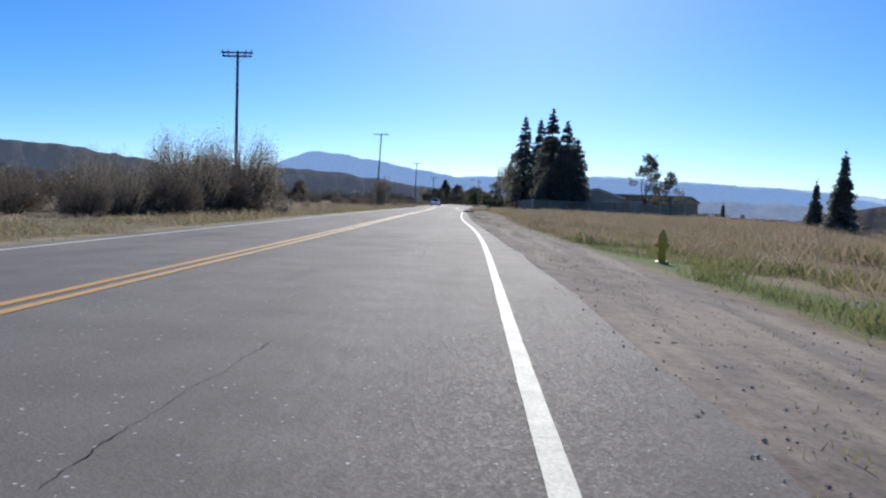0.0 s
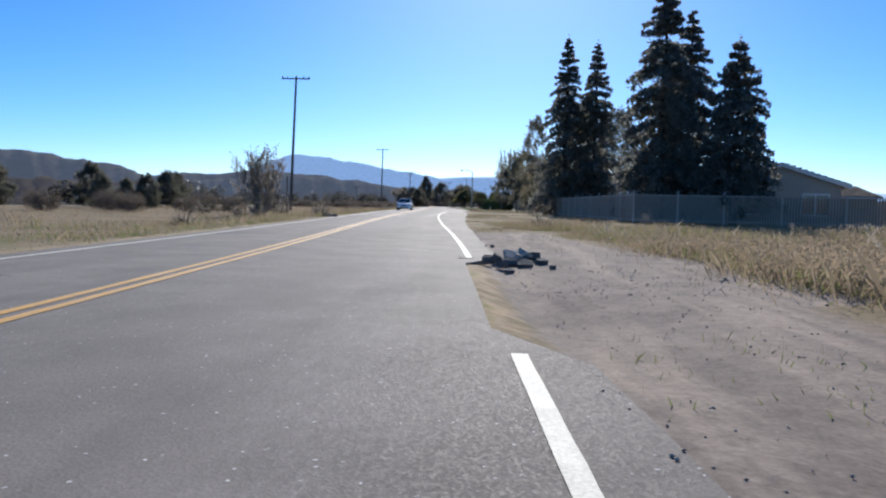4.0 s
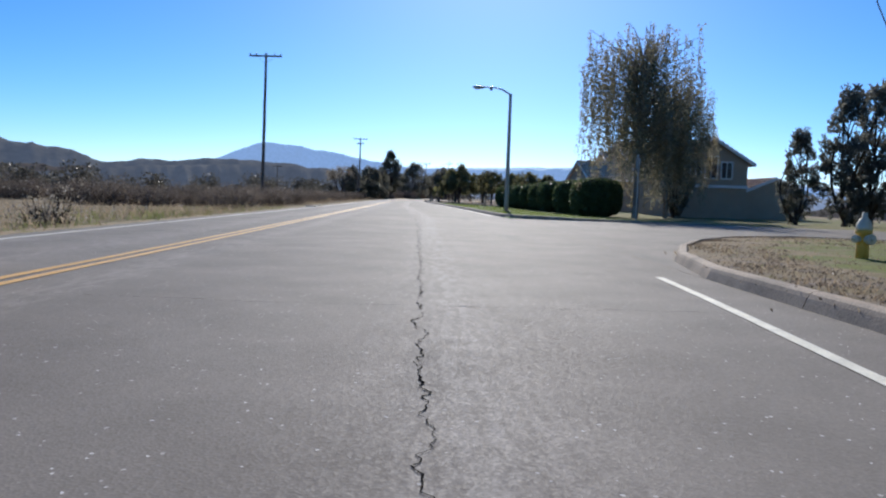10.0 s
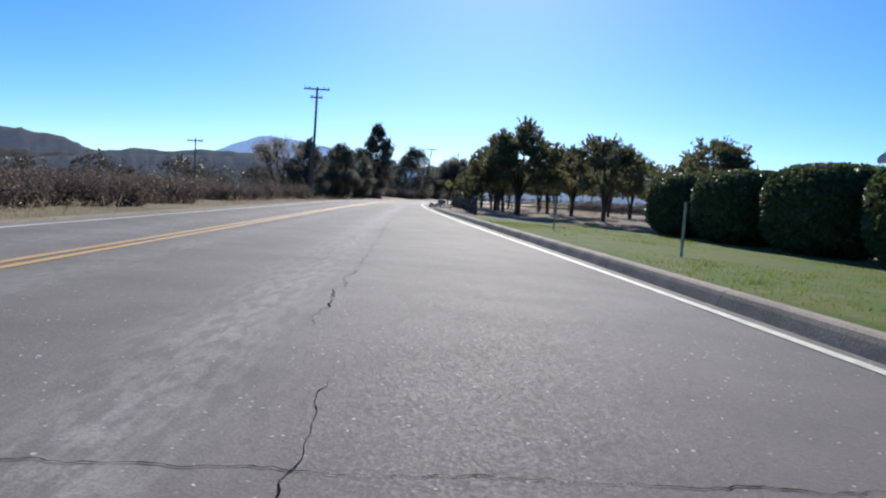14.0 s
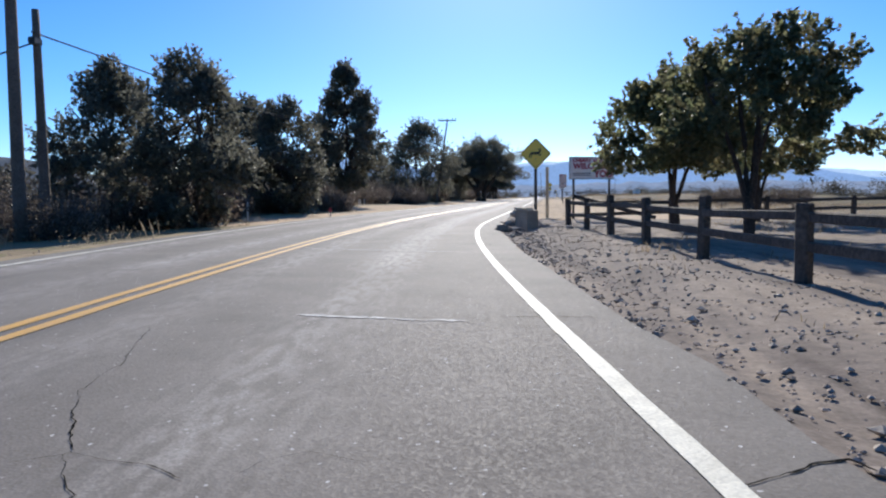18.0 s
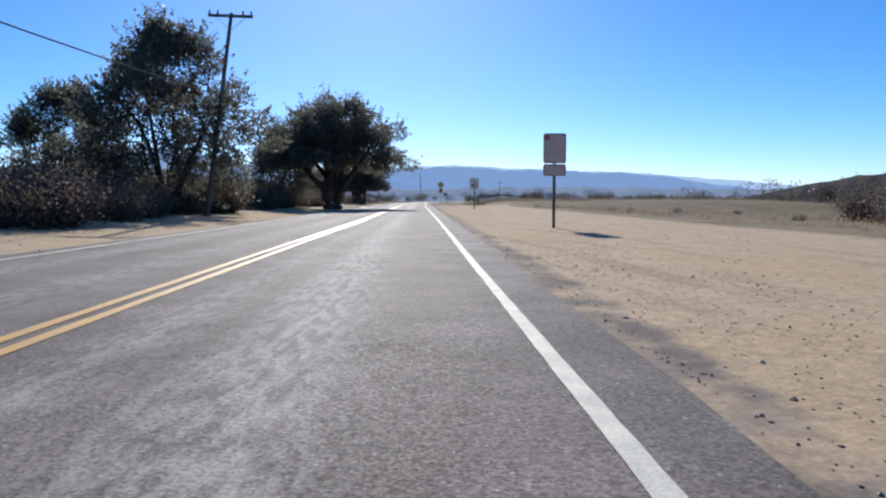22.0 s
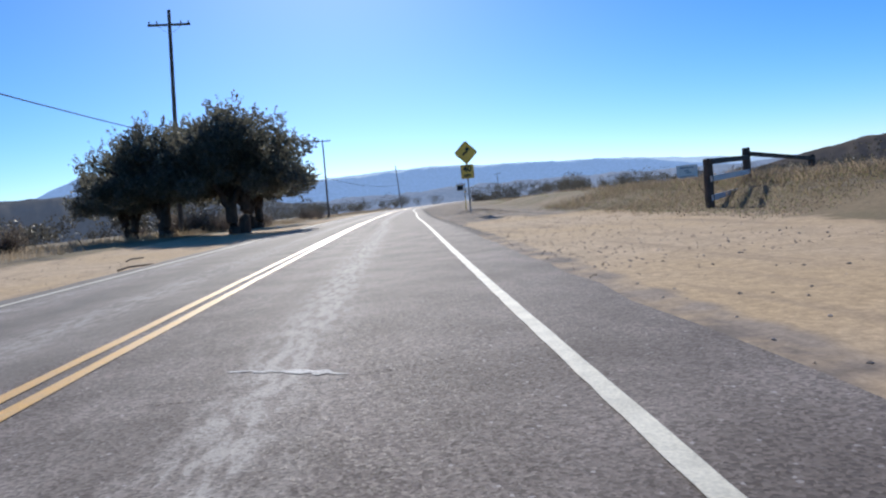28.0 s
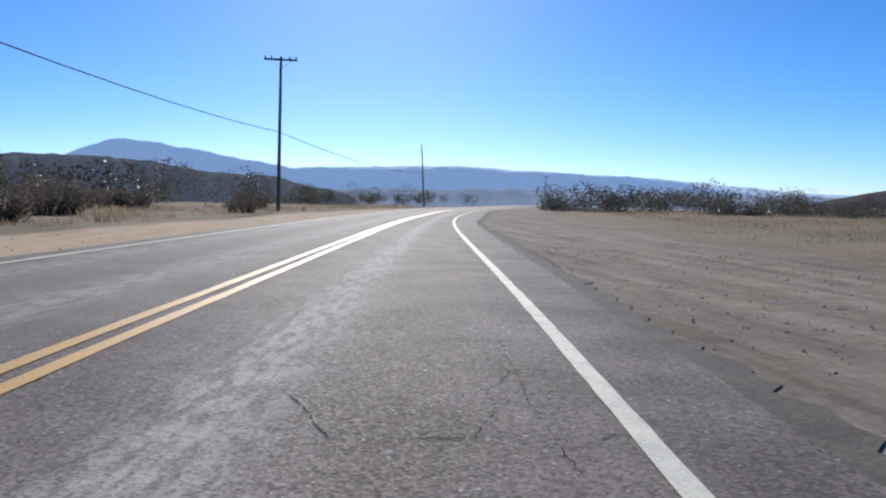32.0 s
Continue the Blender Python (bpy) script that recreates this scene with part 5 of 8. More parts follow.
# ---- houses ----
def gable_house(name, label, at, length, width, eave, ridge_z, wall_mat, roof_mat, turn=0.0, over=0.45, windows=(), base=0.0, rows=True, chimney=None, door=None):
    """A house whose ridge runs along its own x; gable ends at x=0 and x=length, y across."""
    owner = thing(name, (at[0], at[1], base), label, "house", turn=turn)
    w = width / 2
    ring = [(-w, 0), (w, 0), (w, eave), (0, ridge_z - 0.12), (-w, eave)]
    verts, faces = [], []
    for x in (0.0, length):
        verts += [(x, y, z - 0.3 if z == 0 else z) for y, z in ring]
    faces.append((4, 3, 2, 1, 0))
    faces.append((5, 6, 7, 8, 9))
    for k in range(5):
        faces.append((k, (k + 1) % 5, 5 + (k + 1) % 5, 5 + k))
    part("wall", mesh_from("wall", verts, faces), wall_mat, owner)
    side_over = 0.2
    slope = math.hypot(w + over, (ridge_z - eave) * (w + over) / w)
    fall = (ridge_z - eave) / w
    for s in (-1, 1):
        n = max(2, int(slope / 0.36))
        waves = max(4, int((length + 2 * side_over) / 0.3)) if rows else 1
        cols = 4 * waves + 1 if rows else 2
        pts, fc = [], []
        for i in range(n):
            for f, lift, lap in ((i / n, 0.0, 0.0), ((i + 1) / n, 0.115, 0.07)):
                y = s * ((w + over) * f + lap)
                z = ridge_z - fall * abs(y) + lift + 0.05
                for c in range(cols):
                    u = c / (cols - 1)
                    swell = 0.035 * math.sin(2 * math.pi * waves * u) if rows else 0.0
                    pts.append((-side_over + (length + 2 * side_over) * u, y, z + swell))
        for i in range(2 * n - 1):
            for c in range(cols - 1):
                a = i * cols + c
                fc.append((a, a + 1, a + cols + 1, a + cols))
        o = len(pts)
        y = s * (w + over)
        pts += [(-side_over, 0, ridge_z - 0.08), (length + side_over, 0, ridge_z - 0.08), (-side_over, y, ridge_z - fall * abs(y) - 0.08), (length + side_over, y, ridge_z - fall * abs(y) - 0.08)]
        low_l, low_r = (2 * n - 1) * cols, 2 * n * cols - 1
        fc += [(o, o + 1, o + 3, o + 2), (0, o, o + 2, low_l), (cols - 1, o + 1, o + 3, low_r), (low_l, low_r, o + 3, o + 2)]
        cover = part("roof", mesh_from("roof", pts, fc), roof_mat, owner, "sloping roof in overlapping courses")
        # the riser under each course is coloured dark, as painted shade
        cover.data.materials.append(M_LAPSHADE)
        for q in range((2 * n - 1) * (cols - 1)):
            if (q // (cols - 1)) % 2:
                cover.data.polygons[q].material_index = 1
        for x in (-side_over - 0.03, length + side_over):
            part("bargeboard", beam((x, 0, ridge_z - 0.03), (x, y, ridge_z - fall * abs(y) - 0.03), 0.06, 0.2), M_TRIM, owner)
        part("gutter", beam((-side_over, y + s * 0.04, ridge_z - fall * abs(y) - 0.02), (length + side_over, y + s * 0.04, ridge_z - fall * abs(y) - 0.02), 0.10, 0.10), M_TRIM, owner)
    part("ridge_cap", beam((-side_over, 0, ridge_z + 0.07), (length + side_over, 0, ridge_z + 0.07), 0.22, 0.08, 0.02), roof_mat, owner)
    for side, u, z, ww, hh in windows:
        win = thing("window", (0, 0, 0), "", "")
        for key in ("label", "category"):
            if key in win:
                del win[key]
        win.parent = owner
        if side == "front":
            win.matrix_local = pose(u, -w - 0.02, z)
        elif side == "back":
            win.matrix_local = pose(u, w + 0.02, z, 0, 0, 180)
        else:
            win.matrix_local = pose(-0.02, u, z, 0, 0, -90)
        bm = bmesh.new()
        for a, b, c, d in ((-ww / 2 - 0.08, ww / 2 + 0.08, hh / 2, hh / 2 + 0.09), (-ww / 2 - 0.08, ww / 2 + 0.08, -hh / 2 - 0.09, -hh / 2), (-ww / 2 - 0.08, -ww / 2, -hh / 2, hh / 2), (ww / 2, ww / 2 + 0.08, -hh / 2, hh / 2), (-0.025, 0.025, -hh / 2, hh / 2)):
            box(a, b, -0.05, 0.03, c, d, bm=bm)
        part("window_frame", bm, M_TRIM, win)
        for s in (-1, 1):
            part("pane", box(min(s * 0.03, s * ww / 2), max(s * 0.03, s * ww / 2), -0.02, -0.005, -hh / 2, hh / 2), M_GLASS, win)
    if chimney:
        cx, cy = chimney
        part("chimney", box(cx - 0.3, cx + 0.3, cy - 0.3, cy + 0.3, eave, ridge_z + 0.7, 0.02), M_PALEROCK, owner, "pale square chimney")
    if door:
        part("garage_door", box(door[0], door[1], -w - 0.06, -w - 0.02, 0.0, 2.0, 0.01), M_TRIM, owner, "pale panelled garage door")
    return owner


gable_house("house", "low tan stucco house behind conifers", (33.6, 42.0), 13, 6.8, 2.5, 3.55, M_STUCCO, M_ROOFDARK, turn=90, windows=(("end", -2.0, 1.3, 1.4, 1.1), ("end", 2.0, 1.3, 1.4, 1.1)), base=-0.1, chimney=(5.0, 1.4))
gable_house("house", "low brown-roofed house beyond the field with a pale chimney", (58.0, 73.0), 14, 9.0, 2.4, 4.1, M_STUCCO, M_ROOFTILE, turn=4, base=-4.2, chimney=(6.0, -0.6))
gable_house("house", "low brown-roofed house beyond the field with a pale chimney", (74.0, 82.0), 14, 9.0, 2.4, 4.1, M_STUCCO, M_ROOFTILE, turn=-8, base=-4.5, chimney=(4.5, 0.4))
gable_house("house", "low stucco house with a dark roof behind the fence", (40.0, 77.0), 16, 9.0, 2.4, 3.5, M_GREYWALL, M_ROOFDARK, turn=0, windows=(("end", 0.0, 1.4, 1.5, 1.1), ("front", 5.0, 1.4, 1.6, 1.1)))
house_b = gable_house("house", "two-storey grey house with white-trimmed gable", (30.6, 134.6), 9, 5.2, 4.0, 5.6, M_GREYWALL, M_ROOFTILE, turn=90, windows=(("end", -1.1, 3.3, 0.7, 1.1), ("end", 0.0, 3.5, 0.8, 1.5), ("end", 1.1, 3.3, 0.7, 1.1)), base=0.0)
part("belt_course", box(-0.12, 0.0, -2.65, 2.65, 2.05, 2.25), M_TRIM, house_b)
gable_house("house", "grey side wing with a sloping roof", (36.0, 136.4), 6, 4.6, 1.9, 2.9, M_GREYWALL, M_ROOFTILE, turn=90, rows=True)
gable_house("house", "front wing of a tile-roofed house above the hedge", (25.0, 156.2), 7, 5.4, 3.2, 4.85, M_GREYWALL, M_ROOFTILE, turn=12, windows=(("end", 0.0, 2.6, 1.0, 0.9),))
gable_house("house", "tall tile-roofed main house behind the hedge", (29.8, 160.6), 10.5, 8.4, 4.4, 7.3, M_GREYWALL, M_ROOFTILE, turn=12, windows=(("end", -1.5, 3.6, 1.0, 1.2), ("front", 4.0, 3.4, 1.4, 1.1)))
gable_house("house", "back wing of the tile-roofed house", (28.4, 161.2), 8, 5.0, 4.4, 6.25, M_GREYWALL, M_ROOFTILE, turn=12)


# ---- oncoming car ----
def car(x, y, turn):
    owner = thing("car", (x, y, 0.0), "white four-door saloon car facing along the opposite lane", "car", turn=turn)
    sec = [(-2.25, 0.42, 0.62, 0.74), (-2.15, 0.22, 0.78, 0.84), (-1.6, 0.20, 0.88, 0.87), (-0.9, 0.19, 0.92, 0.88), (0.0, 0.19, 0.93, 0.88), (1.0, 0.19, 0.93, 0.88), (1.7, 0.20, 0.95, 0.86), (2.2, 0.24, 0.92, 0.80), (2.32, 0.42, 0.80, 0.70)]
    verts, faces = [], []
    for yy, z0, z1, w in sec:
        verts += [(-w * 0.92, yy, z0), (-w, yy, z0 + 0.12), (-w, yy, (z0 + z1) / 2 + 0.08), (-w * 0.94, yy, z1 - 0.03), (-w * 0.80, yy, z1), (w * 0.80, yy, z1), (w * 0.94, yy, z1 - 0.03), (w, yy, (z0 + z1) / 2 + 0.08), (w, yy, z0 + 0.12), (w * 0.92, yy, z0)]
    for i in range(len(sec) - 1):
        for k in range(10):
            a, b = i * 10 + k, i * 10 + (k + 1) % 10
            faces.append((a, b, b + 10, a + 10))
    faces += [tuple(range(9, -1, -1)), tuple((len(sec) - 1) * 10 + k for k in range(10))]
    part("body", mesh_from("body", verts, faces), M_CARPAINT, owner, smooth=True)
    cab = [(-1.15, 0.90, 0.77), (-0.40, 1.41, 0.62), (0.95, 1.43, 0.62), (1.70, 0.94, 0.75)]
    verts = [(s * w, yy, z) for yy, z, w in cab for s in (-1, 1)]
    verts += [(s * 0.76, yy, 0.88) for yy in (-1.05, 1.65) for s in (-1, 1)]
    part("roof", mesh_from("roof", verts[2:6] + [(v[0], v[1], v[2] + 0.03) for v in verts[2:6]], [(0, 1, 3, 2), (4, 6, 7, 5), (0, 4, 5, 1), (2, 3, 7, 6), (0, 2, 6, 4), (1, 5, 7, 3)]), M_CARPAINT, owner)
    part("windscreen", mesh_from("windscreen", verts[0:4], [(0, 1, 3, 2)]), M_GLASS, owner, "dark raked windscreen")
    part("rear_window", mesh_from("rear_window", verts[4:8], [(0, 1, 3, 2)]), M_GLASS, owner)
    for s in (-1, 1):
        side = [(s * 0.78, -1.1, 0.90), (s * 0.63, -0.38, 1.40), (s * 0.63, 0.93, 1.42), (s * 0.76, 1.65, 0.94)]
        part("side_window", mesh_from("side_window", side, [(0, 1, 2, 3)]), M_GLASS, owner)
        for a, b in ((0, 1), (2, 3)):
            part("pillar", beam(side[a], side[b], 0.06, 0.05), M_CARPAINT, owner)
        part("pillar", beam((s * 0.77, 0.3, 0.92), (s * 0.64, 0.3, 1.41), 0.06, 0.05), M_CARPAINT, owner)
        part("headlight", box(s * 0.62 - 0.16, s * 0.62 + 0.16, -2.22, -2.12, 0.60, 0.72, 0.02), M_GLASS, owner, "clear headlight")
        part("mirror", box(s * 0.95 - 0.09, s * 0.95 + 0.09, -0.78, -0.68, 0.90, 1.02, 0.02), M_CARPAINT, owner)
        for yy in (-1.42, 1.38):
            wheel = part("wheel", revolve([(0.20, -0.02), (0.30, 0.0), (0.31, 0.04), (0.31, 0.16), (0.30, 0.20), (0.20, 0.21)], 20), M_RUBBER, owner, "black tyre")
            wheel.matrix_local = pose(s * 0.72 if s > 0 else -0.72, yy, 0.31, 0, 90 * s, 0)
            rim = part("rim", revolve([(0.19, 0.18), (0.20, 0.215), (0.05, 0.20)], 14), M_CHROME, wheel)
    part("grille", box(-0.42, 0.42, -2.27, -2.2, 0.52, 0.64, 0.01), M_SIGNBACK, owner)
    part("bumper", box(-0.80, 0.80, -2.33, -2.15, 0.34, 0.52, 0.04), M_CARPAINT, owner)
    part("lower_intake", box(-0.62, 0.62, -2.31, -2.15, 0.20, 0.34, 0.015), M_SIGNBACK, owner, "dark lower air intake")
    part("number_plate", box(-0.16, 0.16, -2.345, -2.33, 0.36, 0.46), M_SIGNWHITE, owner)


car(7.2, 88.6, 2.5)

# ---- plants ----
def leaves_mesh(name, centres, sizes, rng, leaf, aspect=1.7, hang=0.0):
    """Small folded leaves, each a pair of triangles, at points scattered round clump centres."""
    n = len(centres)
    c = np.asarray(centres, float)
    a = rng.normal(size=(n, 3))
    a[:, 2] -= hang * 2.0
    a /= np.linalg.norm(a, axis=1)[:, None]
    b = np.cross(a, rng.normal(size=(n, 3)))
    b /= np.linalg.norm(b, axis=1)[:, None] + 1e-9
    s = (leaf * rng.uniform(0.6, 1.4, n) * sizes)[:, None]
    nrm = np.cross(a, b)
    v = np.empty((n, 4, 3))
    v[:, 0] = c - a * s * aspect * 0.5
    v[:, 1] = c - b * s * 0.5 + nrm * s * 0.12
    v[:, 2] = c + a * s * aspect * 0.5
    v[:, 3] = c + b * s * 0.5 + nrm * s * 0.12
    me = bpy.data.meshes.new(name)
    me.vertices.add(4 * n)
    me.vertices.foreach_set("co", v.ravel())
    me.loops.add(4 * n)
    me.loops.foreach_set("vertex_index", np.arange(4 * n, dtype=np.int32))
    me.polygons.add(n)
    me.polygons.foreach_set("loop_start", np.arange(0, 4 * n, 4, dtype=np.int32))
    me.update(calc_edges=True)
    return me


def clumps(centres, radii, per, rng, shell=0.45, flat=0.75):
    out = []
    for c, r in zip(centres, radii):
        k = max(3, int(per * (r / np.mean(radii)) ** 2))
        d = rng.normal(size=(k, 3))
        d /= np.linalg.norm(d, axis=1)[:, None]
        rr = r * (shell + (1 - shell) * rng.random(k)) ** 0.6
        p = d * rr[:, None]
        p[:, 2] *= flat
        out.append(p + np.asarray(c))
    return np.concatenate(out)


def limb_path(a, b, bend, rng, n=6):
    a, b = np.asarray(a, float), np.asarray(b, float)
    side = rng.normal(size=3) * bend * np.linalg.norm(b - a)
    return [tuple(a + (b - a) * t + side * math.sin(math.pi * t) * (1 - 0.3 * t) + (0, 0, 0)) for t in np.linspace(0, 1, n)]


def tapered(path, r0, r1):
    n = len(path)
    return path, [r0 + (r1 - r0) * (i / (n - 1)) ** 0.8 for i in range(n)]


def broadleaf(h, r, seed, leaf_mat, bark=None, count=70, per=130, leaf=0.17, trunk=0.32, low=0.28, dome=0.62, twin=1, flat=0.7, clump_r=0.28, sprigs=0):
    """A crown of many clumps on bent limbs; returns (trunk mesh, crown mesh)."""
    rng = np.random.default_rng(seed)
    cs, rs, lines = [], [], []
    fork = h * low
    stems = []
    for k in range(twin):
        off = np.array([rng.uniform(-0.3, 0.3), rng.uniform(-0.3, 0.3), 0]) * (k > 0) * 2.0
        top = np.array([rng.uniform(-0.3, 0.3), rng.uniform(-0.3, 0.3), fork]) + off * 1.6
        stems.append(top)
        lines.append(tapered(limb_path(off + (0, 0, -0.3), top, 0.05, rng), trunk * (1.15 if k == 0 else 0.8), trunk * 0.72))
    limbs = []
    n_limb = 7
    for k in range(n_limb):
        a = 2 * math.pi * (k + rng.uniform(-0.3, 0.3)) / n_limb
        rr = r * rng.uniform(0.35, 0.72)
        tip = np.array([rr * math.cos(a), rr * math.sin(a), h * rng.uniform(0.52, 0.82)])
        base = stems[k % twin]
        lines.append(tapered(limb_path(base - (0, 0, 0.15), tip, 0.10, rng), trunk * 0.5, trunk * 0.14))
        limbs.append((base, tip))
    for i in range(count):
        u = rng.random()
        a = 2 * math.pi * rng.random()
        z = low * 0.9 + (1 - low * 0.9) * rng.random() ** 0.9
        prof = math.sin(math.pi * min(0.98, max(0.06, (z - low * 0.55) / (1.08 - low * 0.55))) ** dome)
        rr = r * prof * (0.45 + 0.55 * u ** 0.5) * (1 + 0.16 * math.sin(3 * a + seed) + 0.12 * math.sin(5 * a + 2.3 * seed))
        c = np.array([rr * math.cos(a), rr * math.sin(a), h * z * (1 - 0.12 * (rr / r) ** 2)])
        cs.append(c)
        rs.append(r * clump_r * rng.uniform(0.6, 1.15))
        if i % 2 == 0:
            b, t = limbs[int(rng.integers(n_limb))]
            s = b + (t - b) * rng.uniform(0.5, 1.0)
            lines.append(tapered(limb_path(s, c, 0.12, rng, 4), trunk * 0.13, 0.012))
    pts = clumps(cs, rs, per, rng, flat=flat)
    if sprigs:
        pts = np.concatenate([pts, sprig_points(cs, rs, sprigs, rng, (0, 0, h * 0.4))])
    trunk_me = tubes("trunk", lines, 7)
    crown = leaves_mesh("crown", pts, np.ones(len(pts)), rng, leaf)
    return trunk_me, crown


def sprig_points(centres, radii, count, rng, heart, leaves=16):
    """Leaves strung along short shoots that stand out from the clumps, away from the crown's heart and upwards."""
    out = []
    for c, r in zip(centres, radii):
        c = np.asarray(c)
        d0 = (c - heart) / (np.linalg.norm(c - heart) + 1e-6)
        for _ in range(count):
            d = d0 + rng.normal(size=3) * 0.55 + (0, 0, 0.3)
            d /= np.linalg.norm(d)
            t = rng.random(leaves)
            out.append(c + d * (r * (0.6 + 0.95 * t))[:, None] + rng.normal(size=(leaves, 3)) * 0.05 * r)
    return np.concatenate(out)


def umbrella(h, r, seed, count=150, per=260, leaf=0.08, trunk=0.6, base=0.42, fork=0.16, shift=(0.0, 0.0), stems=2, limbs=7, clump_r=0.17, sprigs=4, hollow=0.5, lift=0.0):
    """A spreading crown, half an ellipsoid of clumps held on wide bent limbs that show below it; returns (trunk, crown)."""
    rng = np.random.default_rng(seed)
    lines, cs, rs, tips = [], [], [], []
    z0 = h * base
    forks = []
    for k in range(stems):
        a = 2 * math.pi * k / stems + 0.5
        foot = np.array([0.45 * trunk * math.cos(a), 0.45 * trunk * math.sin(a), -0.35]) * (stems > 1) + np.array([0, 0, -0.35]) * (stems == 1)
        top = np.array([trunk * 0.9 * math.cos(a) * (stems > 1), trunk * 0.9 * math.sin(a) * (stems > 1), h * fork * rng.uniform(0.85, 1.25)])
        forks.append(top)
        path = limb_path(foot, top, 0.04, rng, 7)
        lines.append((path, [trunk * f / (1.35 if stems > 1 else 1.0) for f in (1.35, 1.1, 0.98, 0.92, 0.9, 0.88, 0.9)]))
    for k in range(limbs):
        a = 2 * math.pi * (k + rng.uniform(-0.3, 0.3)) / limbs
        q = rng.uniform(0.45, 0.8) if k % 3 else rng.uniform(0.12, 0.3)
        tip = np.array([shift[0] + r * q * math.cos(a), shift[1] + r * q * math.sin(a), z0 + (h - z0) * (0.86 - 0.62 * q)])
        b = forks[k % stems]
        knee = b + (tip - b) * 0.42 + np.array([0, 0, (0.05 + lift) * h * (1 - q)]) + rng.normal(size=3) * 0.05 * r
        path = [tuple((1 - t) ** 2 * (b - (0, 0, 0.12)) + 2 * t * (1 - t) * knee + t * t * tip + rng.normal(size=3) * 0.012 * r * (0 < t < 1)) for t in np.linspace(0, 1, 8)]
        lines.append(tapered(path, trunk * 0.5, trunk * 0.12))
        tips.append([np.array(x) for x in path])
    while len(cs) < count:
        u = rng.normal(size=3)
        u /= np.linalg.norm(u)
        if u[2] < -0.16:
            continue
        q = hollow + (1 - hollow) * rng.random() ** 0.6
        wave = 1 + 0.10 * math.sin(3 * math.atan2(u[1], u[0]) + seed) + 0.08 * math.sin(5 * math.atan2(u[1], u[0]) + 2 * seed)
        c = np.array([shift[0] + r * u[0] * q * wave, shift[1] + r * u[1] * q * wave, z0 + (h - z0) * (u[2] * q if u[2] > 0 else 0.55 * u[2])])
        cs.append(c)
        rs.append(r * clump_r * rng.uniform(0.6, 1.2))
        if len(cs) % 2 == 0:
            path = tips[int(rng.integers(limbs))]
            near = min((x for path2 in tips for x in path2[3:]), key=lambda x: np.linalg.norm(x - c)) if len(cs) % 4 == 0 else path[int(rng.integers(4, 8))]
            if np.linalg.norm(near - c) < 0.75 * r:
                lines.append(tapered(limb_path(near, c, 0.12, rng, 4), trunk * 0.11, 0.01))
    pts = clumps(cs, rs, per, rng, flat=0.72)
    pts = np.concatenate([pts, sprig_points(cs, rs, sprigs, rng, (shift[0], shift[1], z0))])
    return tubes("trunk", lines, 8), leaves_mesh("crown", pts, np.ones(len(pts)), rng, leaf)


def conifer(h, r, seed, per=26, leaf=0.20, droop=0.25, low=0.06, taper=0.9):
    """Tiers of flat sprays on drooping branches of uneven length, with gaps between them."""
    rng = np.random.default_rng(seed)
    lines = [tapered([(0.1 * math.sin(i * 1.3) * (i / 9), 0, -0.3 + (h + 0.2) * i / 9) for i in range(10)], 0.30 * h / 13, 0.03)]
    pts = []
    z = h * low
    while z < h * 0.985:
        f = z / h
        reach = r * (1 - f) ** taper * (0.7 + 0.3 * min(1, f / 0.12))
        start = rng.random() * 6.28
        n = int(5 + 3 * (1 - f))
        for k in range(n):
            a = start + 2 * math.pi * (k + rng.uniform(-0.35, 0.35)) / n
            L = max(0.22, reach * rng.uniform(0.62, 1.0) * (1.18 if rng.random() < 0.18 else 1.0))
            out = np.array([math.cos(a), math.sin(a), 0.0])
            side = np.array([-math.sin(a), math.cos(a), 0.0])
            sag = droop * rng.uniform(0.4, 1.3) - (0.35 if f > 0.75 else 0.0)
            z1 = z + rng.normal() * 0.012 * h

            def along(t):
                return out * (L * t) + np.array([0, 0, z1 + L * (0.22 * t - (sag + 0.22) * t * t)])

            lines.append(tapered([tuple(along(t)) for t in (0, 0.35, 0.7, 1)], 0.035 * (1.3 - f), 0.007))
            m = int(per * (0.3 + 1.5 * L / r))
            t = 0.10 + 0.95 * rng.random(m) ** 0.7
            p = np.array([along(x) for x in t])
            spread_w = L * 0.20 * (1.08 - t) + 0.07
            p += side * (rng.normal(size=m) * spread_w)[:, None]
            p[:, 2] += rng.normal(size=m) * 0.035 * L - np.abs(rng.normal(size=m)) * 0.055 * L * (0.5 + t)
            pts.append(p)
        z += h * 0.026 * rng.uniform(0.7, 1.3) * (1.25 - 0.5 * f)
    pts.append(np.array([[0, 0, h * 0.99]]) + rng.normal(size=(20, 3)) * (0.06, 0.06, 0.25))
    pts = np.concatenate(pts)
    return tubes("trunk", lines, 6), leaves_mesh("crown", pts, np.ones(len(pts)), rng, leaf, aspect=2.4)


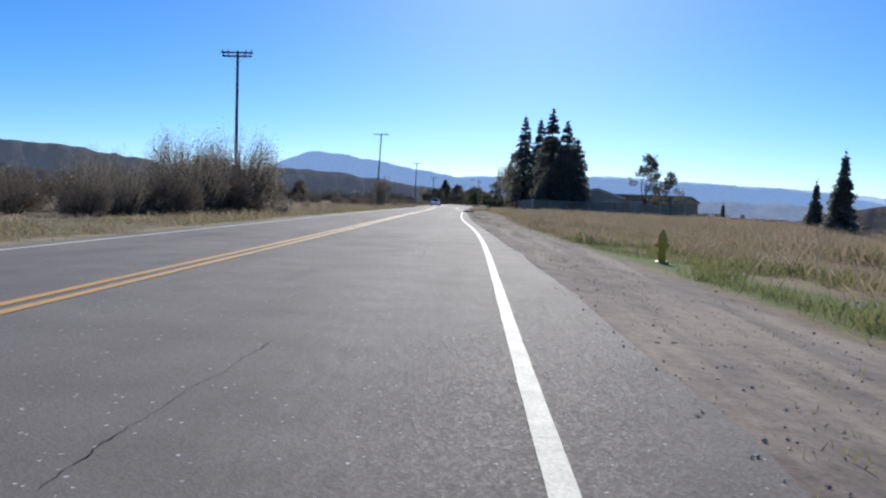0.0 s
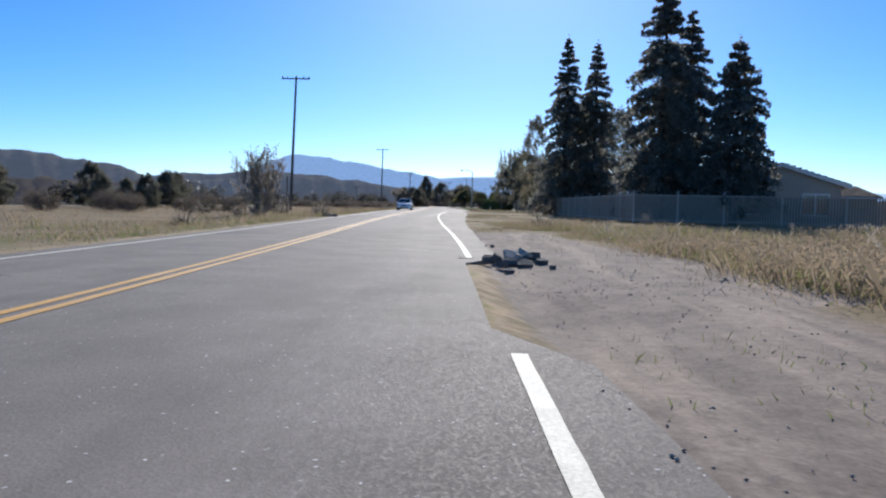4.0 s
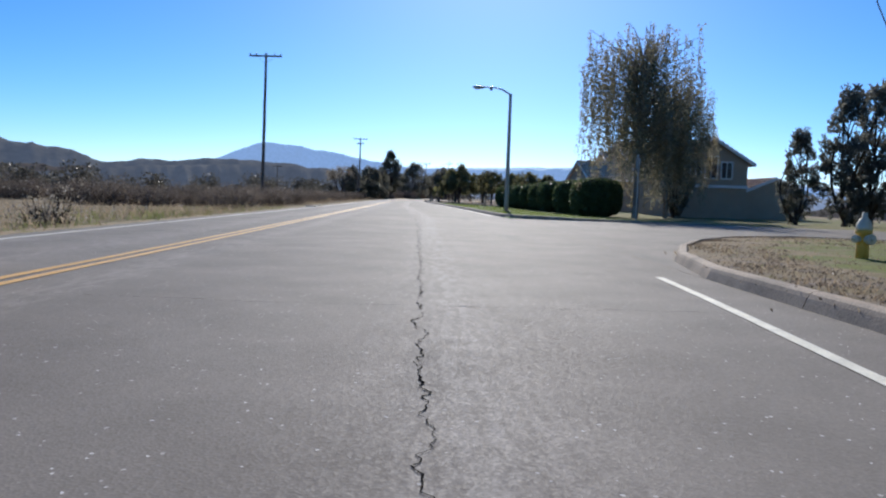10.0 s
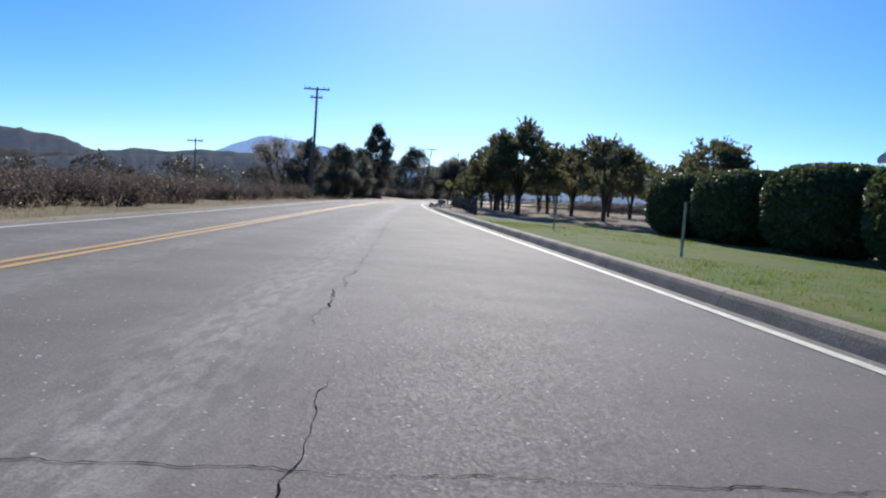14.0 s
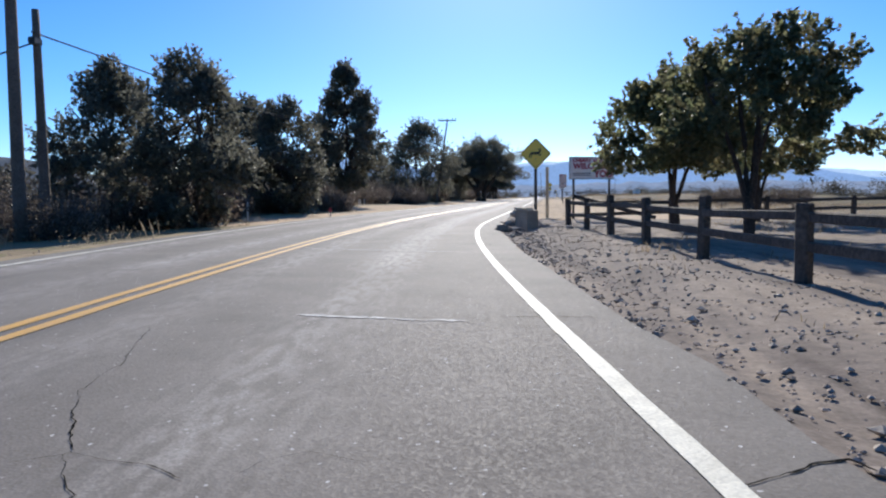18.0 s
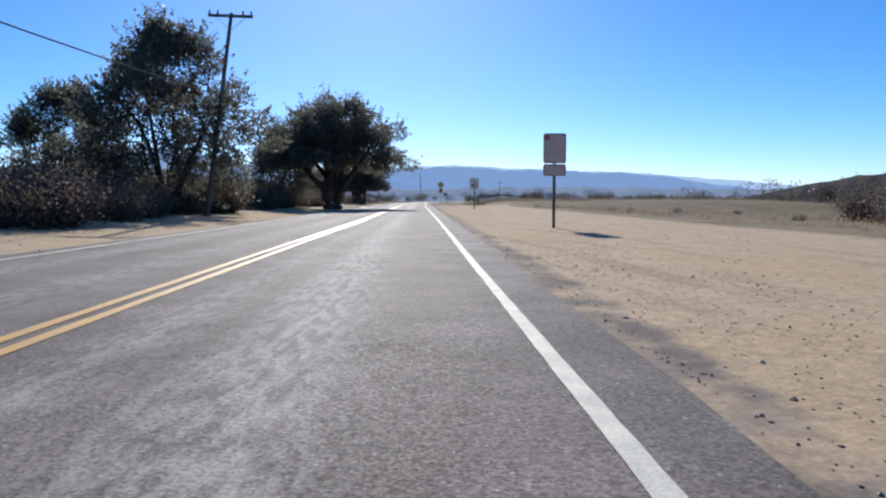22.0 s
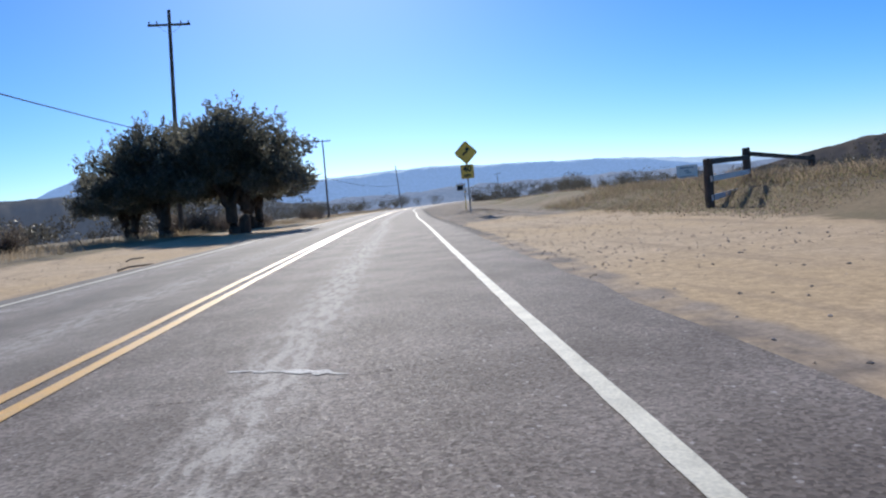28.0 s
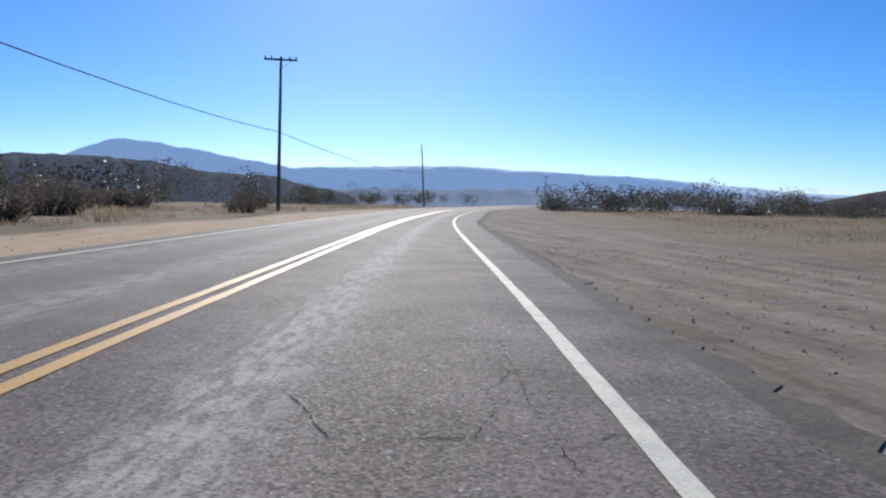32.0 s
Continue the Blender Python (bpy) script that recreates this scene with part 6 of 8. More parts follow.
def weeping(h, r, seed, strands=150, leaf=0.15):
    rng = np.random.default_rng(seed)
    lines = [tapered(limb_path((0, 0, -0.3), (0.3, 0, h * 0.9), 0.03, rng, 8), 0.22, 0.04)]
    pts = []
    for k in range(strands):
        a = rng.random() * 2 * math.pi
        zt = h * rng.uniform(0.42, 0.99)
        L = r * rng.uniform(0.2, 1.0) * (1 - 0.35 * (zt / h - 0.42))
        s = np.array([0.2, 0, zt * 0.78])
        tip = np.array([L * math.cos(a), L * math.sin(a), zt])
        if k % 2 == 0:
            lines.append(tapered(limb_path(s, tip, 0.08, rng, 5), 0.05, 0.012))
        drop = min(zt - 0.6, h * rng.uniform(0.12, 0.42))
        m = int(20 + drop * 26)
        t = rng.random(m)
        p = tip + np.stack([rng.normal(size=m) * 0.09 + 0.12 * np.sin(t * 5 + k), rng.normal(size=m) * 0.09, -t * drop], -1)
        pts.append(p)
        lines.append(tapered([tuple(tip), tuple(tip - (0, 0, drop * 0.5)), tuple(tip - (0, 0, drop))], 0.01, 0.004))
    pts = np.concatenate(pts)
    return tubes("trunk", lines, 5), leaves_mesh("crown", pts, np.ones(len(pts)), rng, leaf, hang=0.8)


def sparse_tree(h, r, seed, per=16, leaf=0.09, stems=3, trunk=0.14, spread=0.45, first=0.36, depth=4):
    """A thin-leaved shrubby tree with all its branches showing."""
    rng = np.random.default_rng(seed)
    lines, twigs, pts = [], [], []

    def grow(a, d, length, rad, depth):
        b = a + d * length
        (lines if depth > 1 else twigs).append(tapered(limb_path(a, b, 0.08, rng, 4 if depth > 1 else 3), rad, rad * 0.55))
        if depth == 0:
            p = b + rng.normal(size=(per, 3)) * r * 0.13
            pts.append(p)
            return
        for _ in range(3 if depth > 1 else 4):
            e = d + rng.normal(size=3) * spread
            e[2] = abs(e[2]) * 0.7 + 0.25
            e /= np.linalg.norm(e)
            grow(b, e, length * rng.uniform(0.6, 0.85), rad * 0.55, depth - 1)

    for k in range(stems):
        a = 2 * math.pi * k / stems + rng.uniform(-0.4, 0.4)
        lean = 0.28 * r / h * 1.8
        d = np.array([lean * math.cos(a), lean * math.sin(a), 1.0])
        grow(np.array([0.1 * math.cos(a), 0.1 * math.sin(a), -0.2]), d / np.linalg.norm(d), h * first, trunk, depth)
    pts = np.concatenate(pts)
    wood = mesh_from("trunk", *joined([tube_data(p, r, 5) for p, r in lines] + [tube_data(p, r, 3) for p, r in twigs]))
    return wood, leaves_mesh("crown", pts, np.ones(len(pts)), rng, leaf)


def fan_tree(h, r, seed, stems=16, per=9, leaf=0.06):
    """Many thin stems rising in a fan from one base, with sparse leaves towards the tips."""
    rng = np.random.default_rng(seed)
    lines, pts = [], []
    for k in range(stems):
        a = 2 * math.pi * (k + rng.random() * 0.6) / stems
        q = rng.uniform(0.25, 1.0)
        base = np.array([0.16 * math.cos(a), 0.16 * math.sin(a), -0.1])
        tip = np.array([r * q * math.cos(a), r * q * math.sin(a), h * (1.02 - 0.30 * q ** 2) * rng.uniform(0.86, 1.04)])
        path = limb_path(base, tip, 0.06, rng, 8)
        lines.append(tapered(path, 0.055, 0.008))
        for j in range(11):
            f = rng.uniform(0.32, 0.97)
            p = np.array(path[min(7, int(f * 7))])
            end = p + np.array([rng.normal() * 0.38, rng.normal() * 0.38, rng.uniform(0.35, 0.95)]) * h / 4.5
            twig = limb_path(p, end, 0.08, rng, 4)
            lines.append(tapered(twig, 0.014, 0.004))
            t = rng.random(per)
            pts.append(p + (end - p) * t[:, None] + rng.normal(size=(per, 3)) * 0.05)
    pts = np.concatenate(pts)
    return tubes("trunk", lines, 4), leaves_mesh("crown", pts, np.ones(len(pts)), rng, leaf)


def thicket(h, r, seed, stems=110, per=46, leaf=0.085):
    """A tangle of many thin leaning stems, leafy along their whole length."""
    rng = np.random.default_rng(seed)
    lines, pts = [], []
    for k in range(stems):
        a, q = rng.random() * 2 * math.pi, rng.random() ** 0.6
        base = np.array([0.55 * r * q * math.cos(a), 0.55 * r * q * math.sin(a), -0.1])
        b = a + rng.normal() * 0.5
        reach = r * (0.35 + 0.65 * q)
        tip = np.array([reach * math.cos(b), reach * math.sin(b), h * (1 - 0.45 * q ** 2) * rng.uniform(0.55, 1.05)])
        path = limb_path(base, tip, 0.07, rng, 5)
        lines.append(tapered(path, 0.03, 0.005))
        t = rng.random(per) ** 0.8
        p = base + (tip - base) * (0.08 + 0.95 * t)[:, None]
        pts.append(p + rng.normal(size=(per, 3)) * (0.10 + 0.10 * t)[:, None])
    pts = np.concatenate(pts)
    return tubes("trunk", lines, 3), leaves_mesh("crown", pts, np.ones(len(pts)), rng, leaf)


def shrub(h, r, seed, count=26, per=90, leaf=0.10):
    rng = np.random.default_rng(seed)
    cs, rs, lines = [], [], []
    for k in range(count):
        a = rng.random() * 2 * math.pi
        rr = r * rng.random() ** 0.5 * 0.8
        z = h * (0.18 + 0.68 * rng.random() * (1 - 0.5 * (rr / r) ** 2))
        cs.append((rr * math.cos(a), rr * math.sin(a), z))
        rs.append(min(r, h) * rng.uniform(0.2, 0.34))
        lines.append(tapered(limb_path((rr * 0.2 * math.cos(a), rr * 0.2 * math.sin(a), -0.1), cs[-1], 0.1, rng, 4), 0.035, 0.008))
    pts = clumps(cs, rs, per, rng, shell=0.35, flat=0.9)
    up = rng.random((count * 10, 3)) * (2 * r * 0.8, 2 * r * 0.8, h * 0.35) + (-r * 0.8, -r * 0.8, h * 0.6)
    pts = np.concatenate([pts, up[(up[:, 0] ** 2 + up[:, 1] ** 2) < (0.7 * r) ** 2]])
    return tubes("trunk", lines, 5), leaves_mesh("crown", pts, np.ones(len(pts)), rng, leaf)


def plant(name, made, at, bark, leaf_mat, label, category="tree", group="", scale=1.0, turn=0.0, trunk_name="trunk", crown_name="crown"):
    x, y = at[0], at[1]
    z = at[2] if len(at) > 2 else ground_height(x, y) - 0.05
    owner = thing(name, (x, y, z), label, category, group, turn)
    owner.scale = (scale, scale, scale)
    part(trunk_name, made[0], bark, owner)
    part(crown_name, made[1], leaf_mat, owner)
    return owner


def again(ob, at, turn=0.0, scale=1.0, label=""):
    z = at[2] if len(at) > 2 else ground_height(at[0], at[1]) - 0.05
    c = copy_thing(ob, pose(at[0], at[1], z, 0, 0, turn) @ Matrix.Diagonal((scale, scale, scale, 1)))
    if label:
        c["label"] = label
    return c


# conifers behind the fence
tall_a = plant("conifer_tree", conifer(16.2, 3.7, 11, per=150, leaf=0.11, droop=0.2, low=0.06, taper=0.72), (24.3, 65.8), M_BARK, M_CONIFER, "tall dark green conifer behind the fence", group="conifers by the houses")
again(tall_a, (26.9, 65.6), 80, 0.97)
tall_b = plant("conifer_tree", conifer(14.2, 3.5, 12, per=165, leaf=0.105, droop=0.3, low=0.10, taper=0.62), (27.2, 43.2), M_BARK, M_CONIFER, "broad dark conifer with drooping branches by the house", group="conifers by the houses")
again(tall_b, (29.6, 46.4), 120, 0.92)
plant("conifer_tree", conifer(9.9, 2.9, 15, per=105, leaf=0.105, droop=0.15, low=0.12, taper=0.6), (30.4, 40.2), M_BARK, M_CONIFER, "open-branched dark conifer beside the house", group="conifers by the houses")
slim = plant("conifer_tree", conifer(6.0, 1.7, 13, per=34, leaf=0.12), (27.6, 67.5), M_BARK, M_CONIFER, "small young conifer behind the fence", group="small conifers")
again(slim, (60.5, 30.0, -2.6), 15, 1.3, "small pointed conifer in the field")
again(slim, (58.0, 31.0, -2.4), 60, 1.15, "small pointed conifer in the field")
again(slim, (40.5, -12.0), 10, 0.78, "small round-topped conifer at the field's edge")
again(slim, (62.5, 79.0, -4.4), 60, 1.1, "dark conifer beside a low roof")
columnar = plant("conifer_tree", broadleaf(7.4, 1.25, 14, M_CONIFER, count=80, per=200, leaf=0.07, trunk=0.2, low=0.05, dome=0.8, clump_r=0.3, sprigs=5), (33.2, 121.8), M_BARK, M_CONIFER, "upright shaggy evergreen near the side street", group="conifers by the houses")
again(columnar, (35.2, 122.8), 130, 1.06)
again(columnar, (31.4, 123.6), 200, 0.72)
again(columnar, (36.8, 121.0), 290, 0.9)
again(columnar, (27.0, 131.0), 40, 0.85, "shaggy evergreen beside the two-storey house")

# leafy trees on the lawns
poplar = plant("poplar_tree", broadleaf(15.6, 4.3, 21, M_OAK, count=170, per=260, leaf=0.09, low=0.10, dome=0.85, clump_r=0.18, sprigs=5), (31.6, 104.0), M_PALEBARK, M_OAK, "large poplar tree with pale stems and dark leaves", turn=20)
again(poplar, (35.5, 100.5), 140, 0.9)
leaner = plant("leaning_poplar", broadleaf(10.6, 1.5, 27, M_OAK, count=80, per=170, leaf=0.085, trunk=0.2, low=0.12, dome=0.7, clump_r=0.36, sprigs=4), (29.8, 103.0), M_PALEBARK, M_OAK, "slender poplar stem leaning out over the lawn")
leaner.matrix_world = pose(29.8, 103.0, 0.0, 0, -38, 0)
lawn_tree = plant("young_tree", broadleaf(4.8, 1.5, 22, M_OAK, count=46, per=120, leaf=0.08, trunk=0.10, low=0.2, dome=0.8, sprigs=4), (19.5, 82.3), M_BARK, M_OAK, "young leafy tree with thin crown on the verge")
plant("slender_poplar", broadleaf(11.2, 1.9, 28, M_OAK, count=90, per=110, leaf=0.08, trunk=0.16, low=0.12, dome=0.7, twin=2, clump_r=0.3, sprigs=8), (23.3, 87.6), M_PALEBARK, M_BIRCH, "slender poplar with pale stems and sparse glinting leaves")
again(lawn_tree, (26.5, 89.0), 30, 1.5, "leafy shrubby tree beside the fence")
birch = plant("weeping_birch", weeping(11.4, 4.0, 31, strands=330, leaf=0.075), (23.2, 126.4), M_PALEBARK, M_BIRCH, "weeping birch with yellowing hanging branches on the lawn", category="tree")
again(birch, (36.0, 116.5), 210, 0.6)
again(birch, (25.6, 128.4), 120, 0.78)
field_tree = plant("field_tree", broadleaf(7.6, 2.3, 23, M_OAK, count=40, per=150, leaf=0.09, trunk=0.14, low=0.22, clump_r=0.26, sprigs=4), (39.4, 37.5), M_BARK, M_OAK, "open-crowned tree standing beside the house")
again(field_tree, (43.0, 40.0), 100, 0.75)
again(field_tree, (46.0, -8.0), 30, 0.5, "round dark tree at the field's edge")
again(field_tree, (41.5, -27.5), 140, 0.62, "leafy tree by the field's edge")
again(field_tree, (45.5, -31.0), 40, 0.85, "leafy tree by the field's edge")

# orchard
plant("orchard_tree", umbrella(4.4, 2.05, 41, count=110, per=200, leaf=0.07, trunk=0.17, base=0.44, fork=0.14, stems=1, limbs=6, clump_r=0.2, sprigs=7, lift=0.4), (12.9, 170.2), M_BARK, M_ORCHARD, "broad orchard tree with a thick trunk and turning leaves", group="orchard trees")
orchard_b = plant("orchard_tree", umbrella(4.1, 1.75, 42, count=78, per=150, leaf=0.065, trunk=0.13, base=0.46, fork=0.15, stems=1, limbs=5, clump_r=0.2, sprigs=8, lift=0.4), (12.4, 180.0), M_BARK, M_ORCHARD, "pruned orchard tree with several stems and turning leaves", group="orchard trees")
orchard_c = plant("orchard_tree", umbrella(3.4, 1.5, 43, count=56, per=120, leaf=0.06, trunk=0.11, base=0.45, fork=0.16, stems=1, limbs=4, clump_r=0.2, sprigs=9, lift=0.5), (12.5, 175.2), M_BARK, M_ORCHARD, "small pruned orchard tree with thin upright shoots", group="orchard trees")
for i, (x, y) in enumerate(((12.9, 184.6), (12.6, 189.4), (12.05, 195.8), (11.4, 198.2), (15.0, 202.4), (16.8, 168.0), (16.4, 174.5), (16.3, 180.4), (16.5, 186.0), (16.6, 192.0), (20.4, 171.0), (20.6, 178.0), (20.8, 185.0), (24.5, 174.0), (25.0, 182.0), (20.8, 164.8))):
    again((orchard_b, orchard_c, orchard_b)[i % 3], (x, y), i * 67, 0.86 + 0.2 * ((i * 37) % 10) / 10)
plant("young_tree", broadleaf(2.5, 0.62, 44, M_ORCHARD, count=34, per=60, leaf=0.06, trunk=0.055, low=0.3, dome=0.8, clump_r=0.3, sprigs=5), (10.5, 168.9), M_BARK, M_ORCHARD, "young leafy tree behind the kerb, its leaves turning")

# trees along the other side
bare = plant("bare_shrub_tree", fan_tree(4.4, 1.7, 51, stems=26, per=34, leaf=0.05), (3.3, 42.8), M_PALEBARK, M_GREYLEAF, "thin-leaved pale shrubby tree by the road")
plant("bare_shrub_tree", sparse_tree(5.0, 1.6, 54, per=22, leaf=0.07, stems=2, trunk=0.15, spread=0.40), (-6.4, 198.3), M_BARK, M_GREYLEAF, "almost bare pale tree beside the utility pole")
big_bush = plant("tall_shrub", thicket(4.9, 2.7, 52, stems=170, per=90, leaf=0.042), (3.2, -11.5), M_BARK, M_GREYLEAF, "tall tangled grey roadside shrub with fine twigs", category="shrub", group="tall roadside shrubs")
for i, (x, y) in enumerate(((0.6, -14.0), (4.8, -16.5), (2.4, -19.0), (-2.4, -17.5), (4.6, -22.5), (0.5, -24.0), (-5.0, -22.0), (4.3, -28.5), (-0.6, -30.5), (-6.5, -28.0), (-9.5, -20.0), (3.0, -34.5), (-3.0, -37.0))):
    again(big_bush, (x, y), i * 53, (0.98, 1.0, 0.9, 0.72, 0.74, 0.62, 0.5, 0.5, 0.36, 0.4, 0.5, 0.26, 0.3)[i])
dark_bush = plant("roadside_shrub", shrub(2.9, 2.3, 53, count=44, per=260, leaf=0.05), (4.3, -13.0), M_BARK, M_CHAPARRAL, "dense dark brown roadside shrub", category="shrub", group="tall roadside shrubs")
for i, (x, y, s) in enumerate(((1.2, -12.2, 1.15), (5.2, -19.0, 0.95), (3.2, -15.5, 1.2), (3.6, -21.0, 0.95), (-1.0, -19.5, 0.85), (5.0, -25.5, 0.75), (2.2, -26.5, 0.7), (-2.5, -24.5, 0.7), (4.6, -31.0, 0.55), (2.0, -31.5, 0.5), (-4.5, -27.0, 0.6), (-1.5, -34.0, 0.5), (3.5, -37.0, 0.42))):
    again(dark_bush, (x, y), i * 71, s)
for i, (x, y, s) in enumerate(((-8.0, 49.0, 0.55), (-5.0, 52.0, 0.5), (-11.0, 52.0, 0.62), (-3.6, 57.0, 0.55), (-7.0, 60.0, 0.6), (-13.0, 47.0, 0.6), (-2.0, 63.0, 0.5))):
    again(dark_bush, (x, y), i * 83, s, "dark rounded shrub standing in dry grass")

dark_a = plant("roadside_tree", broadleaf(5.2, 2.0, 61, M_OAK, count=110, per=230, leaf=0.065, trunk=0.16, low=0.08, dome=0.72, clump_r=0.24, sprigs=7), (-1.9, 204.6), M_BARK, M_OAK, "dense dark roadside tree growing low to the ground", group="trees along the verge")
again(dark_a, (-5.9, 207.6), 60, 1.08)
for i, (x, y, s) in enumerate(((-18.5, 64.0, 0.6), (-14.5, 61.0, 0.5), (-15.5, 67.0, 0.62), (-18.0, 77.0, 0.75), (-21.5, 87.0, 0.8), (-24.0, 72.0, 0.85), (-26.0, 60.0, 0.75))):
    again(dark_a, (x, y), i * 59, s, "dark rounded tree beyond the dry field")
again(dark_a, (-1.9, 217.0), 130, 1.04)
again(dark_a, (-4.4, 219.5), 200, 1.1)
again(dark_a, (-7.5, 223.0), 280, 0.9)
plant("roadside_tree", broadleaf(9.5, 2.2, 63, M_OAK, count=170, per=270, leaf=0.085, trunk=0.34, low=0.16, dome=0.8, clump_r=0.25, sprigs=4), (-1.3, 231.6), M_BARK, M_OAK, "tall dark leafy tree with a thick trunk")
again(dark_a, (-6.4, 238.0), 10, 0.8)
oak_b = plant("oak_tree", broadleaf(8.2, 4.0, 64, M_OAK, count=170, per=260, leaf=0.08, trunk=0.24, low=0.05, dome=0.8, clump_r=0.2, sprigs=5), (2.2, 259.0), M_BARK, M_OAK, "dark broad oak beside a utility pole", group="roadside oaks")
again(oak_b, (-3.4, 262.0), 100, 0.72)
plant("oak_tree", umbrella(8.6, 5.6, 65, count=270, per=340, leaf=0.085, trunk=0.62, base=0.45, fork=0.17, shift=(0.1, 0.0), stems=2, limbs=9, clump_r=0.155, sprigs=3, hollow=0.35), (9.5, 281.6), M_BARK, M_OAK, "great spreading oak casting shade across the road", group="roadside oaks")
again(oak_b, (5.2, 284.5), 30, 0.72)
oak_c = plant("oak_tree", umbrella(6.3, 3.9, 66, count=200, per=290, leaf=0.075, trunk=0.44, base=0.40, fork=0.2, stems=2, limbs=8, clump_r=0.18, sprigs=4, hollow=0.25), (13.6, 326.5), M_BARK, M_OAK, "rounded oak with several trunks by the road", group="roadside oaks")
again(oak_c, (9.6, 328.2), 90, 0.92)
again(oak_c, (13.0, 343.5), 200, 1.08, "rounded oak standing on the verge")
again(oak_c, (6.0, 336.0), 140, 0.8)

# brush
brush = plant("brush_shrub", thicket(1.5, 1.5, 71, stems=90, per=64, leaf=0.045), (-6.0, 120.0), M_BARK, M_CHAPARRAL, "low brown chaparral brush beside the road", category="shrub", group="roadside brush")
tuft = plant("grey_shrub", thicket(0.62, 0.5, 72, stems=40, per=22, leaf=0.035), (18.9, 27.0), M_BARK, M_GREYLEAF, "small grey-green weed clump", category="shrub", group="weed clumps")
rnd = random.Random(8)
for i in range(52):
    y = rnd.uniform(122, 200)
    x = EDGE_L(y) - rnd.uniform(7.5, 26)
    again(brush, (x, y), rnd.uniform(0, 360), rnd.uniform(0.6, 1.1))
for i in range(26):
    y = rnd.uniform(205, 400)
    x = EDGE_L(y) - rnd.uniform(8.5, 22)
    again(brush, (x, y), rnd.uniform(0, 360), rnd.uniform(0.7, 1.3))
for x, y, s in ((29.5, 245.6, 1.1), (32.0, 249.0, 1.2), (35.0, 254.0, 1.35), (37.5, 257.0, 1.5), (41.0, 256.0, 1.4), (44.0, 262.0, 1.5), (25.2, 75.0, 0.9), (22.9, 67.5, 0.9), (23.1, 73.0, 0.7), (17.6, 375.0, 0.7)):
    again(brush, (x, y), rnd.uniform(0, 360), s, "rounded brown-green bush growing wild")
for i in range(30):
    y = rnd.uniform(-40, 100)
    again(tuft, (EDGE_L(y) - rnd.uniform(2.0, 14), y), rnd.uniform(0, 360), rnd.uniform(0.6, 1.5))
for i in range(26):
    y = rnd.uniform(205, 345)
    again(tuft, (PAVE_R(y) + rnd.uniform(8, 26), y), rnd.uniform(0, 360), rnd.uniform(0.4, 0.9))


for x, y, s in ((-1.5, 250.0, 1.5), (0.6, 253.5, 1.3), (-4.0, 254.0, 1.7), (3.4, 262.5, 1.3), (1.0, 266.5, 1.4), (-3.0, 268.0, 1.7), (4.5, 272.0, 1.1), (1.5, 276.0, 1.6), (5.0, 279.0, 1.2), (-5.0, 229.0, 1.1), (-6.6, 217.0, 1.1), (-4.6, 209.0, 1.1), (-7.5, 206.0, 1.3), (-5.0, 243.0, 1.6), (-7.0, 233.0, 1.7), (2.0, 288.0, 1.5), (5.5, 293.0, 1.3), (-8.0, 247.0, 1.9), (-8.5, 260.0, 1.9), (-7.0, 273.0, 1.9)):
    again(brush, (x, y), rnd.uniform(0, 360), s, "dark tangled undergrowth below the trees")


verge_rng = random.Random(31)
for i in range(70):
    y = verge_rng.uniform(120, 200)
    again(brush, (EDGE_L(y) - verge_rng.uniform(3.4, 9.5), y), verge_rng.uniform(0, 360), verge_rng.uniform(0.55, 0.95))
for i in range(46):
    y = verge_rng.uniform(203, 300)
    again(brush, (EDGE_L(y) - verge_rng.uniform(4.6, 9.5) + (1.6 if y < 235 else 0.0), y), verge_rng.uniform(0, 360), verge_rng.uniform(0.8, 1.35), "dark tangled undergrowth below the trees")


# far woods, joined
def far_wood(name, spots, mat, label, leaf=0.55, seed=1, per=64):
    rng = np.random.default_rng(seed)
    pts = []
    for x, y, z, h, r in spots:
        k = 9
        cs = [(x + rng.normal() * r * 0.45, y + rng.normal() * r * 0.45, z + h * rng.uniform(0.25, 0.85)) for _ in range(k)]
        pts.append(clumps(cs, [r * rng.uniform(0.3, 0.5) for _ in range(k)], per, rng, flat=0.9))
    pts = np.concatenate(pts)
    tagged(part(name, leaves_mesh(name, pts, np.ones(len(pts)), rng, leaf, aspect=1.3), mat), label, "woodland", kind="stuff")


spots = []
for i in range(230):
    d = rnd.uniform(28, 150)
    y = rnd.uniform(20, 420)
    x = EDGE_L(y) - d
    h = rnd.uniform(2.2, 5.5) * (0.7 + d / 140)
    spots.append((x, y, ground_height(x, y) - 0.5, h, h * 0.75))
far_wood("far_woods", spots, M_FARWOOD, "dark scrub and oaks across the slope", 0.30, 3)
spots = []
for i in range(120):
    d = rnd.uniform(14, 90)
    y = rnd.uniform(385, 560)
    x = (PAVE_R(min(y, 600)) if i % 2 else EDGE_L(min(y, 600))) + (d if i % 2 else -d)
    h = rnd.uniform(2.0, 4.2)
    spots.append((x, y, ground_height(x, min(y, 600)) - 0.5, h, h * 0.8))
for x, y, h in ((42, 392, 3.0), (45.5, 394, 3.6), (48.5, 393, 3.0), (53, 396, 3.0), (56, 395, 3.8), (60, 397, 2.8), (67, 397, 3.4), (70, 399, 2.8), (74, 396, 3.0), (80, 396, 3.0)):
    spots.append((x, y, -0.6, h, h * 0.7))
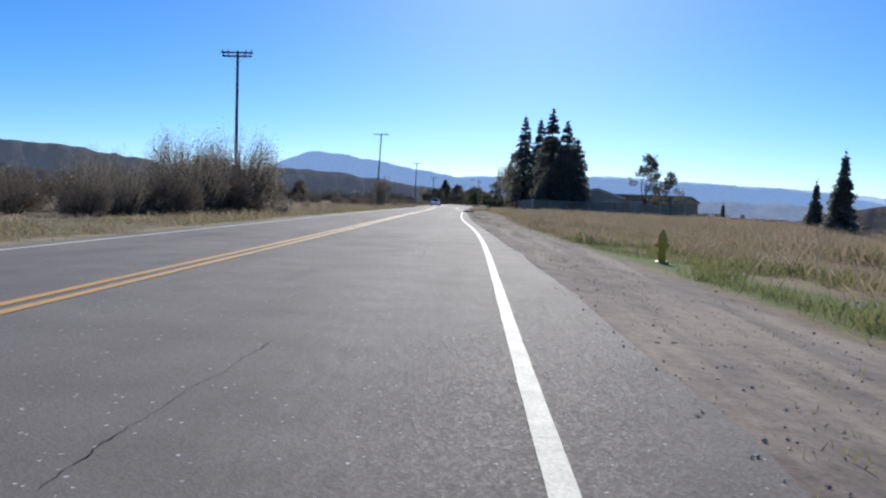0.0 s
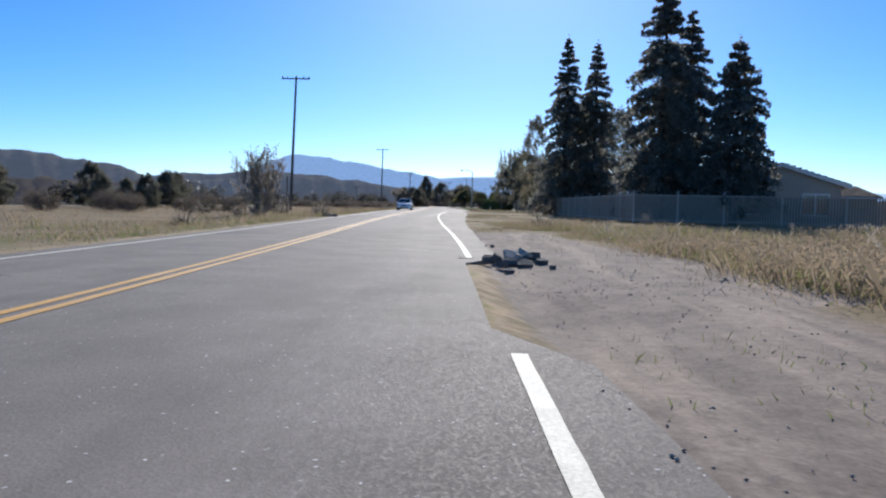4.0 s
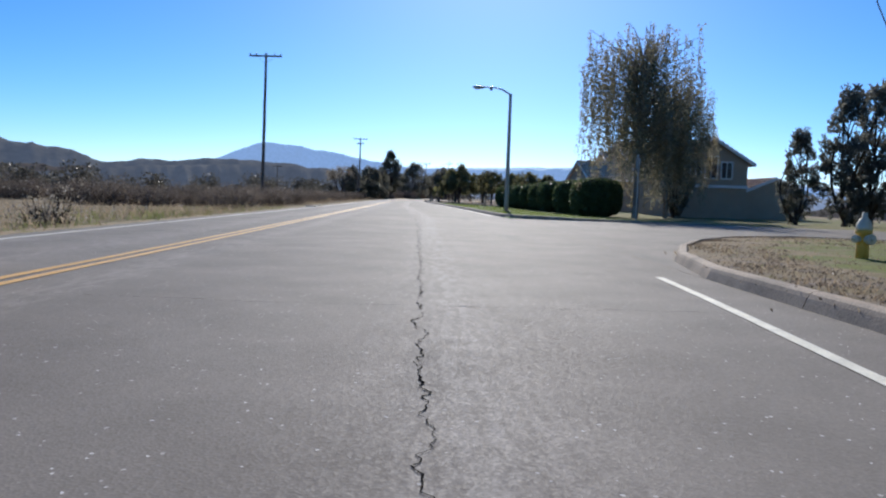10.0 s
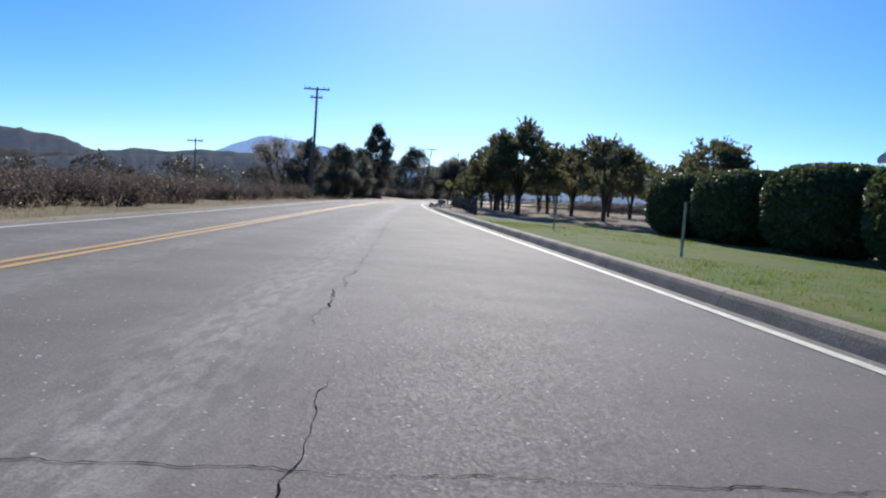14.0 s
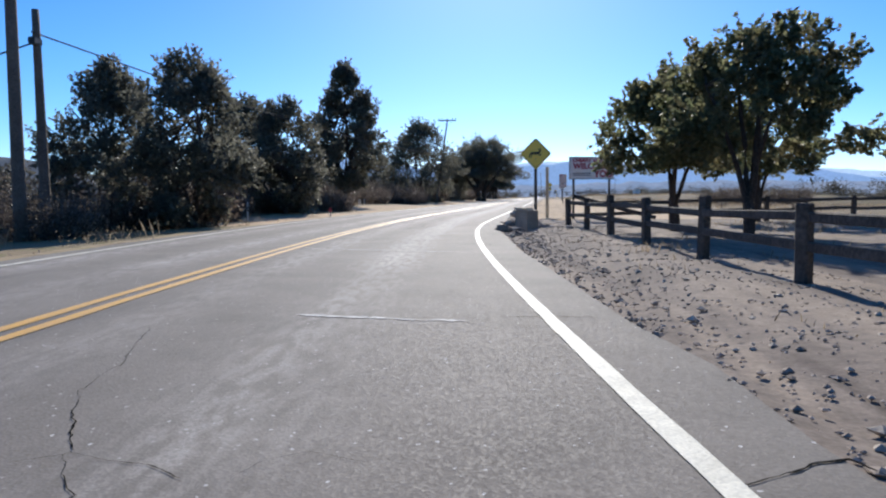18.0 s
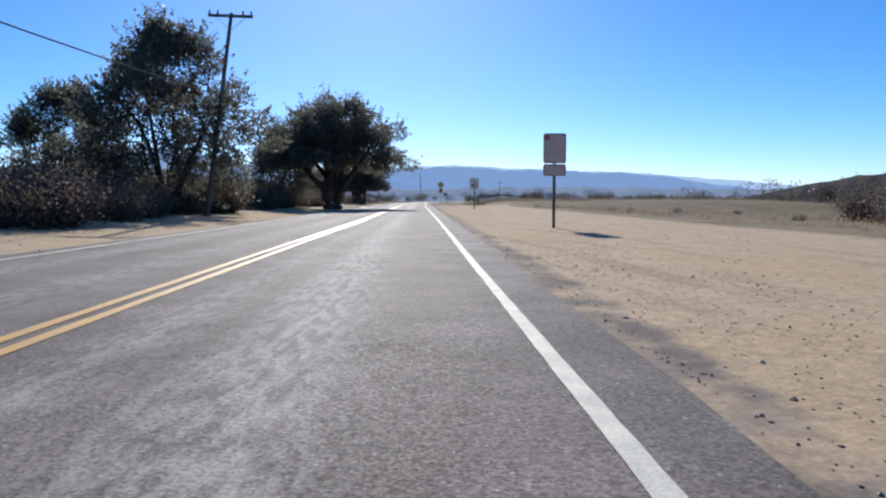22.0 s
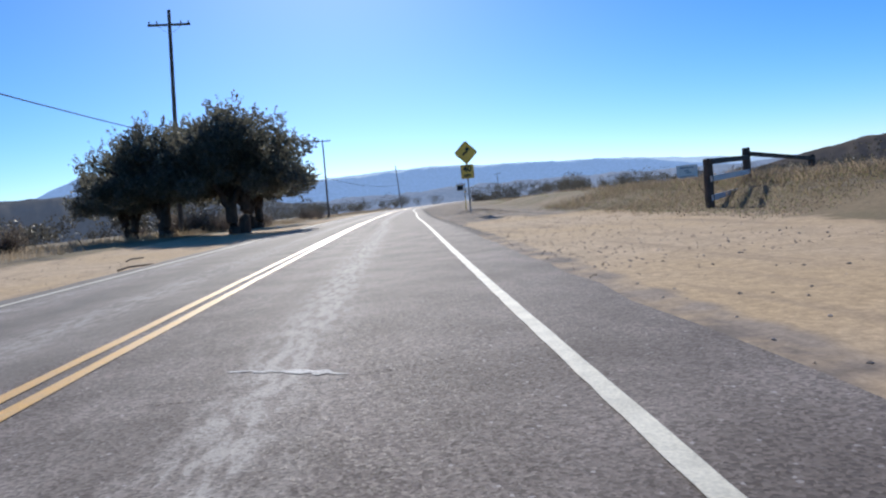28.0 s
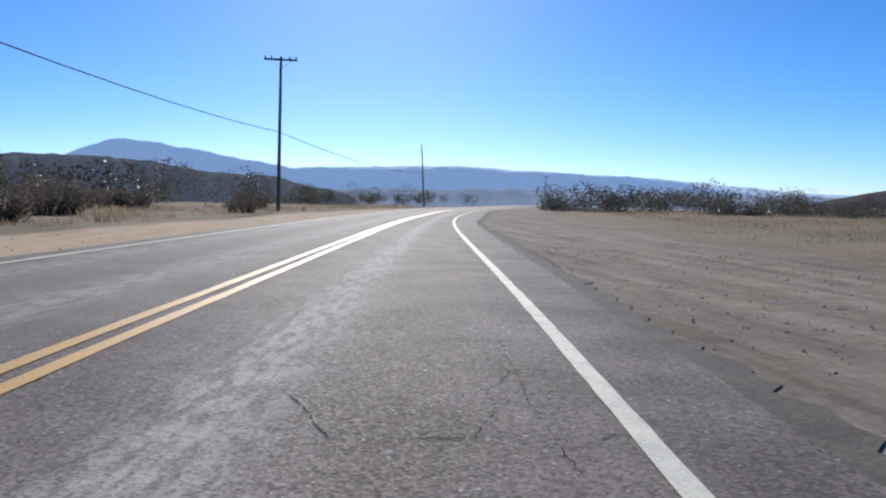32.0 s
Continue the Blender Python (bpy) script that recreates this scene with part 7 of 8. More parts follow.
for i in range(90):
    x = rnd.uniform(44, 150)
    y = 392 + rnd.uniform(0, 14) - 0.55 * (x - 44)
    h = rnd.uniform(1.4, 2.6)
    spots.append((x, y, -0.9 - 0.012 * (x - 44), h, h * 1.1))
far_wood("far_woods", spots, M_FARWOOD, "distant dark trees beyond the field", 0.115, 4, 120)
spots = []
for i in range(90):
    y = rnd.uniform(225, 420)
    x = PAVE_R(y) + rnd.uniform(50, 120)
    h = rnd.uniform(2.4, 4.8)
    spots.append((x, y, ground_height(x, y) - 0.6, h, h * 0.9))
for i in range(60):
    y = rnd.uniform(-60, 40)
    x = PAVE_R(y) + rnd.uniform(45, 110)
    h = rnd.uniform(1.5, 3.6)
    spots.append((x, y, ground_height(x, y) - 0.6, h, h * 0.9))
far_wood("far_woods", spots, M_FARWOOD, "distant brush along the field's far edge", 0.20, 5)


# clipped hedges
def clipped_hedge(w, d, h, seed):
    """A rounded clipped bush: an inner solid of foliage and a skin of small leaves."""
    rng = np.random.default_rng(seed)
    n = 11000
    u = rng.uniform(-1, 1, (n, 3))
    e = 3.2
    norm = (np.abs(u) ** e).sum(1) ** (1 / e)
    p = u / norm[:, None]
    p *= (1 - 0.06 * rng.random(n))[:, None]
    p = p * (w / 2, d / 2, h / 2) + (0, 0, h / 2)
    p = p[p[:, 2] > 0.02]
    skin = leaves_mesh("foliage", p, np.ones(len(p)), rng, 0.085, aspect=1.5)
    bm = bmesh.new()
    bmesh.ops.create_uvsphere(bm, u_segments=20, v_segments=12, radius=1)
    for v in bm.verts:
        q = np.array(v.co)
        q = q / max(1e-6, (np.abs(q) ** e).sum() ** (1 / e))
        v.co = (q[0] * w * 0.46, q[1] * d * 0.46, max(0.0, q[2] * h * 0.46 + h / 2))
    return bm, skin


hedge_bm, hedge_skin = clipped_hedge(3.1, 3.4, 2.4, 5)
hedge = thing("clipped_hedge", (21.2, 128.3, -0.14), "dark green clipped rounded hedge bush on the lawn", "hedge", "row of clipped hedges")
part("core", hedge_bm, M_HEDGE, hedge)
part("foliage", hedge_skin, M_HEDGE, hedge)
for x, y, s in ((21.0, 134.6, 1.0), (20.6, 140.3, 1.02), (20.3, 145.0, 1.0), (19.9, 149.2, 0.98), (19.4, 153.0, 0.98), (18.8, 156.8, 0.96), (18.3, 160.4, 0.95)):
    copy_thing(hedge, pose(x, y, -0.14, 0, 0, random.uniform(-6, 6)) @ Matrix.Diagonal((s, s, s, 1)))


# grasses
def grass(name, spots, height, mat, label, blades=7, spread=0.12, width=0.012, seed=1):
    rng = np.random.default_rng(seed)
    s = np.asarray(spots, float)
    n = len(s)
    base = np.repeat(s, blades, axis=0)
    m = len(base)
    base[:, :2] += rng.normal(size=(m, 2)) * spread
    h = height * rng.uniform(0.5, 1.3, m) * np.repeat(rng.uniform(0.6, 1.25, n), blades)
    patch = np.array([0.85 + 0.9 * noise.noise(Vector((p[0] * 0.22, p[1] * 0.22, 4.0))) for p in s]).clip(0.3, 1.4)
    h *= np.repeat(patch, blades)
    lean = rng.normal(size=(m, 2)) * 0.24 * h[:, None]
    a = rng.uniform(0, math.pi, m)
    side = np.stack([np.cos(a), np.sin(a)], -1) * width
    v = np.empty((m, 4, 3))
    v[:, 0, :2], v[:, 0, 2] = base[:, :2] - side, base[:, 2]
    v[:, 1, :2], v[:, 1, 2] = base[:, :2] + side, base[:, 2]
    v[:, 2, :2], v[:, 2, 2] = base[:, :2] + lean * 0.55 + side * 0.7, base[:, 2] + h * 0.62
    v[:, 3, :2], v[:, 3, 2] = base[:, :2] + lean * 1.2, base[:, 2] + h
    me = bpy.data.meshes.new(name)
    me.vertices.add(4 * m)
    me.vertices.foreach_set("co", v.ravel())
    me.loops.add(4 * m)
    me.loops.foreach_set("vertex_index", np.arange(4 * m, dtype=np.int32))
    me.polygons.add(m)
    me.polygons.foreach_set("loop_start", np.arange(0, 4 * m, 4, dtype=np.int32))
    me.update(calc_edges=True)
    tagged(part(name, me, mat), label, "grass", kind="stuff")


def fuzz(name, spots, height, mat, label, per=14, spread=0.4, leaf=0.014, aspect=3.2, seed=1):
    """Fine seed heads and broken leaves of dry grass, thickest half way up."""
    rng = np.random.default_rng(seed)
    s = np.repeat(np.asarray(spots, float), per, axis=0)
    patch = np.repeat([min(1.5, max(0.45, 0.9 + 0.9 * noise.noise(Vector((p[0] * 0.22, p[1] * 0.22, 4.0))))) for p in spots], per)
    s[:, :2] += rng.normal(size=(len(s), 2)) * spread
    s[:, 2] += height * patch * rng.beta(1.5, 1.6, len(s)) * rng.uniform(0.75, 1.2, len(s))
    tagged(part(name, leaves_mesh(name, s, np.ones(len(s)), rng, leaf, aspect, hang=0.35), mat), label, "grass", kind="stuff")


def scatter(n, y0, y1, d0, d1, right=True, power=1.0, seed=1):
    rg = random.Random(seed)
    out = []
    while len(out) < n:
        y = rg.uniform(y0, y1)
        d = d0 + (d1 - d0) * rg.random() ** power
        x = PAVE_R(y) + d if right else pave_l(y) - d
        if noise.noise(Vector((x * 0.35, y * 0.35, 1.7))) < rg.uniform(-0.45, 0.25):
            continue
        if right and 91.8 < y < 101.5 and (y > 100.3 or x < CORNER(y + 0.6) + 0.5):
            continue
        out.append((x, y, ground_height(x, y) - 0.03))
    return out


dry_spots = [p for p in scatter(17000, -62, 16, 3.2, 24, True, 1.7, 1) if (p[1] > -34 or p[0] - PAVE_R(p[1]) > 5.4) and not (-47 < p[1] < -39.3 and p[0] < 24.3)]
grass("dry_field_grass", dry_spots, 0.34, M_DRYGRASS, "tall dry grass in the field", 6, 0.42, 0.0020, 1)
fuzz("dry_seed_heads", dry_spots, 0.52, M_DRYGRASS, "fine seed heads of the tall dry grass", 22, 0.42, 0.015, 3.2, 61)
fuzz("green_field_leaves", dry_spots[::3], 0.26, M_GREENGRASS, "green leaves low in the dry grass", 16, 0.4, 0.016, 3.0, 62)
fuzz("brown_seed_heads", dry_spots[::4], 0.66, M_CHAPARRAL, "brown seed heads above the grass", 12, 0.25, 0.013, 2.2, 63)
grass("field_weeds", [p for p in scatter(3600, -62, 27, 3.2, 18, True, 1.5, 21) if (p[1] > -34 or p[0] - PAVE_R(p[1]) > 5.4) and not (-47 < p[1] < -39.3 and p[0] < 24.3)], 0.40, M_GREYLEAF, "brown seeding weeds among the grass", 4, 0.16, 0.002, 21)
grass("green_verge_grass", [p for p in scatter(4200, -62, -22, 2.8, 7.5, True, 1.0, 2) if not (-43.5 < p[1] < -39.5 and 22.2 < p[0] < 24.0)], 0.20, M_GREENGRASS, "green grass at the field's edge", 10, 0.16, 0.0035, 2)
verge_spots = [p for p in scatter(3800, 13, 31, 0.9, 13, True, 1.2, 51) if p[0] - PAVE_R(p[1]) > 4.2 - 0.14 * (p[1] - 8)]
grass("verge_dry_grass", verge_spots, 0.24, M_DRYGRASS, "dry grass on the verge before the fence", 5, 0.25, 0.0025, 51)
fuzz("verge_seed_heads", verge_spots, 0.36, M_DRYGRASS, "fine seed heads of the verge grass", 16, 0.35, 0.014, 3.0, 64)
fuzz("verge_green_leaves", verge_spots[::2], 0.24, M_GREENGRASS, "green leaves low in the verge grass", 16, 0.3, 0.015, 3.0, 65)
grass("verge_tall_green", scatter(2400, 19, 32, 2.2, 11, True, 1.3, 52), 0.13, M_GREENGRASS, "green grass and weeds on the verge before the fence", 6, 0.2, 0.003, 52)
grass("verge_brown_weeds", scatter(450, 18, 30, 2.6, 10, True, 1.2, 53), 0.2, M_GREYLEAF, "brown weeds on the verge before the fence", 5, 0.14, 0.003, 53)
grass("verge_grass", scatter(9000, 14, 101, 0.15, 10, True, 1.3, 3), 0.06, M_DRYGRASS, "short dry grass on the verge", 7, 0.14, 0.006, 3)
grass("field_green_undergrowth", [p for p in scatter(4200, -62, 27, 3.1, 16, True, 1.5, 22) if p[1] > -34 or p[0] - PAVE_R(p[1]) > 5.4], 0.30, M_GREENGRASS, "green weeds below the tall grass", 8, 0.18, 0.004, 22)
grass("verge_green_grass", scatter(5000, 22, 101, 0.1, 9, True, 1.3, 4), 0.06, M_GREENGRASS, "short green grass on the verge", 6, 0.14, 0.006, 4)
fuzz("verge_litter", scatter(7000, 22, 101, 0.5, 11, True, 1.2, 54), 0.03, M_CHAPARRAL, "brown fallen leaves and litter on the verge", 7, 0.4, 0.03, 1.5, 72)
corner_spots = []
rg_corner = random.Random(57)
for _ in range(1300):
    y = rg_corner.uniform(85.0, 100.0)
    x = (CORNER(y) if y > 91.8 else PAVE_R(y)) + 0.34 + 1.3 * rg_corner.random() ** 1.8
    if noise.noise(Vector((x * 0.8, y * 0.8, 6.0))) > rg_corner.uniform(-0.5, 0.3):
        corner_spots.append((x, y, 0.10))
grass("kerb_dead_weeds", corner_spots, 0.07, M_DRYGRASS, "dead weeds spilling over the kerb at the corner", 5, 0.10, 0.003, 57)
fuzz("kerb_weed_litter", corner_spots, 0.05, M_CHAPARRAL, "brown weed litter along the kerb at the corner", 9, 0.14, 0.016, 1.8, 75)
fuzz("verge_leaf_clumps", scatter(900, 22, 100, 0.6, 11, True, 1.1, 56), 0.05, M_CHAPARRAL, "dark clumps of fallen leaves on the verge", 34, 0.10, 0.028, 1.6, 74)
fuzz("verge_straw", scatter(5000, 22, 101, 0.5, 11, True, 1.2, 55), 0.04, M_DRYGRASS, "dry straw lying on the verge", 8, 0.4, 0.02, 3.6, 73)
grass("lawn_grass", scatter(10000, 114, 164, 0.3, 8, True, 1.2, 5), 0.06, M_LAWN, "mown green lawn", 9, 0.10, 0.007, 5)
left_spots = [p for p in scatter(9500, -62, 205, 0.8, 24, False, 1.5, 6) if p[1] < 116 or hash((int(p[0] * 97), int(p[1] * 89))) % 3 == 0]
grass("left_dry_grass", left_spots, 0.30, M_DRYGRASS, "dry grass along the road", 4, 0.36, 0.004, 6)
fuzz("left_seed_heads", left_spots, 0.36, M_DRYGRASS, "fine seed heads of the roadside grass", 14, 0.4, 0.022, 2.6, 66)
fuzz("left_brown_heads", left_spots[::3], 0.40, M_CHAPARRAL, "brown seed heads along the road", 10, 0.35, 0.02, 2.2, 67)
grass("left_green_grass", scatter(3600, -62, 120, 0.6, 7, False, 1.2, 7), 0.20, M_GREENGRASS, "green weeds along the road", 8, 0.16, 0.006, 7)
grass("orchard_grass", scatter(1500, 164, 205, 1.0, 16, True, 1.0, 8), 0.12, M_DRYGRASS, "sparse dry grass under the orchard", 7, 0.12, 0.008, 8)
field_spots = scatter(7000, 205, 420, 9, 50, True, 1.3, 9)
grass("right_field_grass", field_spots, 0.22, M_DRYGRASS, "dry grass in the open field", 4, 0.18, 0.006, 9)
fuzz("right_field_heads", field_spots, 0.26, M_DRYGRASS, "fine seed heads in the open field", 12, 0.4, 0.03, 2.4, 68)
fuzz("right_field_brown", field_spots[::3], 0.24, M_CHAPARRAL, "brown stalks in the open field", 10, 0.4, 0.03, 2.4, 69)
grass("right_field_green", scatter(1600, 290, 420, 6, 50, True, 1.2, 10), 0.13, M_GREENGRASS, "green grass in the open field", 6, 0.18, 0.008, 10)
corral_spots = [(x, y, ground_height(x, y) - 0.03) for x, y in ((24.5 + 14 * ((i * 0.618) % 1.0), 299.5 + 18 * ((i * 0.7549) % 1.0)) for i in range(4200)) if x - PAVE_R(y) > 4.4]
grass("corral_grass", corral_spots, 0.22, M_DRYGRASS, "tall dry grass round the corral rails", 5, 0.18, 0.004, 13)
fuzz("corral_green_leaves", corral_spots, 0.18, M_GREENGRASS, "green leaves low in the grass round the corral", 10, 0.2, 0.014, 2.6, 71)
fuzz("corral_seed_heads", corral_spots, 0.24, M_CHAPARRAL, "brown seed heads round the corral", 18, 0.24, 0.016, 2.2, 70)
grass("left_far_grass", scatter(3600, 215, 420, 6.0, 18, False, 1.2, 11), 0.32, M_DRYGRASS, "dry grass below the trees", 8, 0.15, 0.010, 11)
grass("sparse_shoulder_grass", scatter(900, 300, 400, 1.4, 6, True, 1.0, 12), 0.08, M_DRYGRASS, "sparse grass on the shoulder", 6, 0.12, 0.007, 12)
grass("shoulder_weeds", scatter(700, -58, 6, 0.15, 1.3, True, 1.0, 41), 0.07, M_GREENGRASS, "small weeds on the dirt shoulder", 9, 0.10, 0.004, 41)
grass("shoulder_dry_weeds", scatter(700, -58, 30, 0.1, 3.0, True, 1.0, 42), 0.06, M_GREYLEAF, "dry weeds on the dirt shoulder", 9, 0.12, 0.004, 42)

# ---- cracks, patches and broken edges of the road ----
def crack(points, width=0.02, wander=0.035, seed=0, mat=None, name="road_crack", label="jagged dark crack in the asphalt", lift=0.004):
    """A ragged strip along a few turning points, its width and line broken up."""
    rg = random.Random(seed)
    wander *= 0.7
    pts = [Vector(p) for p in points]
    line = []
    for a, b in zip(pts, pts[1:]):
        n = max(2, min(160, int((b - a).length / 0.03)))
        side = Vector((-(b - a).y, (b - a).x)).normalized()
        for i in range(n):
            t = i / n
            w = wander * (noise.noise(Vector((a.x + t * n * 0.05, a.y + t * n * 0.11, seed * 1.7))) * 1.1 + 0.5 * noise.noise(Vector((a.x, a.y + t * n * 0.41, seed * 2.9))) + rg.uniform(-0.28, 0.28))
            line.append(a.lerp(b, t) + side * w)
    line.append(pts[-1])
    verts, faces = [], []
    for i, p in enumerate(line):
        d = (line[min(i + 1, len(line) - 1)] - line[max(i - 1, 0)]).normalized()
        side = Vector((-d.y, d.x))
        f = max(0.24, 0.45 + 0.9 * noise.noise(Vector((p.x * 3, p.y * 3, seed)))) * min(1.0, 0.15 + min(i, len(line) - 1 - i) / 3)
        w = width * 0.56 * f * rg.uniform(0.35, 1.35) / 2
        verts += [(p.x + side.x * w, p.y + side.y * w, lift), (p.x - side.x * w, p.y - side.y * w, lift)]
    for i in range(len(line) - 1):
        faces.append((2 * i, 2 * i + 1, 2 * i + 3, 2 * i + 2))
    tagged(part(name, mesh_from(name, verts, faces), mat or M_CRACK), label, "road crack", kind="structure")


def lateral(y, x0, x1, seed, width=0.02):
    crack([(x0, y), ((x0 * 2 + x1) / 3, y - 0.08), ((x0 + x1 * 2) / 3, y + 0.05), (x1, y + 0.18)], width, 0.05, seed)


crack([(18.45, -53.9), (18.42, -53.2), (18.44, -51.9)], 0.014, seed=1)
crack([(18.62, -46.3), (18.6, -45.4), (18.35, -41.7)], 0.014, seed=2)
crack([(16.9, -30.2), (16.6, -27.2), (16.5, -24.5)], 0.012, seed=3)
crack([(16.26, 12.5), (16.29, 11.8)], 0.02, 0.015, seed=4)
crack([(16.26, 15.5), (16.58, 15.4)], 0.035, 0.02, seed=5)
crack([(14.68, 31.7), (14.65, 32.1), (14.73, 32.5), (14.64, 32.8), (14.63, 33.5), (14.58, 34.6), (14.5, 36.5)], 0.024, 0.05, seed=6)
crack([(14.75, 27.5), (14.72, 29.6), (14.68, 31.7)], 0.018, 0.05, seed=61)
crack([(15.0, 32.84), (15.31, 32.82), (15.68, 32.52), (15.9, 32.56)], 0.022, 0.02, seed=7)
crack([(15.09, 32.26), (15.31, 32.31), (15.59, 32.24)], 0.022, 0.02, seed=8)
crack([(15.13, 32.01), (15.52, 32.12), (15.89, 32.16)], 0.022, 0.02, seed=9)
crack([(15.09, 32.26), (15.02, 32.74), (15.0, 33.1), (14.9, 34.4)], 0.012, 0.03, seed=10)
crack([(14.16, 45.9), (14.16, 46.8), (14.13, 48.2), (14.0, 51.0)], 0.022, 0.05, seed=11)
crack([(14.08, 48.75), (14.7, 48.3), (15.68, 48.6)], 0.02, 0.05, seed=12)
crack([(13.36, 63.2), (13.45, 61.75), (13.55, 61.2)], 0.012, 0.02, seed=13)
crack([(13.4, 61.75), (14.52, 62.13), (15.35, 62.31)], 0.02, 0.02, seed=14)
crack([(9.98, 62.7), (11.5, 61.8), (12.4, 61.74)], 0.012, 0.02, seed=141)
lateral(66.0, 10.4, 15.3, 15, 0.018)
crack([(11.37, 74.63), (12.22, 74.3), (12.93, 74.18), (13.72, 74.35), (14.84, 74.74)], 0.022, 0.04, seed=16)
crack([(13.05, 73.1), (12.96, 74.2), (12.82, 78.2), (12.5, 82.5)], 0.022, 0.06, seed=17)
crack([(12.3, 84.0), (12.23, 86.3), (12.15, 87.8), (11.9, 93.0), (11.57, 99.0)], 0.026, 0.07, seed=18)
lateral(89.5, 9.2, 14.6, 19, 0.02)
lateral(94.6, 8.6, 14.0, 20, 0.018)
crack([(11.54, 99.4), (11.49, 99.95), (11.48, 100.5)], 0.034, 0.03, seed=21)
crack([(11.51, 100.96), (11.44, 101.9), (11.34, 102.6), (11.23, 105.3), (10.68, 111.9)], 0.028, 0.05, seed=22)
crack([(11.52, 100.99), (12.1, 100.96), (12.69, 101.1), (13.34, 101.31), (14.39, 101.75), (15.6, 102.1)], 0.026, 0.02, seed=23)
crack([(11.38, 100.84), (11.51, 101.02)], 0.026, 0.01, seed=24)
crack([(9.5, 101.76), (10.43, 101.22), (11.37, 100.89)], 0.012, 0.02, seed=25)
crack([(11.67, 99.5), (12.05, 99.51), (12.44, 99.46), (13.6, 99.2)], 0.022, 0.02, seed=26)
crack([(15.23, 104.58), (15.71, 104.75), (16.97, 106.18)], 0.02, 0.05, seed=27)
crack([(13.48, 108.28), (14.31, 108.47), (14.94, 108.86)], 0.024, 0.03, seed=28)
crack([(10.76, 112.2), (10.74, 112.4), (10.66, 113.05), (10.66, 113.5), (10.63, 114.1), (10.61, 116.0), (10.36, 118.4)], 0.03, 0.04, seed=29)
crack([(8.79, 114.5), (9.24, 114.3), (9.49, 114.2)], 0.016, 0.03, seed=30)
crack([(9.55, 113.6), (10.0, 113.4), (10.44, 113.2), (10.65, 113.1)], 0.024, 0.03, seed=31)
crack([(10.69, 113.59), (10.87, 113.78), (11.67, 113.82), (12.57, 113.92), (13.23, 114.16), (14.1, 114.78)], 0.022, 0.03, seed=32)
crack([(10.78, 114.3), (10.73, 115.2), (10.69, 116.1)], 0.018, 0.04, seed=33)
crack([(11.29, 113.83), (11.18, 114.47), (11.01, 114.73)], 0.018, 0.02, seed=34)
crack([(10.36, 118.42), (10.32, 118.75), (10.22, 119.15), (10.3, 119.57), (10.2, 120.03), (10.15, 121.3), (10.27, 121.62), (9.74, 127.57)], 0.024, 0.04, seed=35)
crack([(10.49, 118.44), (10.44, 118.77), (10.52, 118.89), (10.5, 119.06), (10.67, 119.62)], 0.024, 0.02, seed=36)
crack([(10.6, 119.82), (10.59, 120.17), (10.41, 120.79), (10.32, 121.51)], 0.022, 0.02, seed=37)
crack([(10.67, 119.62), (10.96, 119.59), (11.43, 119.67), (11.89, 119.85), (12.6, 120.1), (13.25, 120.52)], 0.024, 0.02, seed=38)
crack([(10.09, 124.19), (10.34, 122.91), (10.98, 122.84), (12.03, 122.79)], 0.018, 0.03, seed=39)
crack([(9.89, 118.52), (9.98, 118.47), (10.13, 118.36)], 0.016, 0.01, seed=40)
crack([(9.81, 124.59), (9.65, 125.91), (9.52, 128.62), (9.0, 136.0)], 0.02, 0.05, seed=41)
crack([(9.99, 124.59), (9.9, 125.88), (9.82, 129.22), (9.2, 138.0)], 0.02, 0.05, seed=42)
for i, y in enumerate((131.5, 137.0, 143.0, 148.5)):
    lateral(y, YELLOW(y) + 0.4, PAVE_R(y) - 0.3, 43 + i, 0.018)
for i, pts in enumerate(([(9.86, 124.85), (9.97, 124.8)], [(9.77, 125.22), (9.89, 125.16), (9.96, 125.08)], [(9.71, 125.73), (9.87, 125.64), (10.01, 125.56)], [(9.67, 126.26), (9.94, 126.18)], [(9.69, 127.61), (9.92, 127.38)], [(9.97, 128.52), (10.62, 128.54), (11.54, 128.52)])):
    crack(pts, 0.018, 0.03, 210 + i)
crack([(8.9, 139.0), (8.5, 146.0), (8.0, 153.0), (7.7, 160.0)], 0.02, 0.09, seed=48)
crack([(6.6, 162.63), (6.7, 162.59), (6.78, 162.58), (6.77, 162.75)], 0.03, 0.02, seed=49)
crack([(7.15, 162.39), (7.41, 162.34)], 0.022, 0.01, seed=50)
crack([(7.52, 162.3), (7.54, 161.95)], 0.016, 0.01, seed=51)
crack([(7.57, 162.29), (7.96, 162.22), (8.11, 162.28), (8.73, 162.65), (9.24, 163.07)], 0.026, 0.015, seed=52)
crack([(7.65, 162.27), (7.7, 162.02), (7.67, 161.86)], 0.016, 0.015, seed=53)
crack([(7.64, 165.23), (7.6, 168.0), (7.55, 171.86)], 0.016, 0.05, seed=54)
crack([(7.38, 164.04), (7.34, 163.47)], 0.014, 0.02, seed=55)

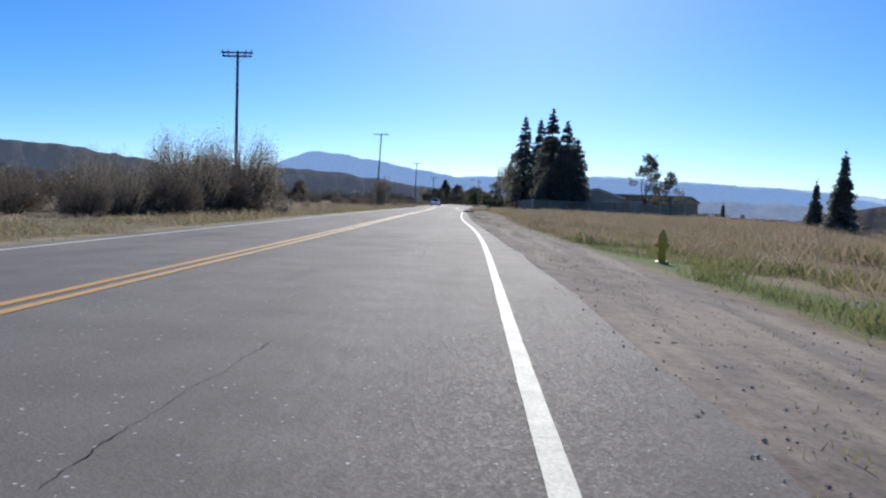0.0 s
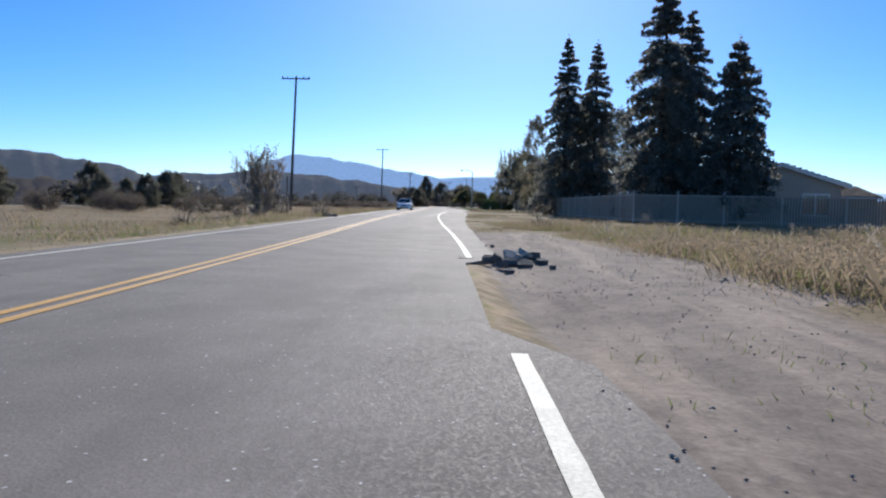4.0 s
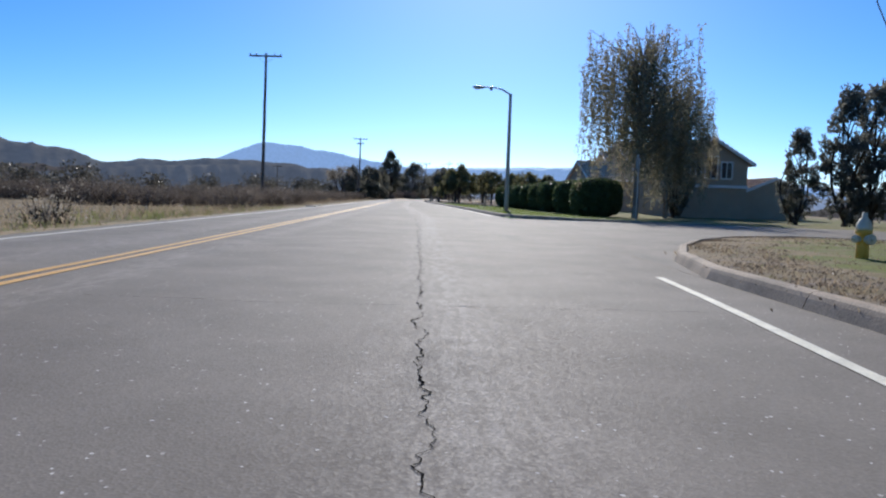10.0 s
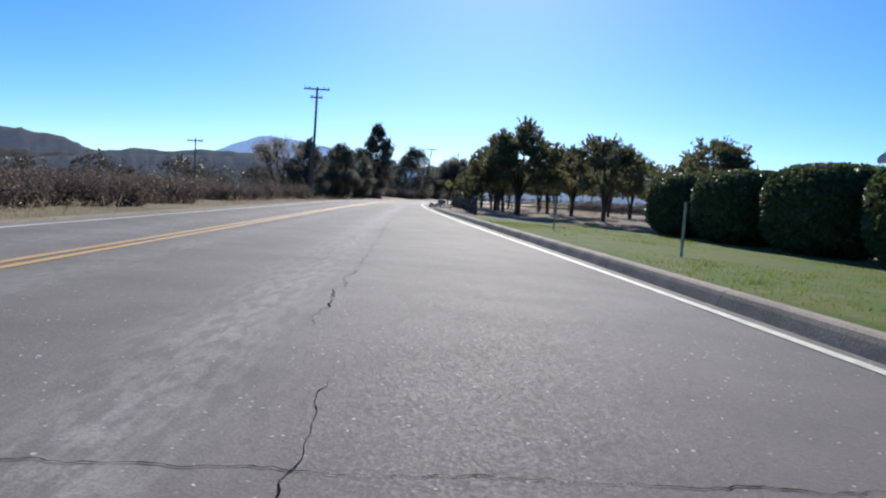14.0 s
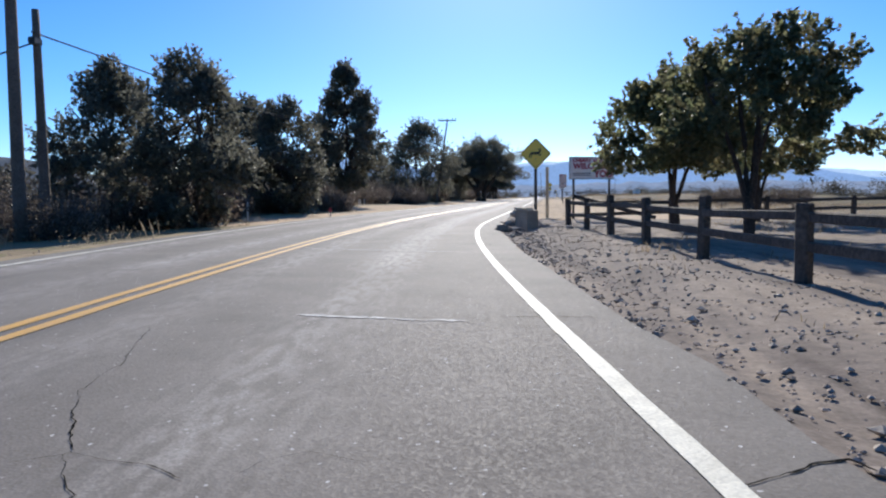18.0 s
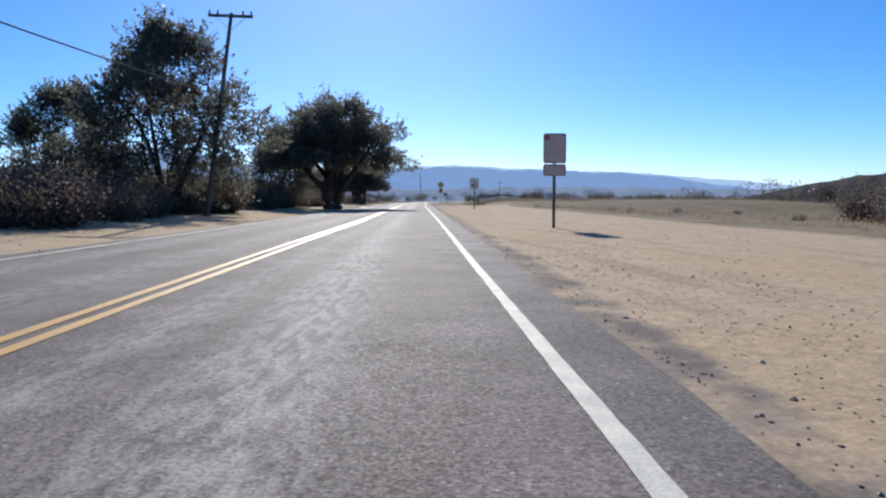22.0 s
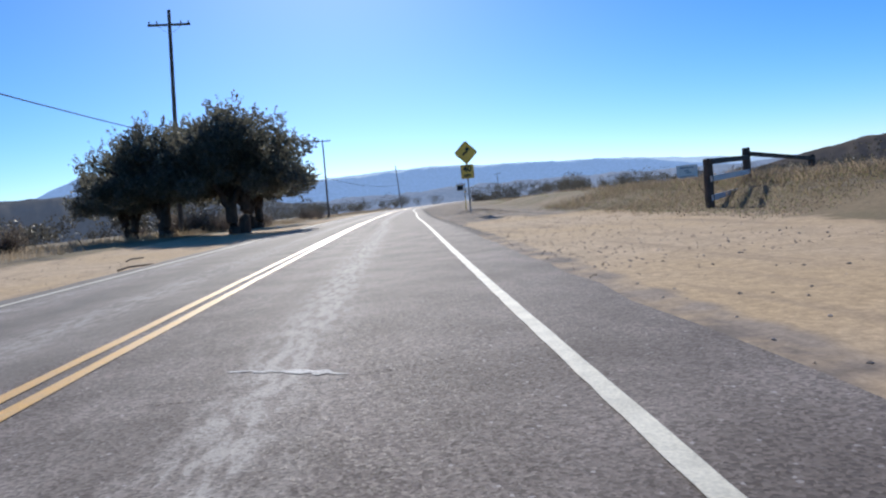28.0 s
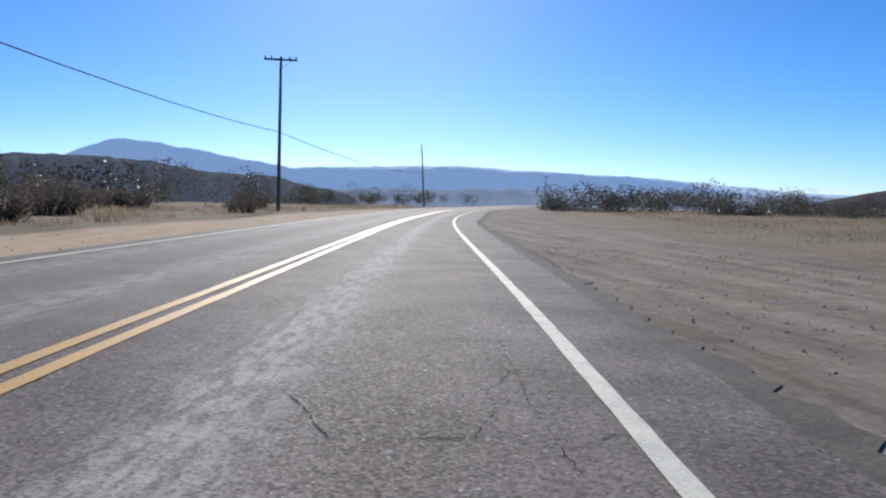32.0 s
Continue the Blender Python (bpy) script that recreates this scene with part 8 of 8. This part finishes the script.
# alligator cracking in the lane
for i, pts in enumerate((
        [(5.6, 174.05), (5.96, 174.18), (5.89, 174.44), (5.9, 174.7)], [(5.9, 174.7), (6.29, 174.5), (6.56, 174.49)], [(6.29, 174.04), (6.26, 174.28), (6.48, 174.23), (6.58, 174.19)],
        [(6.36, 174.07), (6.57, 174.03)], [(6.3, 173.95), (6.37, 173.76), (6.51, 173.66), (6.6, 173.66), (6.55, 174.0)], [(5.9, 175.0), (5.97, 175.44), (6.11, 175.72)],
        [(6.31, 175.2), (6.39, 175.42), (6.6, 175.5)], [(6.49, 174.86), (6.66, 175.1)], [(6.61, 175.8), (6.91, 176.0), (6.91, 176.5)], [(7.28, 176.82), (8.0, 177.26)], [(6.2, 174.5), (6.15, 174.9), (6.3, 175.2)])):
    crack(pts, (0.022, 0.025, 0.035, 0.065, 0.016, 0.02, 0.055, 0.065, 0.015, 0.03, 0.02)[i], 0.04, 100 + i)
for i, pts in enumerate(([(6.3, 174.07), (6.27, 174.31), (6.45, 174.5), (6.56, 174.45)], [(6.43, 174.07), (6.58, 174.02)], [(5.88, 174.7), (6.31, 174.47)], [(5.88, 175.14), (5.95, 175.43), (6.14, 175.65)], [(6.15, 174.87), (6.25, 175.07), (6.5, 174.86), (6.55, 175.16)])):
    crack(pts, (0.03, 0.06, 0.018, 0.02, 0.04)[i], 0.03, 240 + i)
crack([(4.83, 187.0), (5.12, 186.06), (5.18, 185.58), (5.53, 184.9)], 0.016, 0.03, 120)
crack([(5.38, 184.81), (5.53, 184.9), (5.82, 184.81), (5.97, 184.71)], 0.018, 0.02, 121)
crack([(5.51, 184.9), (5.71, 184.6), (5.9, 183.2)], 0.018, 0.03, 122)
crack([(6.09, 184.71), (6.16, 184.85), (6.28, 184.92), (6.49, 184.83)], 0.012, 0.02, 123)
crack([(7.06, 187.29), (7.62, 187.27)], 0.03, 0.01, 124)
crack([(7.42, 184.6), (7.77, 184.81), (7.89, 184.85), (7.93, 184.73)], 0.035, 0.02, 125)
crack([(6.93, 199.41), (7.29, 199.55), (7.49, 199.63)], 0.03, 0.02, 126)
crack([(5.5, 199.95), (5.77, 199.83), (5.96, 199.66), (6.15, 199.55)], 0.03, 0.03, 127)
crack([(7.27, 200.74), (7.55, 200.76)], 0.04, 0.01, 128)
crack([(5.2, 200.4), (5.5, 199.9), (5.45, 199.4)], 0.02, 0.04, 129)
crack([(5.3, 199.4), (5.6, 199.2), (5.75, 198.9)], 0.02, 0.04, 130)
crack([(6.6, 195.3), (7.09, 195.37), (7.26, 195.23), (7.42, 194.6)], 0.035, 0.03, 131)
crack([(7.25, 197.1), (7.51, 196.36)], 0.05, 0.03, 132)
crack([(7.2, 194.2), (7.24, 193.7)], 0.04, 0.03, 133)
crack([(6.35, 210.0), (6.75, 209.9), (7.1, 209.8)], 0.02, 0.02, 134)
for i, y in enumerate((216.0, 229.0, 243.0, 292.9, 303.0, 326.5)):
    lateral(y, YELLOW(y) + 0.3, EDGE_R(y) + 0.1, 140 + i, 0.012)
for i, y in enumerate((-37.0, -14.0, 8.0, 42.0, 80.0, 122.0, 168.0, 196.0)):
    crack([(EDGE_L(y) + 0.6, y + 0.4), (EDGE_L(y) + 1.5, y), (YELLOW(y) - 0.5, y + 0.15)], 0.016, 0.07, 150 + i)

M_SEAL = material("pale_scraped_asphalt", (0.60, 0.575, 0.54), 0.8, vary=0.3, scale=9.0, fine=60.0, bump=0.2)
for i, (pts, w) in enumerate((([(5.64, 187.42), (6.8, 187.13)], 0.09), ([(4.33, 193.45), (5.6, 192.9), (6.77, 192.46)], 0.08), ([(6.1, 197.34), (6.74, 197.29)], 0.09), ([(5.7, 199.72), (6.28, 199.85)], 0.12), ([(6.5, 175.53), (6.51, 176.04), (6.7, 176.38)], 0.07), ([(15.11, 13.6), (15.56, 13.37), (15.98, 13.11)], 0.05), ([(16.77, 293.37), (17.1, 293.2), (17.41, 292.97)], 0.12), ([(10.2, 105.6), (10.62, 105.5)], 0.035), ([(16.46, -22.01), (17.71, -22.36)], 0.05), ([(6.0, 201.6), (6.5, 201.5)], 0.10), ([(6.3, 201.0), (6.6, 200.75)], 0.10), ([(8.23, 130.72), (9.35, 129.89)], 0.02), ([(7.98, 133.55), (8.56, 134.01)], 0.03))):
    crack(pts, w * 2.2, 0.05, 200 + i, M_SEAL, "pale_patch", "pale scraped patch line across the lane")


def pothole():
    """A shallow broken hole: dark sunken floor and a ragged rim."""
    rg = random.Random(3)
    verts, faces = [(5.82, 200.86, 0.008)], []
    n = 22
    for k in range(n):
        a = 2 * math.pi * k / n
        r = rg.uniform(0.75, 1.1)
        verts.append((5.82 + 0.17 * r * math.cos(a) + 0.05 * math.sin(a), 200.86 + 0.11 * r * math.sin(a) + 0.05 * math.cos(a), 0.008))
    faces = [(0, k + 1, (k + 1) % n + 1) for k in range(n)]
    tagged(part("pothole", mesh_from("pothole", verts, faces), M_CRACK), "small dark broken pothole in the lane", "pothole", kind="structure")


pothole()
crack([(20.3, 324.9), (20.5, 325.3), (20.75, 325.1), (21.1, 325.0), (21.45, 324.6)], 0.016, 0.03, 160)
crack([(21.05, 325.0), (21.1, 326.0), (21.3, 326.6), (21.35, 327.2)], 0.012, 0.03, 161)
crack([(9.45, 238.1), (9.8, 237.4), (10.1, 237.0), (10.4, 236.6)], 0.018, 0.03, 162)
crack([(22.9, 336.8), (23.1, 336.2), (23.6, 336.1)], 0.012, 0.04, 163)
for i, pts in enumerate(([(22.69, 337.27), (23.01, 337.16)], [(23.74, 336.64), (23.93, 337.01), (24.15, 337.1)], [(23.58, 336.07), (23.73, 336.42), (24.05, 336.46)], [(23.88, 335.99), (24.09, 336.13), (24.19, 336.06)], [(23.7, 337.81), (24.45, 337.61)], [(21.97, 336.48), (22.11, 336.65)], [(23.85, 335.8), (23.89, 336.48), (24.06, 337.79)])):
    crack(pts, 0.010, 0.03, 230 + i)
for i, pts in enumerate(([(20.39, 325.94), (20.65, 325.78), (21.18, 325.56), (21.36, 325.34), (21.58, 325.29), (21.93, 324.89)], [(22.01, 327.35), (21.93, 326.69), (21.71, 326.31), (21.54, 325.92)], [(21.75, 325.92), (21.79, 325.54), (21.73, 325.25)])):
    crack(pts, 0.016, 0.035, 250 + i)
# cross cracks in the painted edge line
line_rng = random.Random(77)
y = -54.0
while y < 90:
    if not 4.5 < y < 12:
        x = EDGE_R(y)
        crack([(x - 0.055, y + line_rng.uniform(-0.02, 0.02)), (x + 0.055, y + line_rng.uniform(-0.03, 0.03))], 0.007, 0.008, int(y * 10), name="paint_crack", label="fine dark crack across the edge line", lift=0.007)
    y += line_rng.uniform(0.5, 1.6)


# ---- rocks and rubble ----
def rock_mesh(seed, blocky=0.0, flat=0.75):
    bm = bmesh.new()
    if blocky:
        bmesh.ops.create_cube(bm, size=1.6)
        bmesh.ops.subdivide_edges(bm, edges=bm.edges, cuts=1)
    else:
        bmesh.ops.create_icosphere(bm, subdivisions=2, radius=1.0)
    for v in bm.verts:
        k = 1 + 0.28 * noise.noise(v.co * 1.1 + Vector((seed * 5.3, 0, 0))) + 0.12 * noise.noise(v.co * 3.1 + Vector((0, seed * 3.3, 0)))
        v.co *= k
        v.co.z *= flat
    me = bpy.data.meshes.new("rock")
    bm.to_mesh(me)
    bm.free()
    return me


def rock(name, me, x, y, size, mat, label, category="rock", group="", z=None, turn=0.0, tilt=0.0, stretch=(1, 1, 1)):
    me2 = me
    if not me2.materials:
        me2.materials.append(mat)
    ob = new(name, me2)
    gz = (ground_height(x, y) if not (pave_l(y) < x < PAVE_R(y)) else 0.0) if z is None else z
    ob.matrix_world = pose(x, y, gz + size * 0.45 * stretch[2], tilt, 0, turn) @ Matrix.Diagonal((size * stretch[0], size * stretch[1], size * stretch[2], 1))
    return tagged(ob, label, category, group)


pale_meshes = [rock_mesh(i) for i in range(4)]
grey_meshes = [rock_mesh(10 + i, 1.0 if i % 2 else 0.0) for i in range(4)]
asphalt_meshes = [rock_mesh(20 + i, 1.0, 0.6) for i in range(4)]
rnd = random.Random(21)
for i, (x, y, s, k, tilt) in enumerate(((16.86, 12.22, 0.075, 0.8, 20), (17.06, 12.36, 0.09, 1, -15), (17.31, 12.76, 0.07, 1, 10), (16.71, 11.96, 0.06, 1, 0), (16.85, 11.78, 0.09, 0.9, 30), (16.79, 11.9, 0.05, 1, 0), (17.22, 11.95, 0.12, 0.7, 38), (17.02, 11.62, 0.12, 0.8, -30), (17.42, 12.2, 0.10, 1, 15), (16.84, 15.04, 0.05, 1, 0), (17.25, 11.45, 0.11, 0.8, 24), (16.9, 11.3, 0.08, 1, 12), (17.5, 11.7, 0.08, 1, -10), (16.7, 11.45, 0.07, 1, 0), (17.1, 12.1, 0.06, 1, 20), (16.95, 12.05, 0.05, 1, 0), (17.6, 11.1, 0.06, 1, 0), (17.0, 10.9, 0.06, 1, 8))):
    rock("asphalt_chunk", asphalt_meshes[i % 4], x, y, s, M_RUBBLE, "broken lump of dark asphalt on the washed-out edge", "rubble", "broken asphalt chunks", turn=rnd.uniform(0, 360), tilt=tilt, stretch=(1.2, 0.9, k))
slab_me = mesh_from("slab", [(-0.2, -0.14, 0), (0.18, -0.16, 0), (0.22, 0.12, 0), (-0.16, 0.15, 0), (-0.19, -0.13, 0.07), (0.17, -0.15, 0.06), (0.21, 0.11, 0.06), (-0.15, 0.14, 0.07)], [(3, 2, 1, 0), (4, 5, 6, 7), (0, 1, 5, 4), (1, 2, 6, 5), (2, 3, 7, 6), (3, 0, 4, 7)])
slab_me.materials.append(M_PALEROCK)
for x, y, turn, tilt in ((17.05, 11.88, 20, 32), (17.28, 12.09, 70, 25), (17.16, 11.98, -30, 14)):
    ob = new("asphalt_slab", slab_me)
    ob.matrix_world = pose(x, y, ground_height(x, y) + 0.10, tilt, 8, turn) @ Matrix.Diagonal((0.62, 0.7, 0.9, 1))
    tagged(ob, "tilted broken slab with a pale sunlit face", "rubble", "broken asphalt chunks")
edge_me = mesh_from("broken_edge", [(16.26, 11.84, -0.12), (16.50, 11.82, -0.12), (16.50, 12.1, -0.12), (16.28, 12.1, -0.12), (16.27, 11.80, 0.0035), (16.49, 11.78, 0.0035), (16.5, 12.1, 0.0035), (16.28, 12.1, 0.0035)], [(0, 1, 5, 4), (1, 2, 6, 5), (2, 3, 7, 6), (3, 0, 4, 7), (4, 5, 6, 7)])
tagged(part("broken_road_edge", edge_me, M_RUBBLE), "snapped dark end of the pavement edge", "road", kind="structure")

# culvert headwall and its rock pile
culvert = thing("culvert_headwall", (8.40, 200.75, -0.5), "concrete culvert headwall with a cracked pale cap", "culvert", turn=8)
part("headwall", box(-0.09, 0.09, -0.50, 0.85, 0.0, 0.90, 0.012), M_PALECONCRETE, culvert)
part("cap", box(-0.12, 0.12, -0.08, 0.90, 0.90, 0.955, 0.012), M_PALEROCK, culvert, "pale broken cap slab")
part("cap", box(-0.12, 0.11, -0.40, -0.10, 0.90, 0.95, 0.012), M_PALEROCK, culvert, "pale broken cap slab")
part("end_pier", box(-0.12, 0.16, -0.68, -0.50, 0.0, 0.90, 0.015), M_PALECONCRETE, culvert)
for i, (x, y, s, pale) in enumerate(((8.35, 202.3, 0.20, 1), (8.55, 202.45, 0.24, 0), (8.1, 202.45, 0.13, 1), (7.95, 202.8, 0.09, 0), (8.45, 202.0, 0.17, 0), (8.2, 202.1, 0.14, 0), (8.62, 202.15, 0.2, 0), (8.3, 202.7, 0.14, 1), (8.7, 202.8, 0.16, 1), (7.78, 199.87, 0.08, 1), (8.02, 199.7, 0.11, 1), (8.1, 200.13, 0.09, 1), (7.92, 200.5, 0.09, 1), (7.68, 199.6, 0.08, 0), (7.9, 199.35, 0.09, 0), (7.7, 200.1, 0.07, 0), (8.15, 199.45, 0.12, 0), (7.98, 197.87, 0.09, 0), (7.76, 196.66, 0.06, 1), (7.68, 198.47, 0.13, 0), (7.56, 198.87, 0.11, 0), (7.82, 198.75, 0.10, 0), (8.09, 205.4, 0.06, 1), (7.9, 204.2, 0.05, 0), (8.5, 203.3, 0.10, 1), (8.75, 203.6, 0.08, 0), (9.3, 199.3, 0.08, 1))):
    rock("boulder" if s > 0.12 else "rock", (pale_meshes if pale else grey_meshes)[i % 4], x, y, s, M_PALEROCK if pale else M_ROCK, "pale angular stone piled by the culvert" if pale else "rough grey-brown stone beside the culvert", "rock", "culvert stones", turn=i * 47, tilt=i * 13 % 25, stretch=(1.25, 0.95, 0.85), z=ground_height(x, y) + (0.22 if 201.8 < y < 202.6 and x > 8.2 else 0.0))
for i, (x, y, s) in enumerate(((7.6, 42.1, 0.28), (8.35, 40.2, 0.17), (7.2, 42.9, 0.2), (7.9, 41.2, 0.12))):
    rock("boulder", grey_meshes[i], x, y, s, M_ROCK, "rounded grey boulder on the verge", "rock", "verge boulders", turn=i * 70, stretch=(1.3, 1.0, 0.8))
tagged(part("concrete_slab", box(3.9, 4.5, 123.6, 125.6, -0.2, 0.06, 0.02), M_PALEROCK), "flat pale concrete slab set in the verge", "slab")


# pebbles and clods, joined
def pebbles(name, spots, size, mat, label, seed=1):
    rng = np.random.default_rng(seed)
    octa = np.array([(1, 0, 0), (0, 1, 0), (-1, 0, 0), (0, -1, 0), (0, 0, 0.5), (0, 0, -0.5)], float)
    tris = [(0, 1, 4), (1, 2, 4), (2, 3, 4), (3, 0, 4), (1, 0, 5), (2, 1, 5), (3, 2, 5), (0, 3, 5)]
    verts, faces = [], []
    for x, y, z in spots:
        s = size * min(1.7, rng.lognormal(0, 0.45))
        a = rng.uniform(0, 6.28)
        q = octa * rng.uniform(0.65, 1.3, (6, 3)) * s
        c, d = math.cos(a), math.sin(a)
        o = len(verts)
        verts += [(x + p[0] * c - p[1] * d, y + p[0] * d + p[1] * c, z + p[2] + s * 0.12) for p in q]
        faces += [(i + o, j + o, k + o) for i, j, k in tris]
    tagged(part(name, mesh_from(name, verts, faces), mat), label, "gravel", kind="stuff")


def spread(n, y0, y1, d0, d1, right=True, power=1.0, seed=1):
    rg = random.Random(seed)
    out = []
    for _ in range(n):
        y = rg.uniform(y0, y1)
        d = d0 + (d1 - d0) * rg.random() ** power
        x = PAVE_R(y) + d if right else pave_l(y) - d
        out.append((x, y, max(ground_height(x, y), -0.06) if d > 0.03 else 0.004))
    return out


pebbles("shoulder_gravel", spread(6000, -60, 10, -0.12, 2.8, True, 1.0, 31), 0.008, M_PEBBLE, "grey gravel and clods on the shoulder", 31)
pebbles("shoulder_clods", spread(260, -60, 10, 0.05, 2.8, True, 1.0, 32), 0.015, M_CLOD, "brown clods on the shoulder", 32)
pebbles("washout_gravel", spread(1500, 8, 30, 0.0, 3.6, True, 1.0, 33), 0.012, M_PEBBLE, "loose gravel along the washed-out edge", 33)
pebbles("bank_pebbles", spread(7000, 179, 206, 0.0, 2.6, True, 1.0, 34), 0.014, M_PEBBLE, "stony soil of the bank below the fence", 34)
pebbles("bank_stones", spread(420, 180, 207, 0.1, 2.2, True, 1.0, 35), 0.028, M_PALEROCK, "pale stones on the bank", 35)
pebbles("bank_clods", spread(260, 180, 200, 0.0, 0.7, True, 1.0, 36), 0.026, M_CLOD, "crumbled asphalt along the ditch", 36)
chip_rng = random.Random(5)
chips = [(24.4 + chip_rng.gauss(0, 0.75), 319.0 + chip_rng.gauss(0, 1.9)) for _ in range(2800)]
pebbles("wood_chips", [(x, y, ground_height(x, y)) for x, y in chips if x > PAVE_R(y) + 0.6], 0.009, M_PALEWOOD, "pale bark and wood chips heaped round the sign", 44)
pebbles("dark_chips", [(x + 0.05, y + 0.03, ground_height(x, y)) for x, y in chips[::2] if x > PAVE_R(y) + 0.6], 0.010, M_FENCEWOOD, "dark bark chips heaped round the sign", 45)
pebbles("lot_pebbles", spread(2600, 205, 300, 0.08, 8, True, 1.4, 37), 0.013, M_PEBBLE, "small stones on the bare dirt", 37)
pebbles("lot_edge_gravel", spread(5000, 203, 240, 0.1, 2.2, True, 1.2, 47), 0.007, M_CLOD, "gravel and crumbs along the broken road edge", 47)
pebbles("lot_clods", spread(420, 205, 345, 0.1, 6, True, 1.3, 38), 0.015, M_CLOD, "brown clods and stones on the bare dirt", 38)
pebbles("far_shoulder_pebbles", spread(4800, 296, 350, 0.1, 6, True, 1.2, 39), 0.013, M_PEBBLE, "small stones on the shoulder", 39)
pebbles("left_shoulder_pebbles", spread(1500, -50, 205, 0.0, 1.5, False, 1.0, 40), 0.016, M_PEBBLE, "gravel along the far shoulder", 40)
pebbles("left_dirt_pebbles", spread(1500, 205, 350, 0.0, 5, False, 1.0, 41), 0.018, M_PEBBLE, "stones on the far dirt shoulder", 41)

# small roadside pieces
marker = thing("reflector_marker", (1.0, 213.1, -0.12), "small orange and white reflector marker on a short stake", "marker")
part("stake", beam((0, 0, -0.1), (0, 0, 0.42), 0.06, 0.025, 0.004), M_SIGNWHITE, marker)
part("reflector", box(-0.05, 0.05, -0.03, -0.014, 0.24, 0.42, 0.004), M_SIGNRED, marker, "orange-red reflector")
stick_rng = random.Random(9)
for i in range(7):
    x, y = 5.3 + i * 1.1, 287 + i * 3.6
    x = EDGE_L(y) - stick_rng.uniform(0.6, 2.6)
    a = stick_rng.uniform(0, 180)
    p = [(-0.6, 0, 0.02), (-0.2, 0.05, 0.05), (0.25, -0.03, 0.04), (0.65, 0.04, 0.03)]
    ob = part("fallen_branch", tubes("fallen_branch", [(p, [0.022, 0.02, 0.016, 0.008])], 6), M_BARK)
    ob.matrix_world = pose(x, y, ground_height(x, y), 0, 0, a)
    tagged(ob, "dead fallen branch lying on the dirt", "branch", "fallen branches")
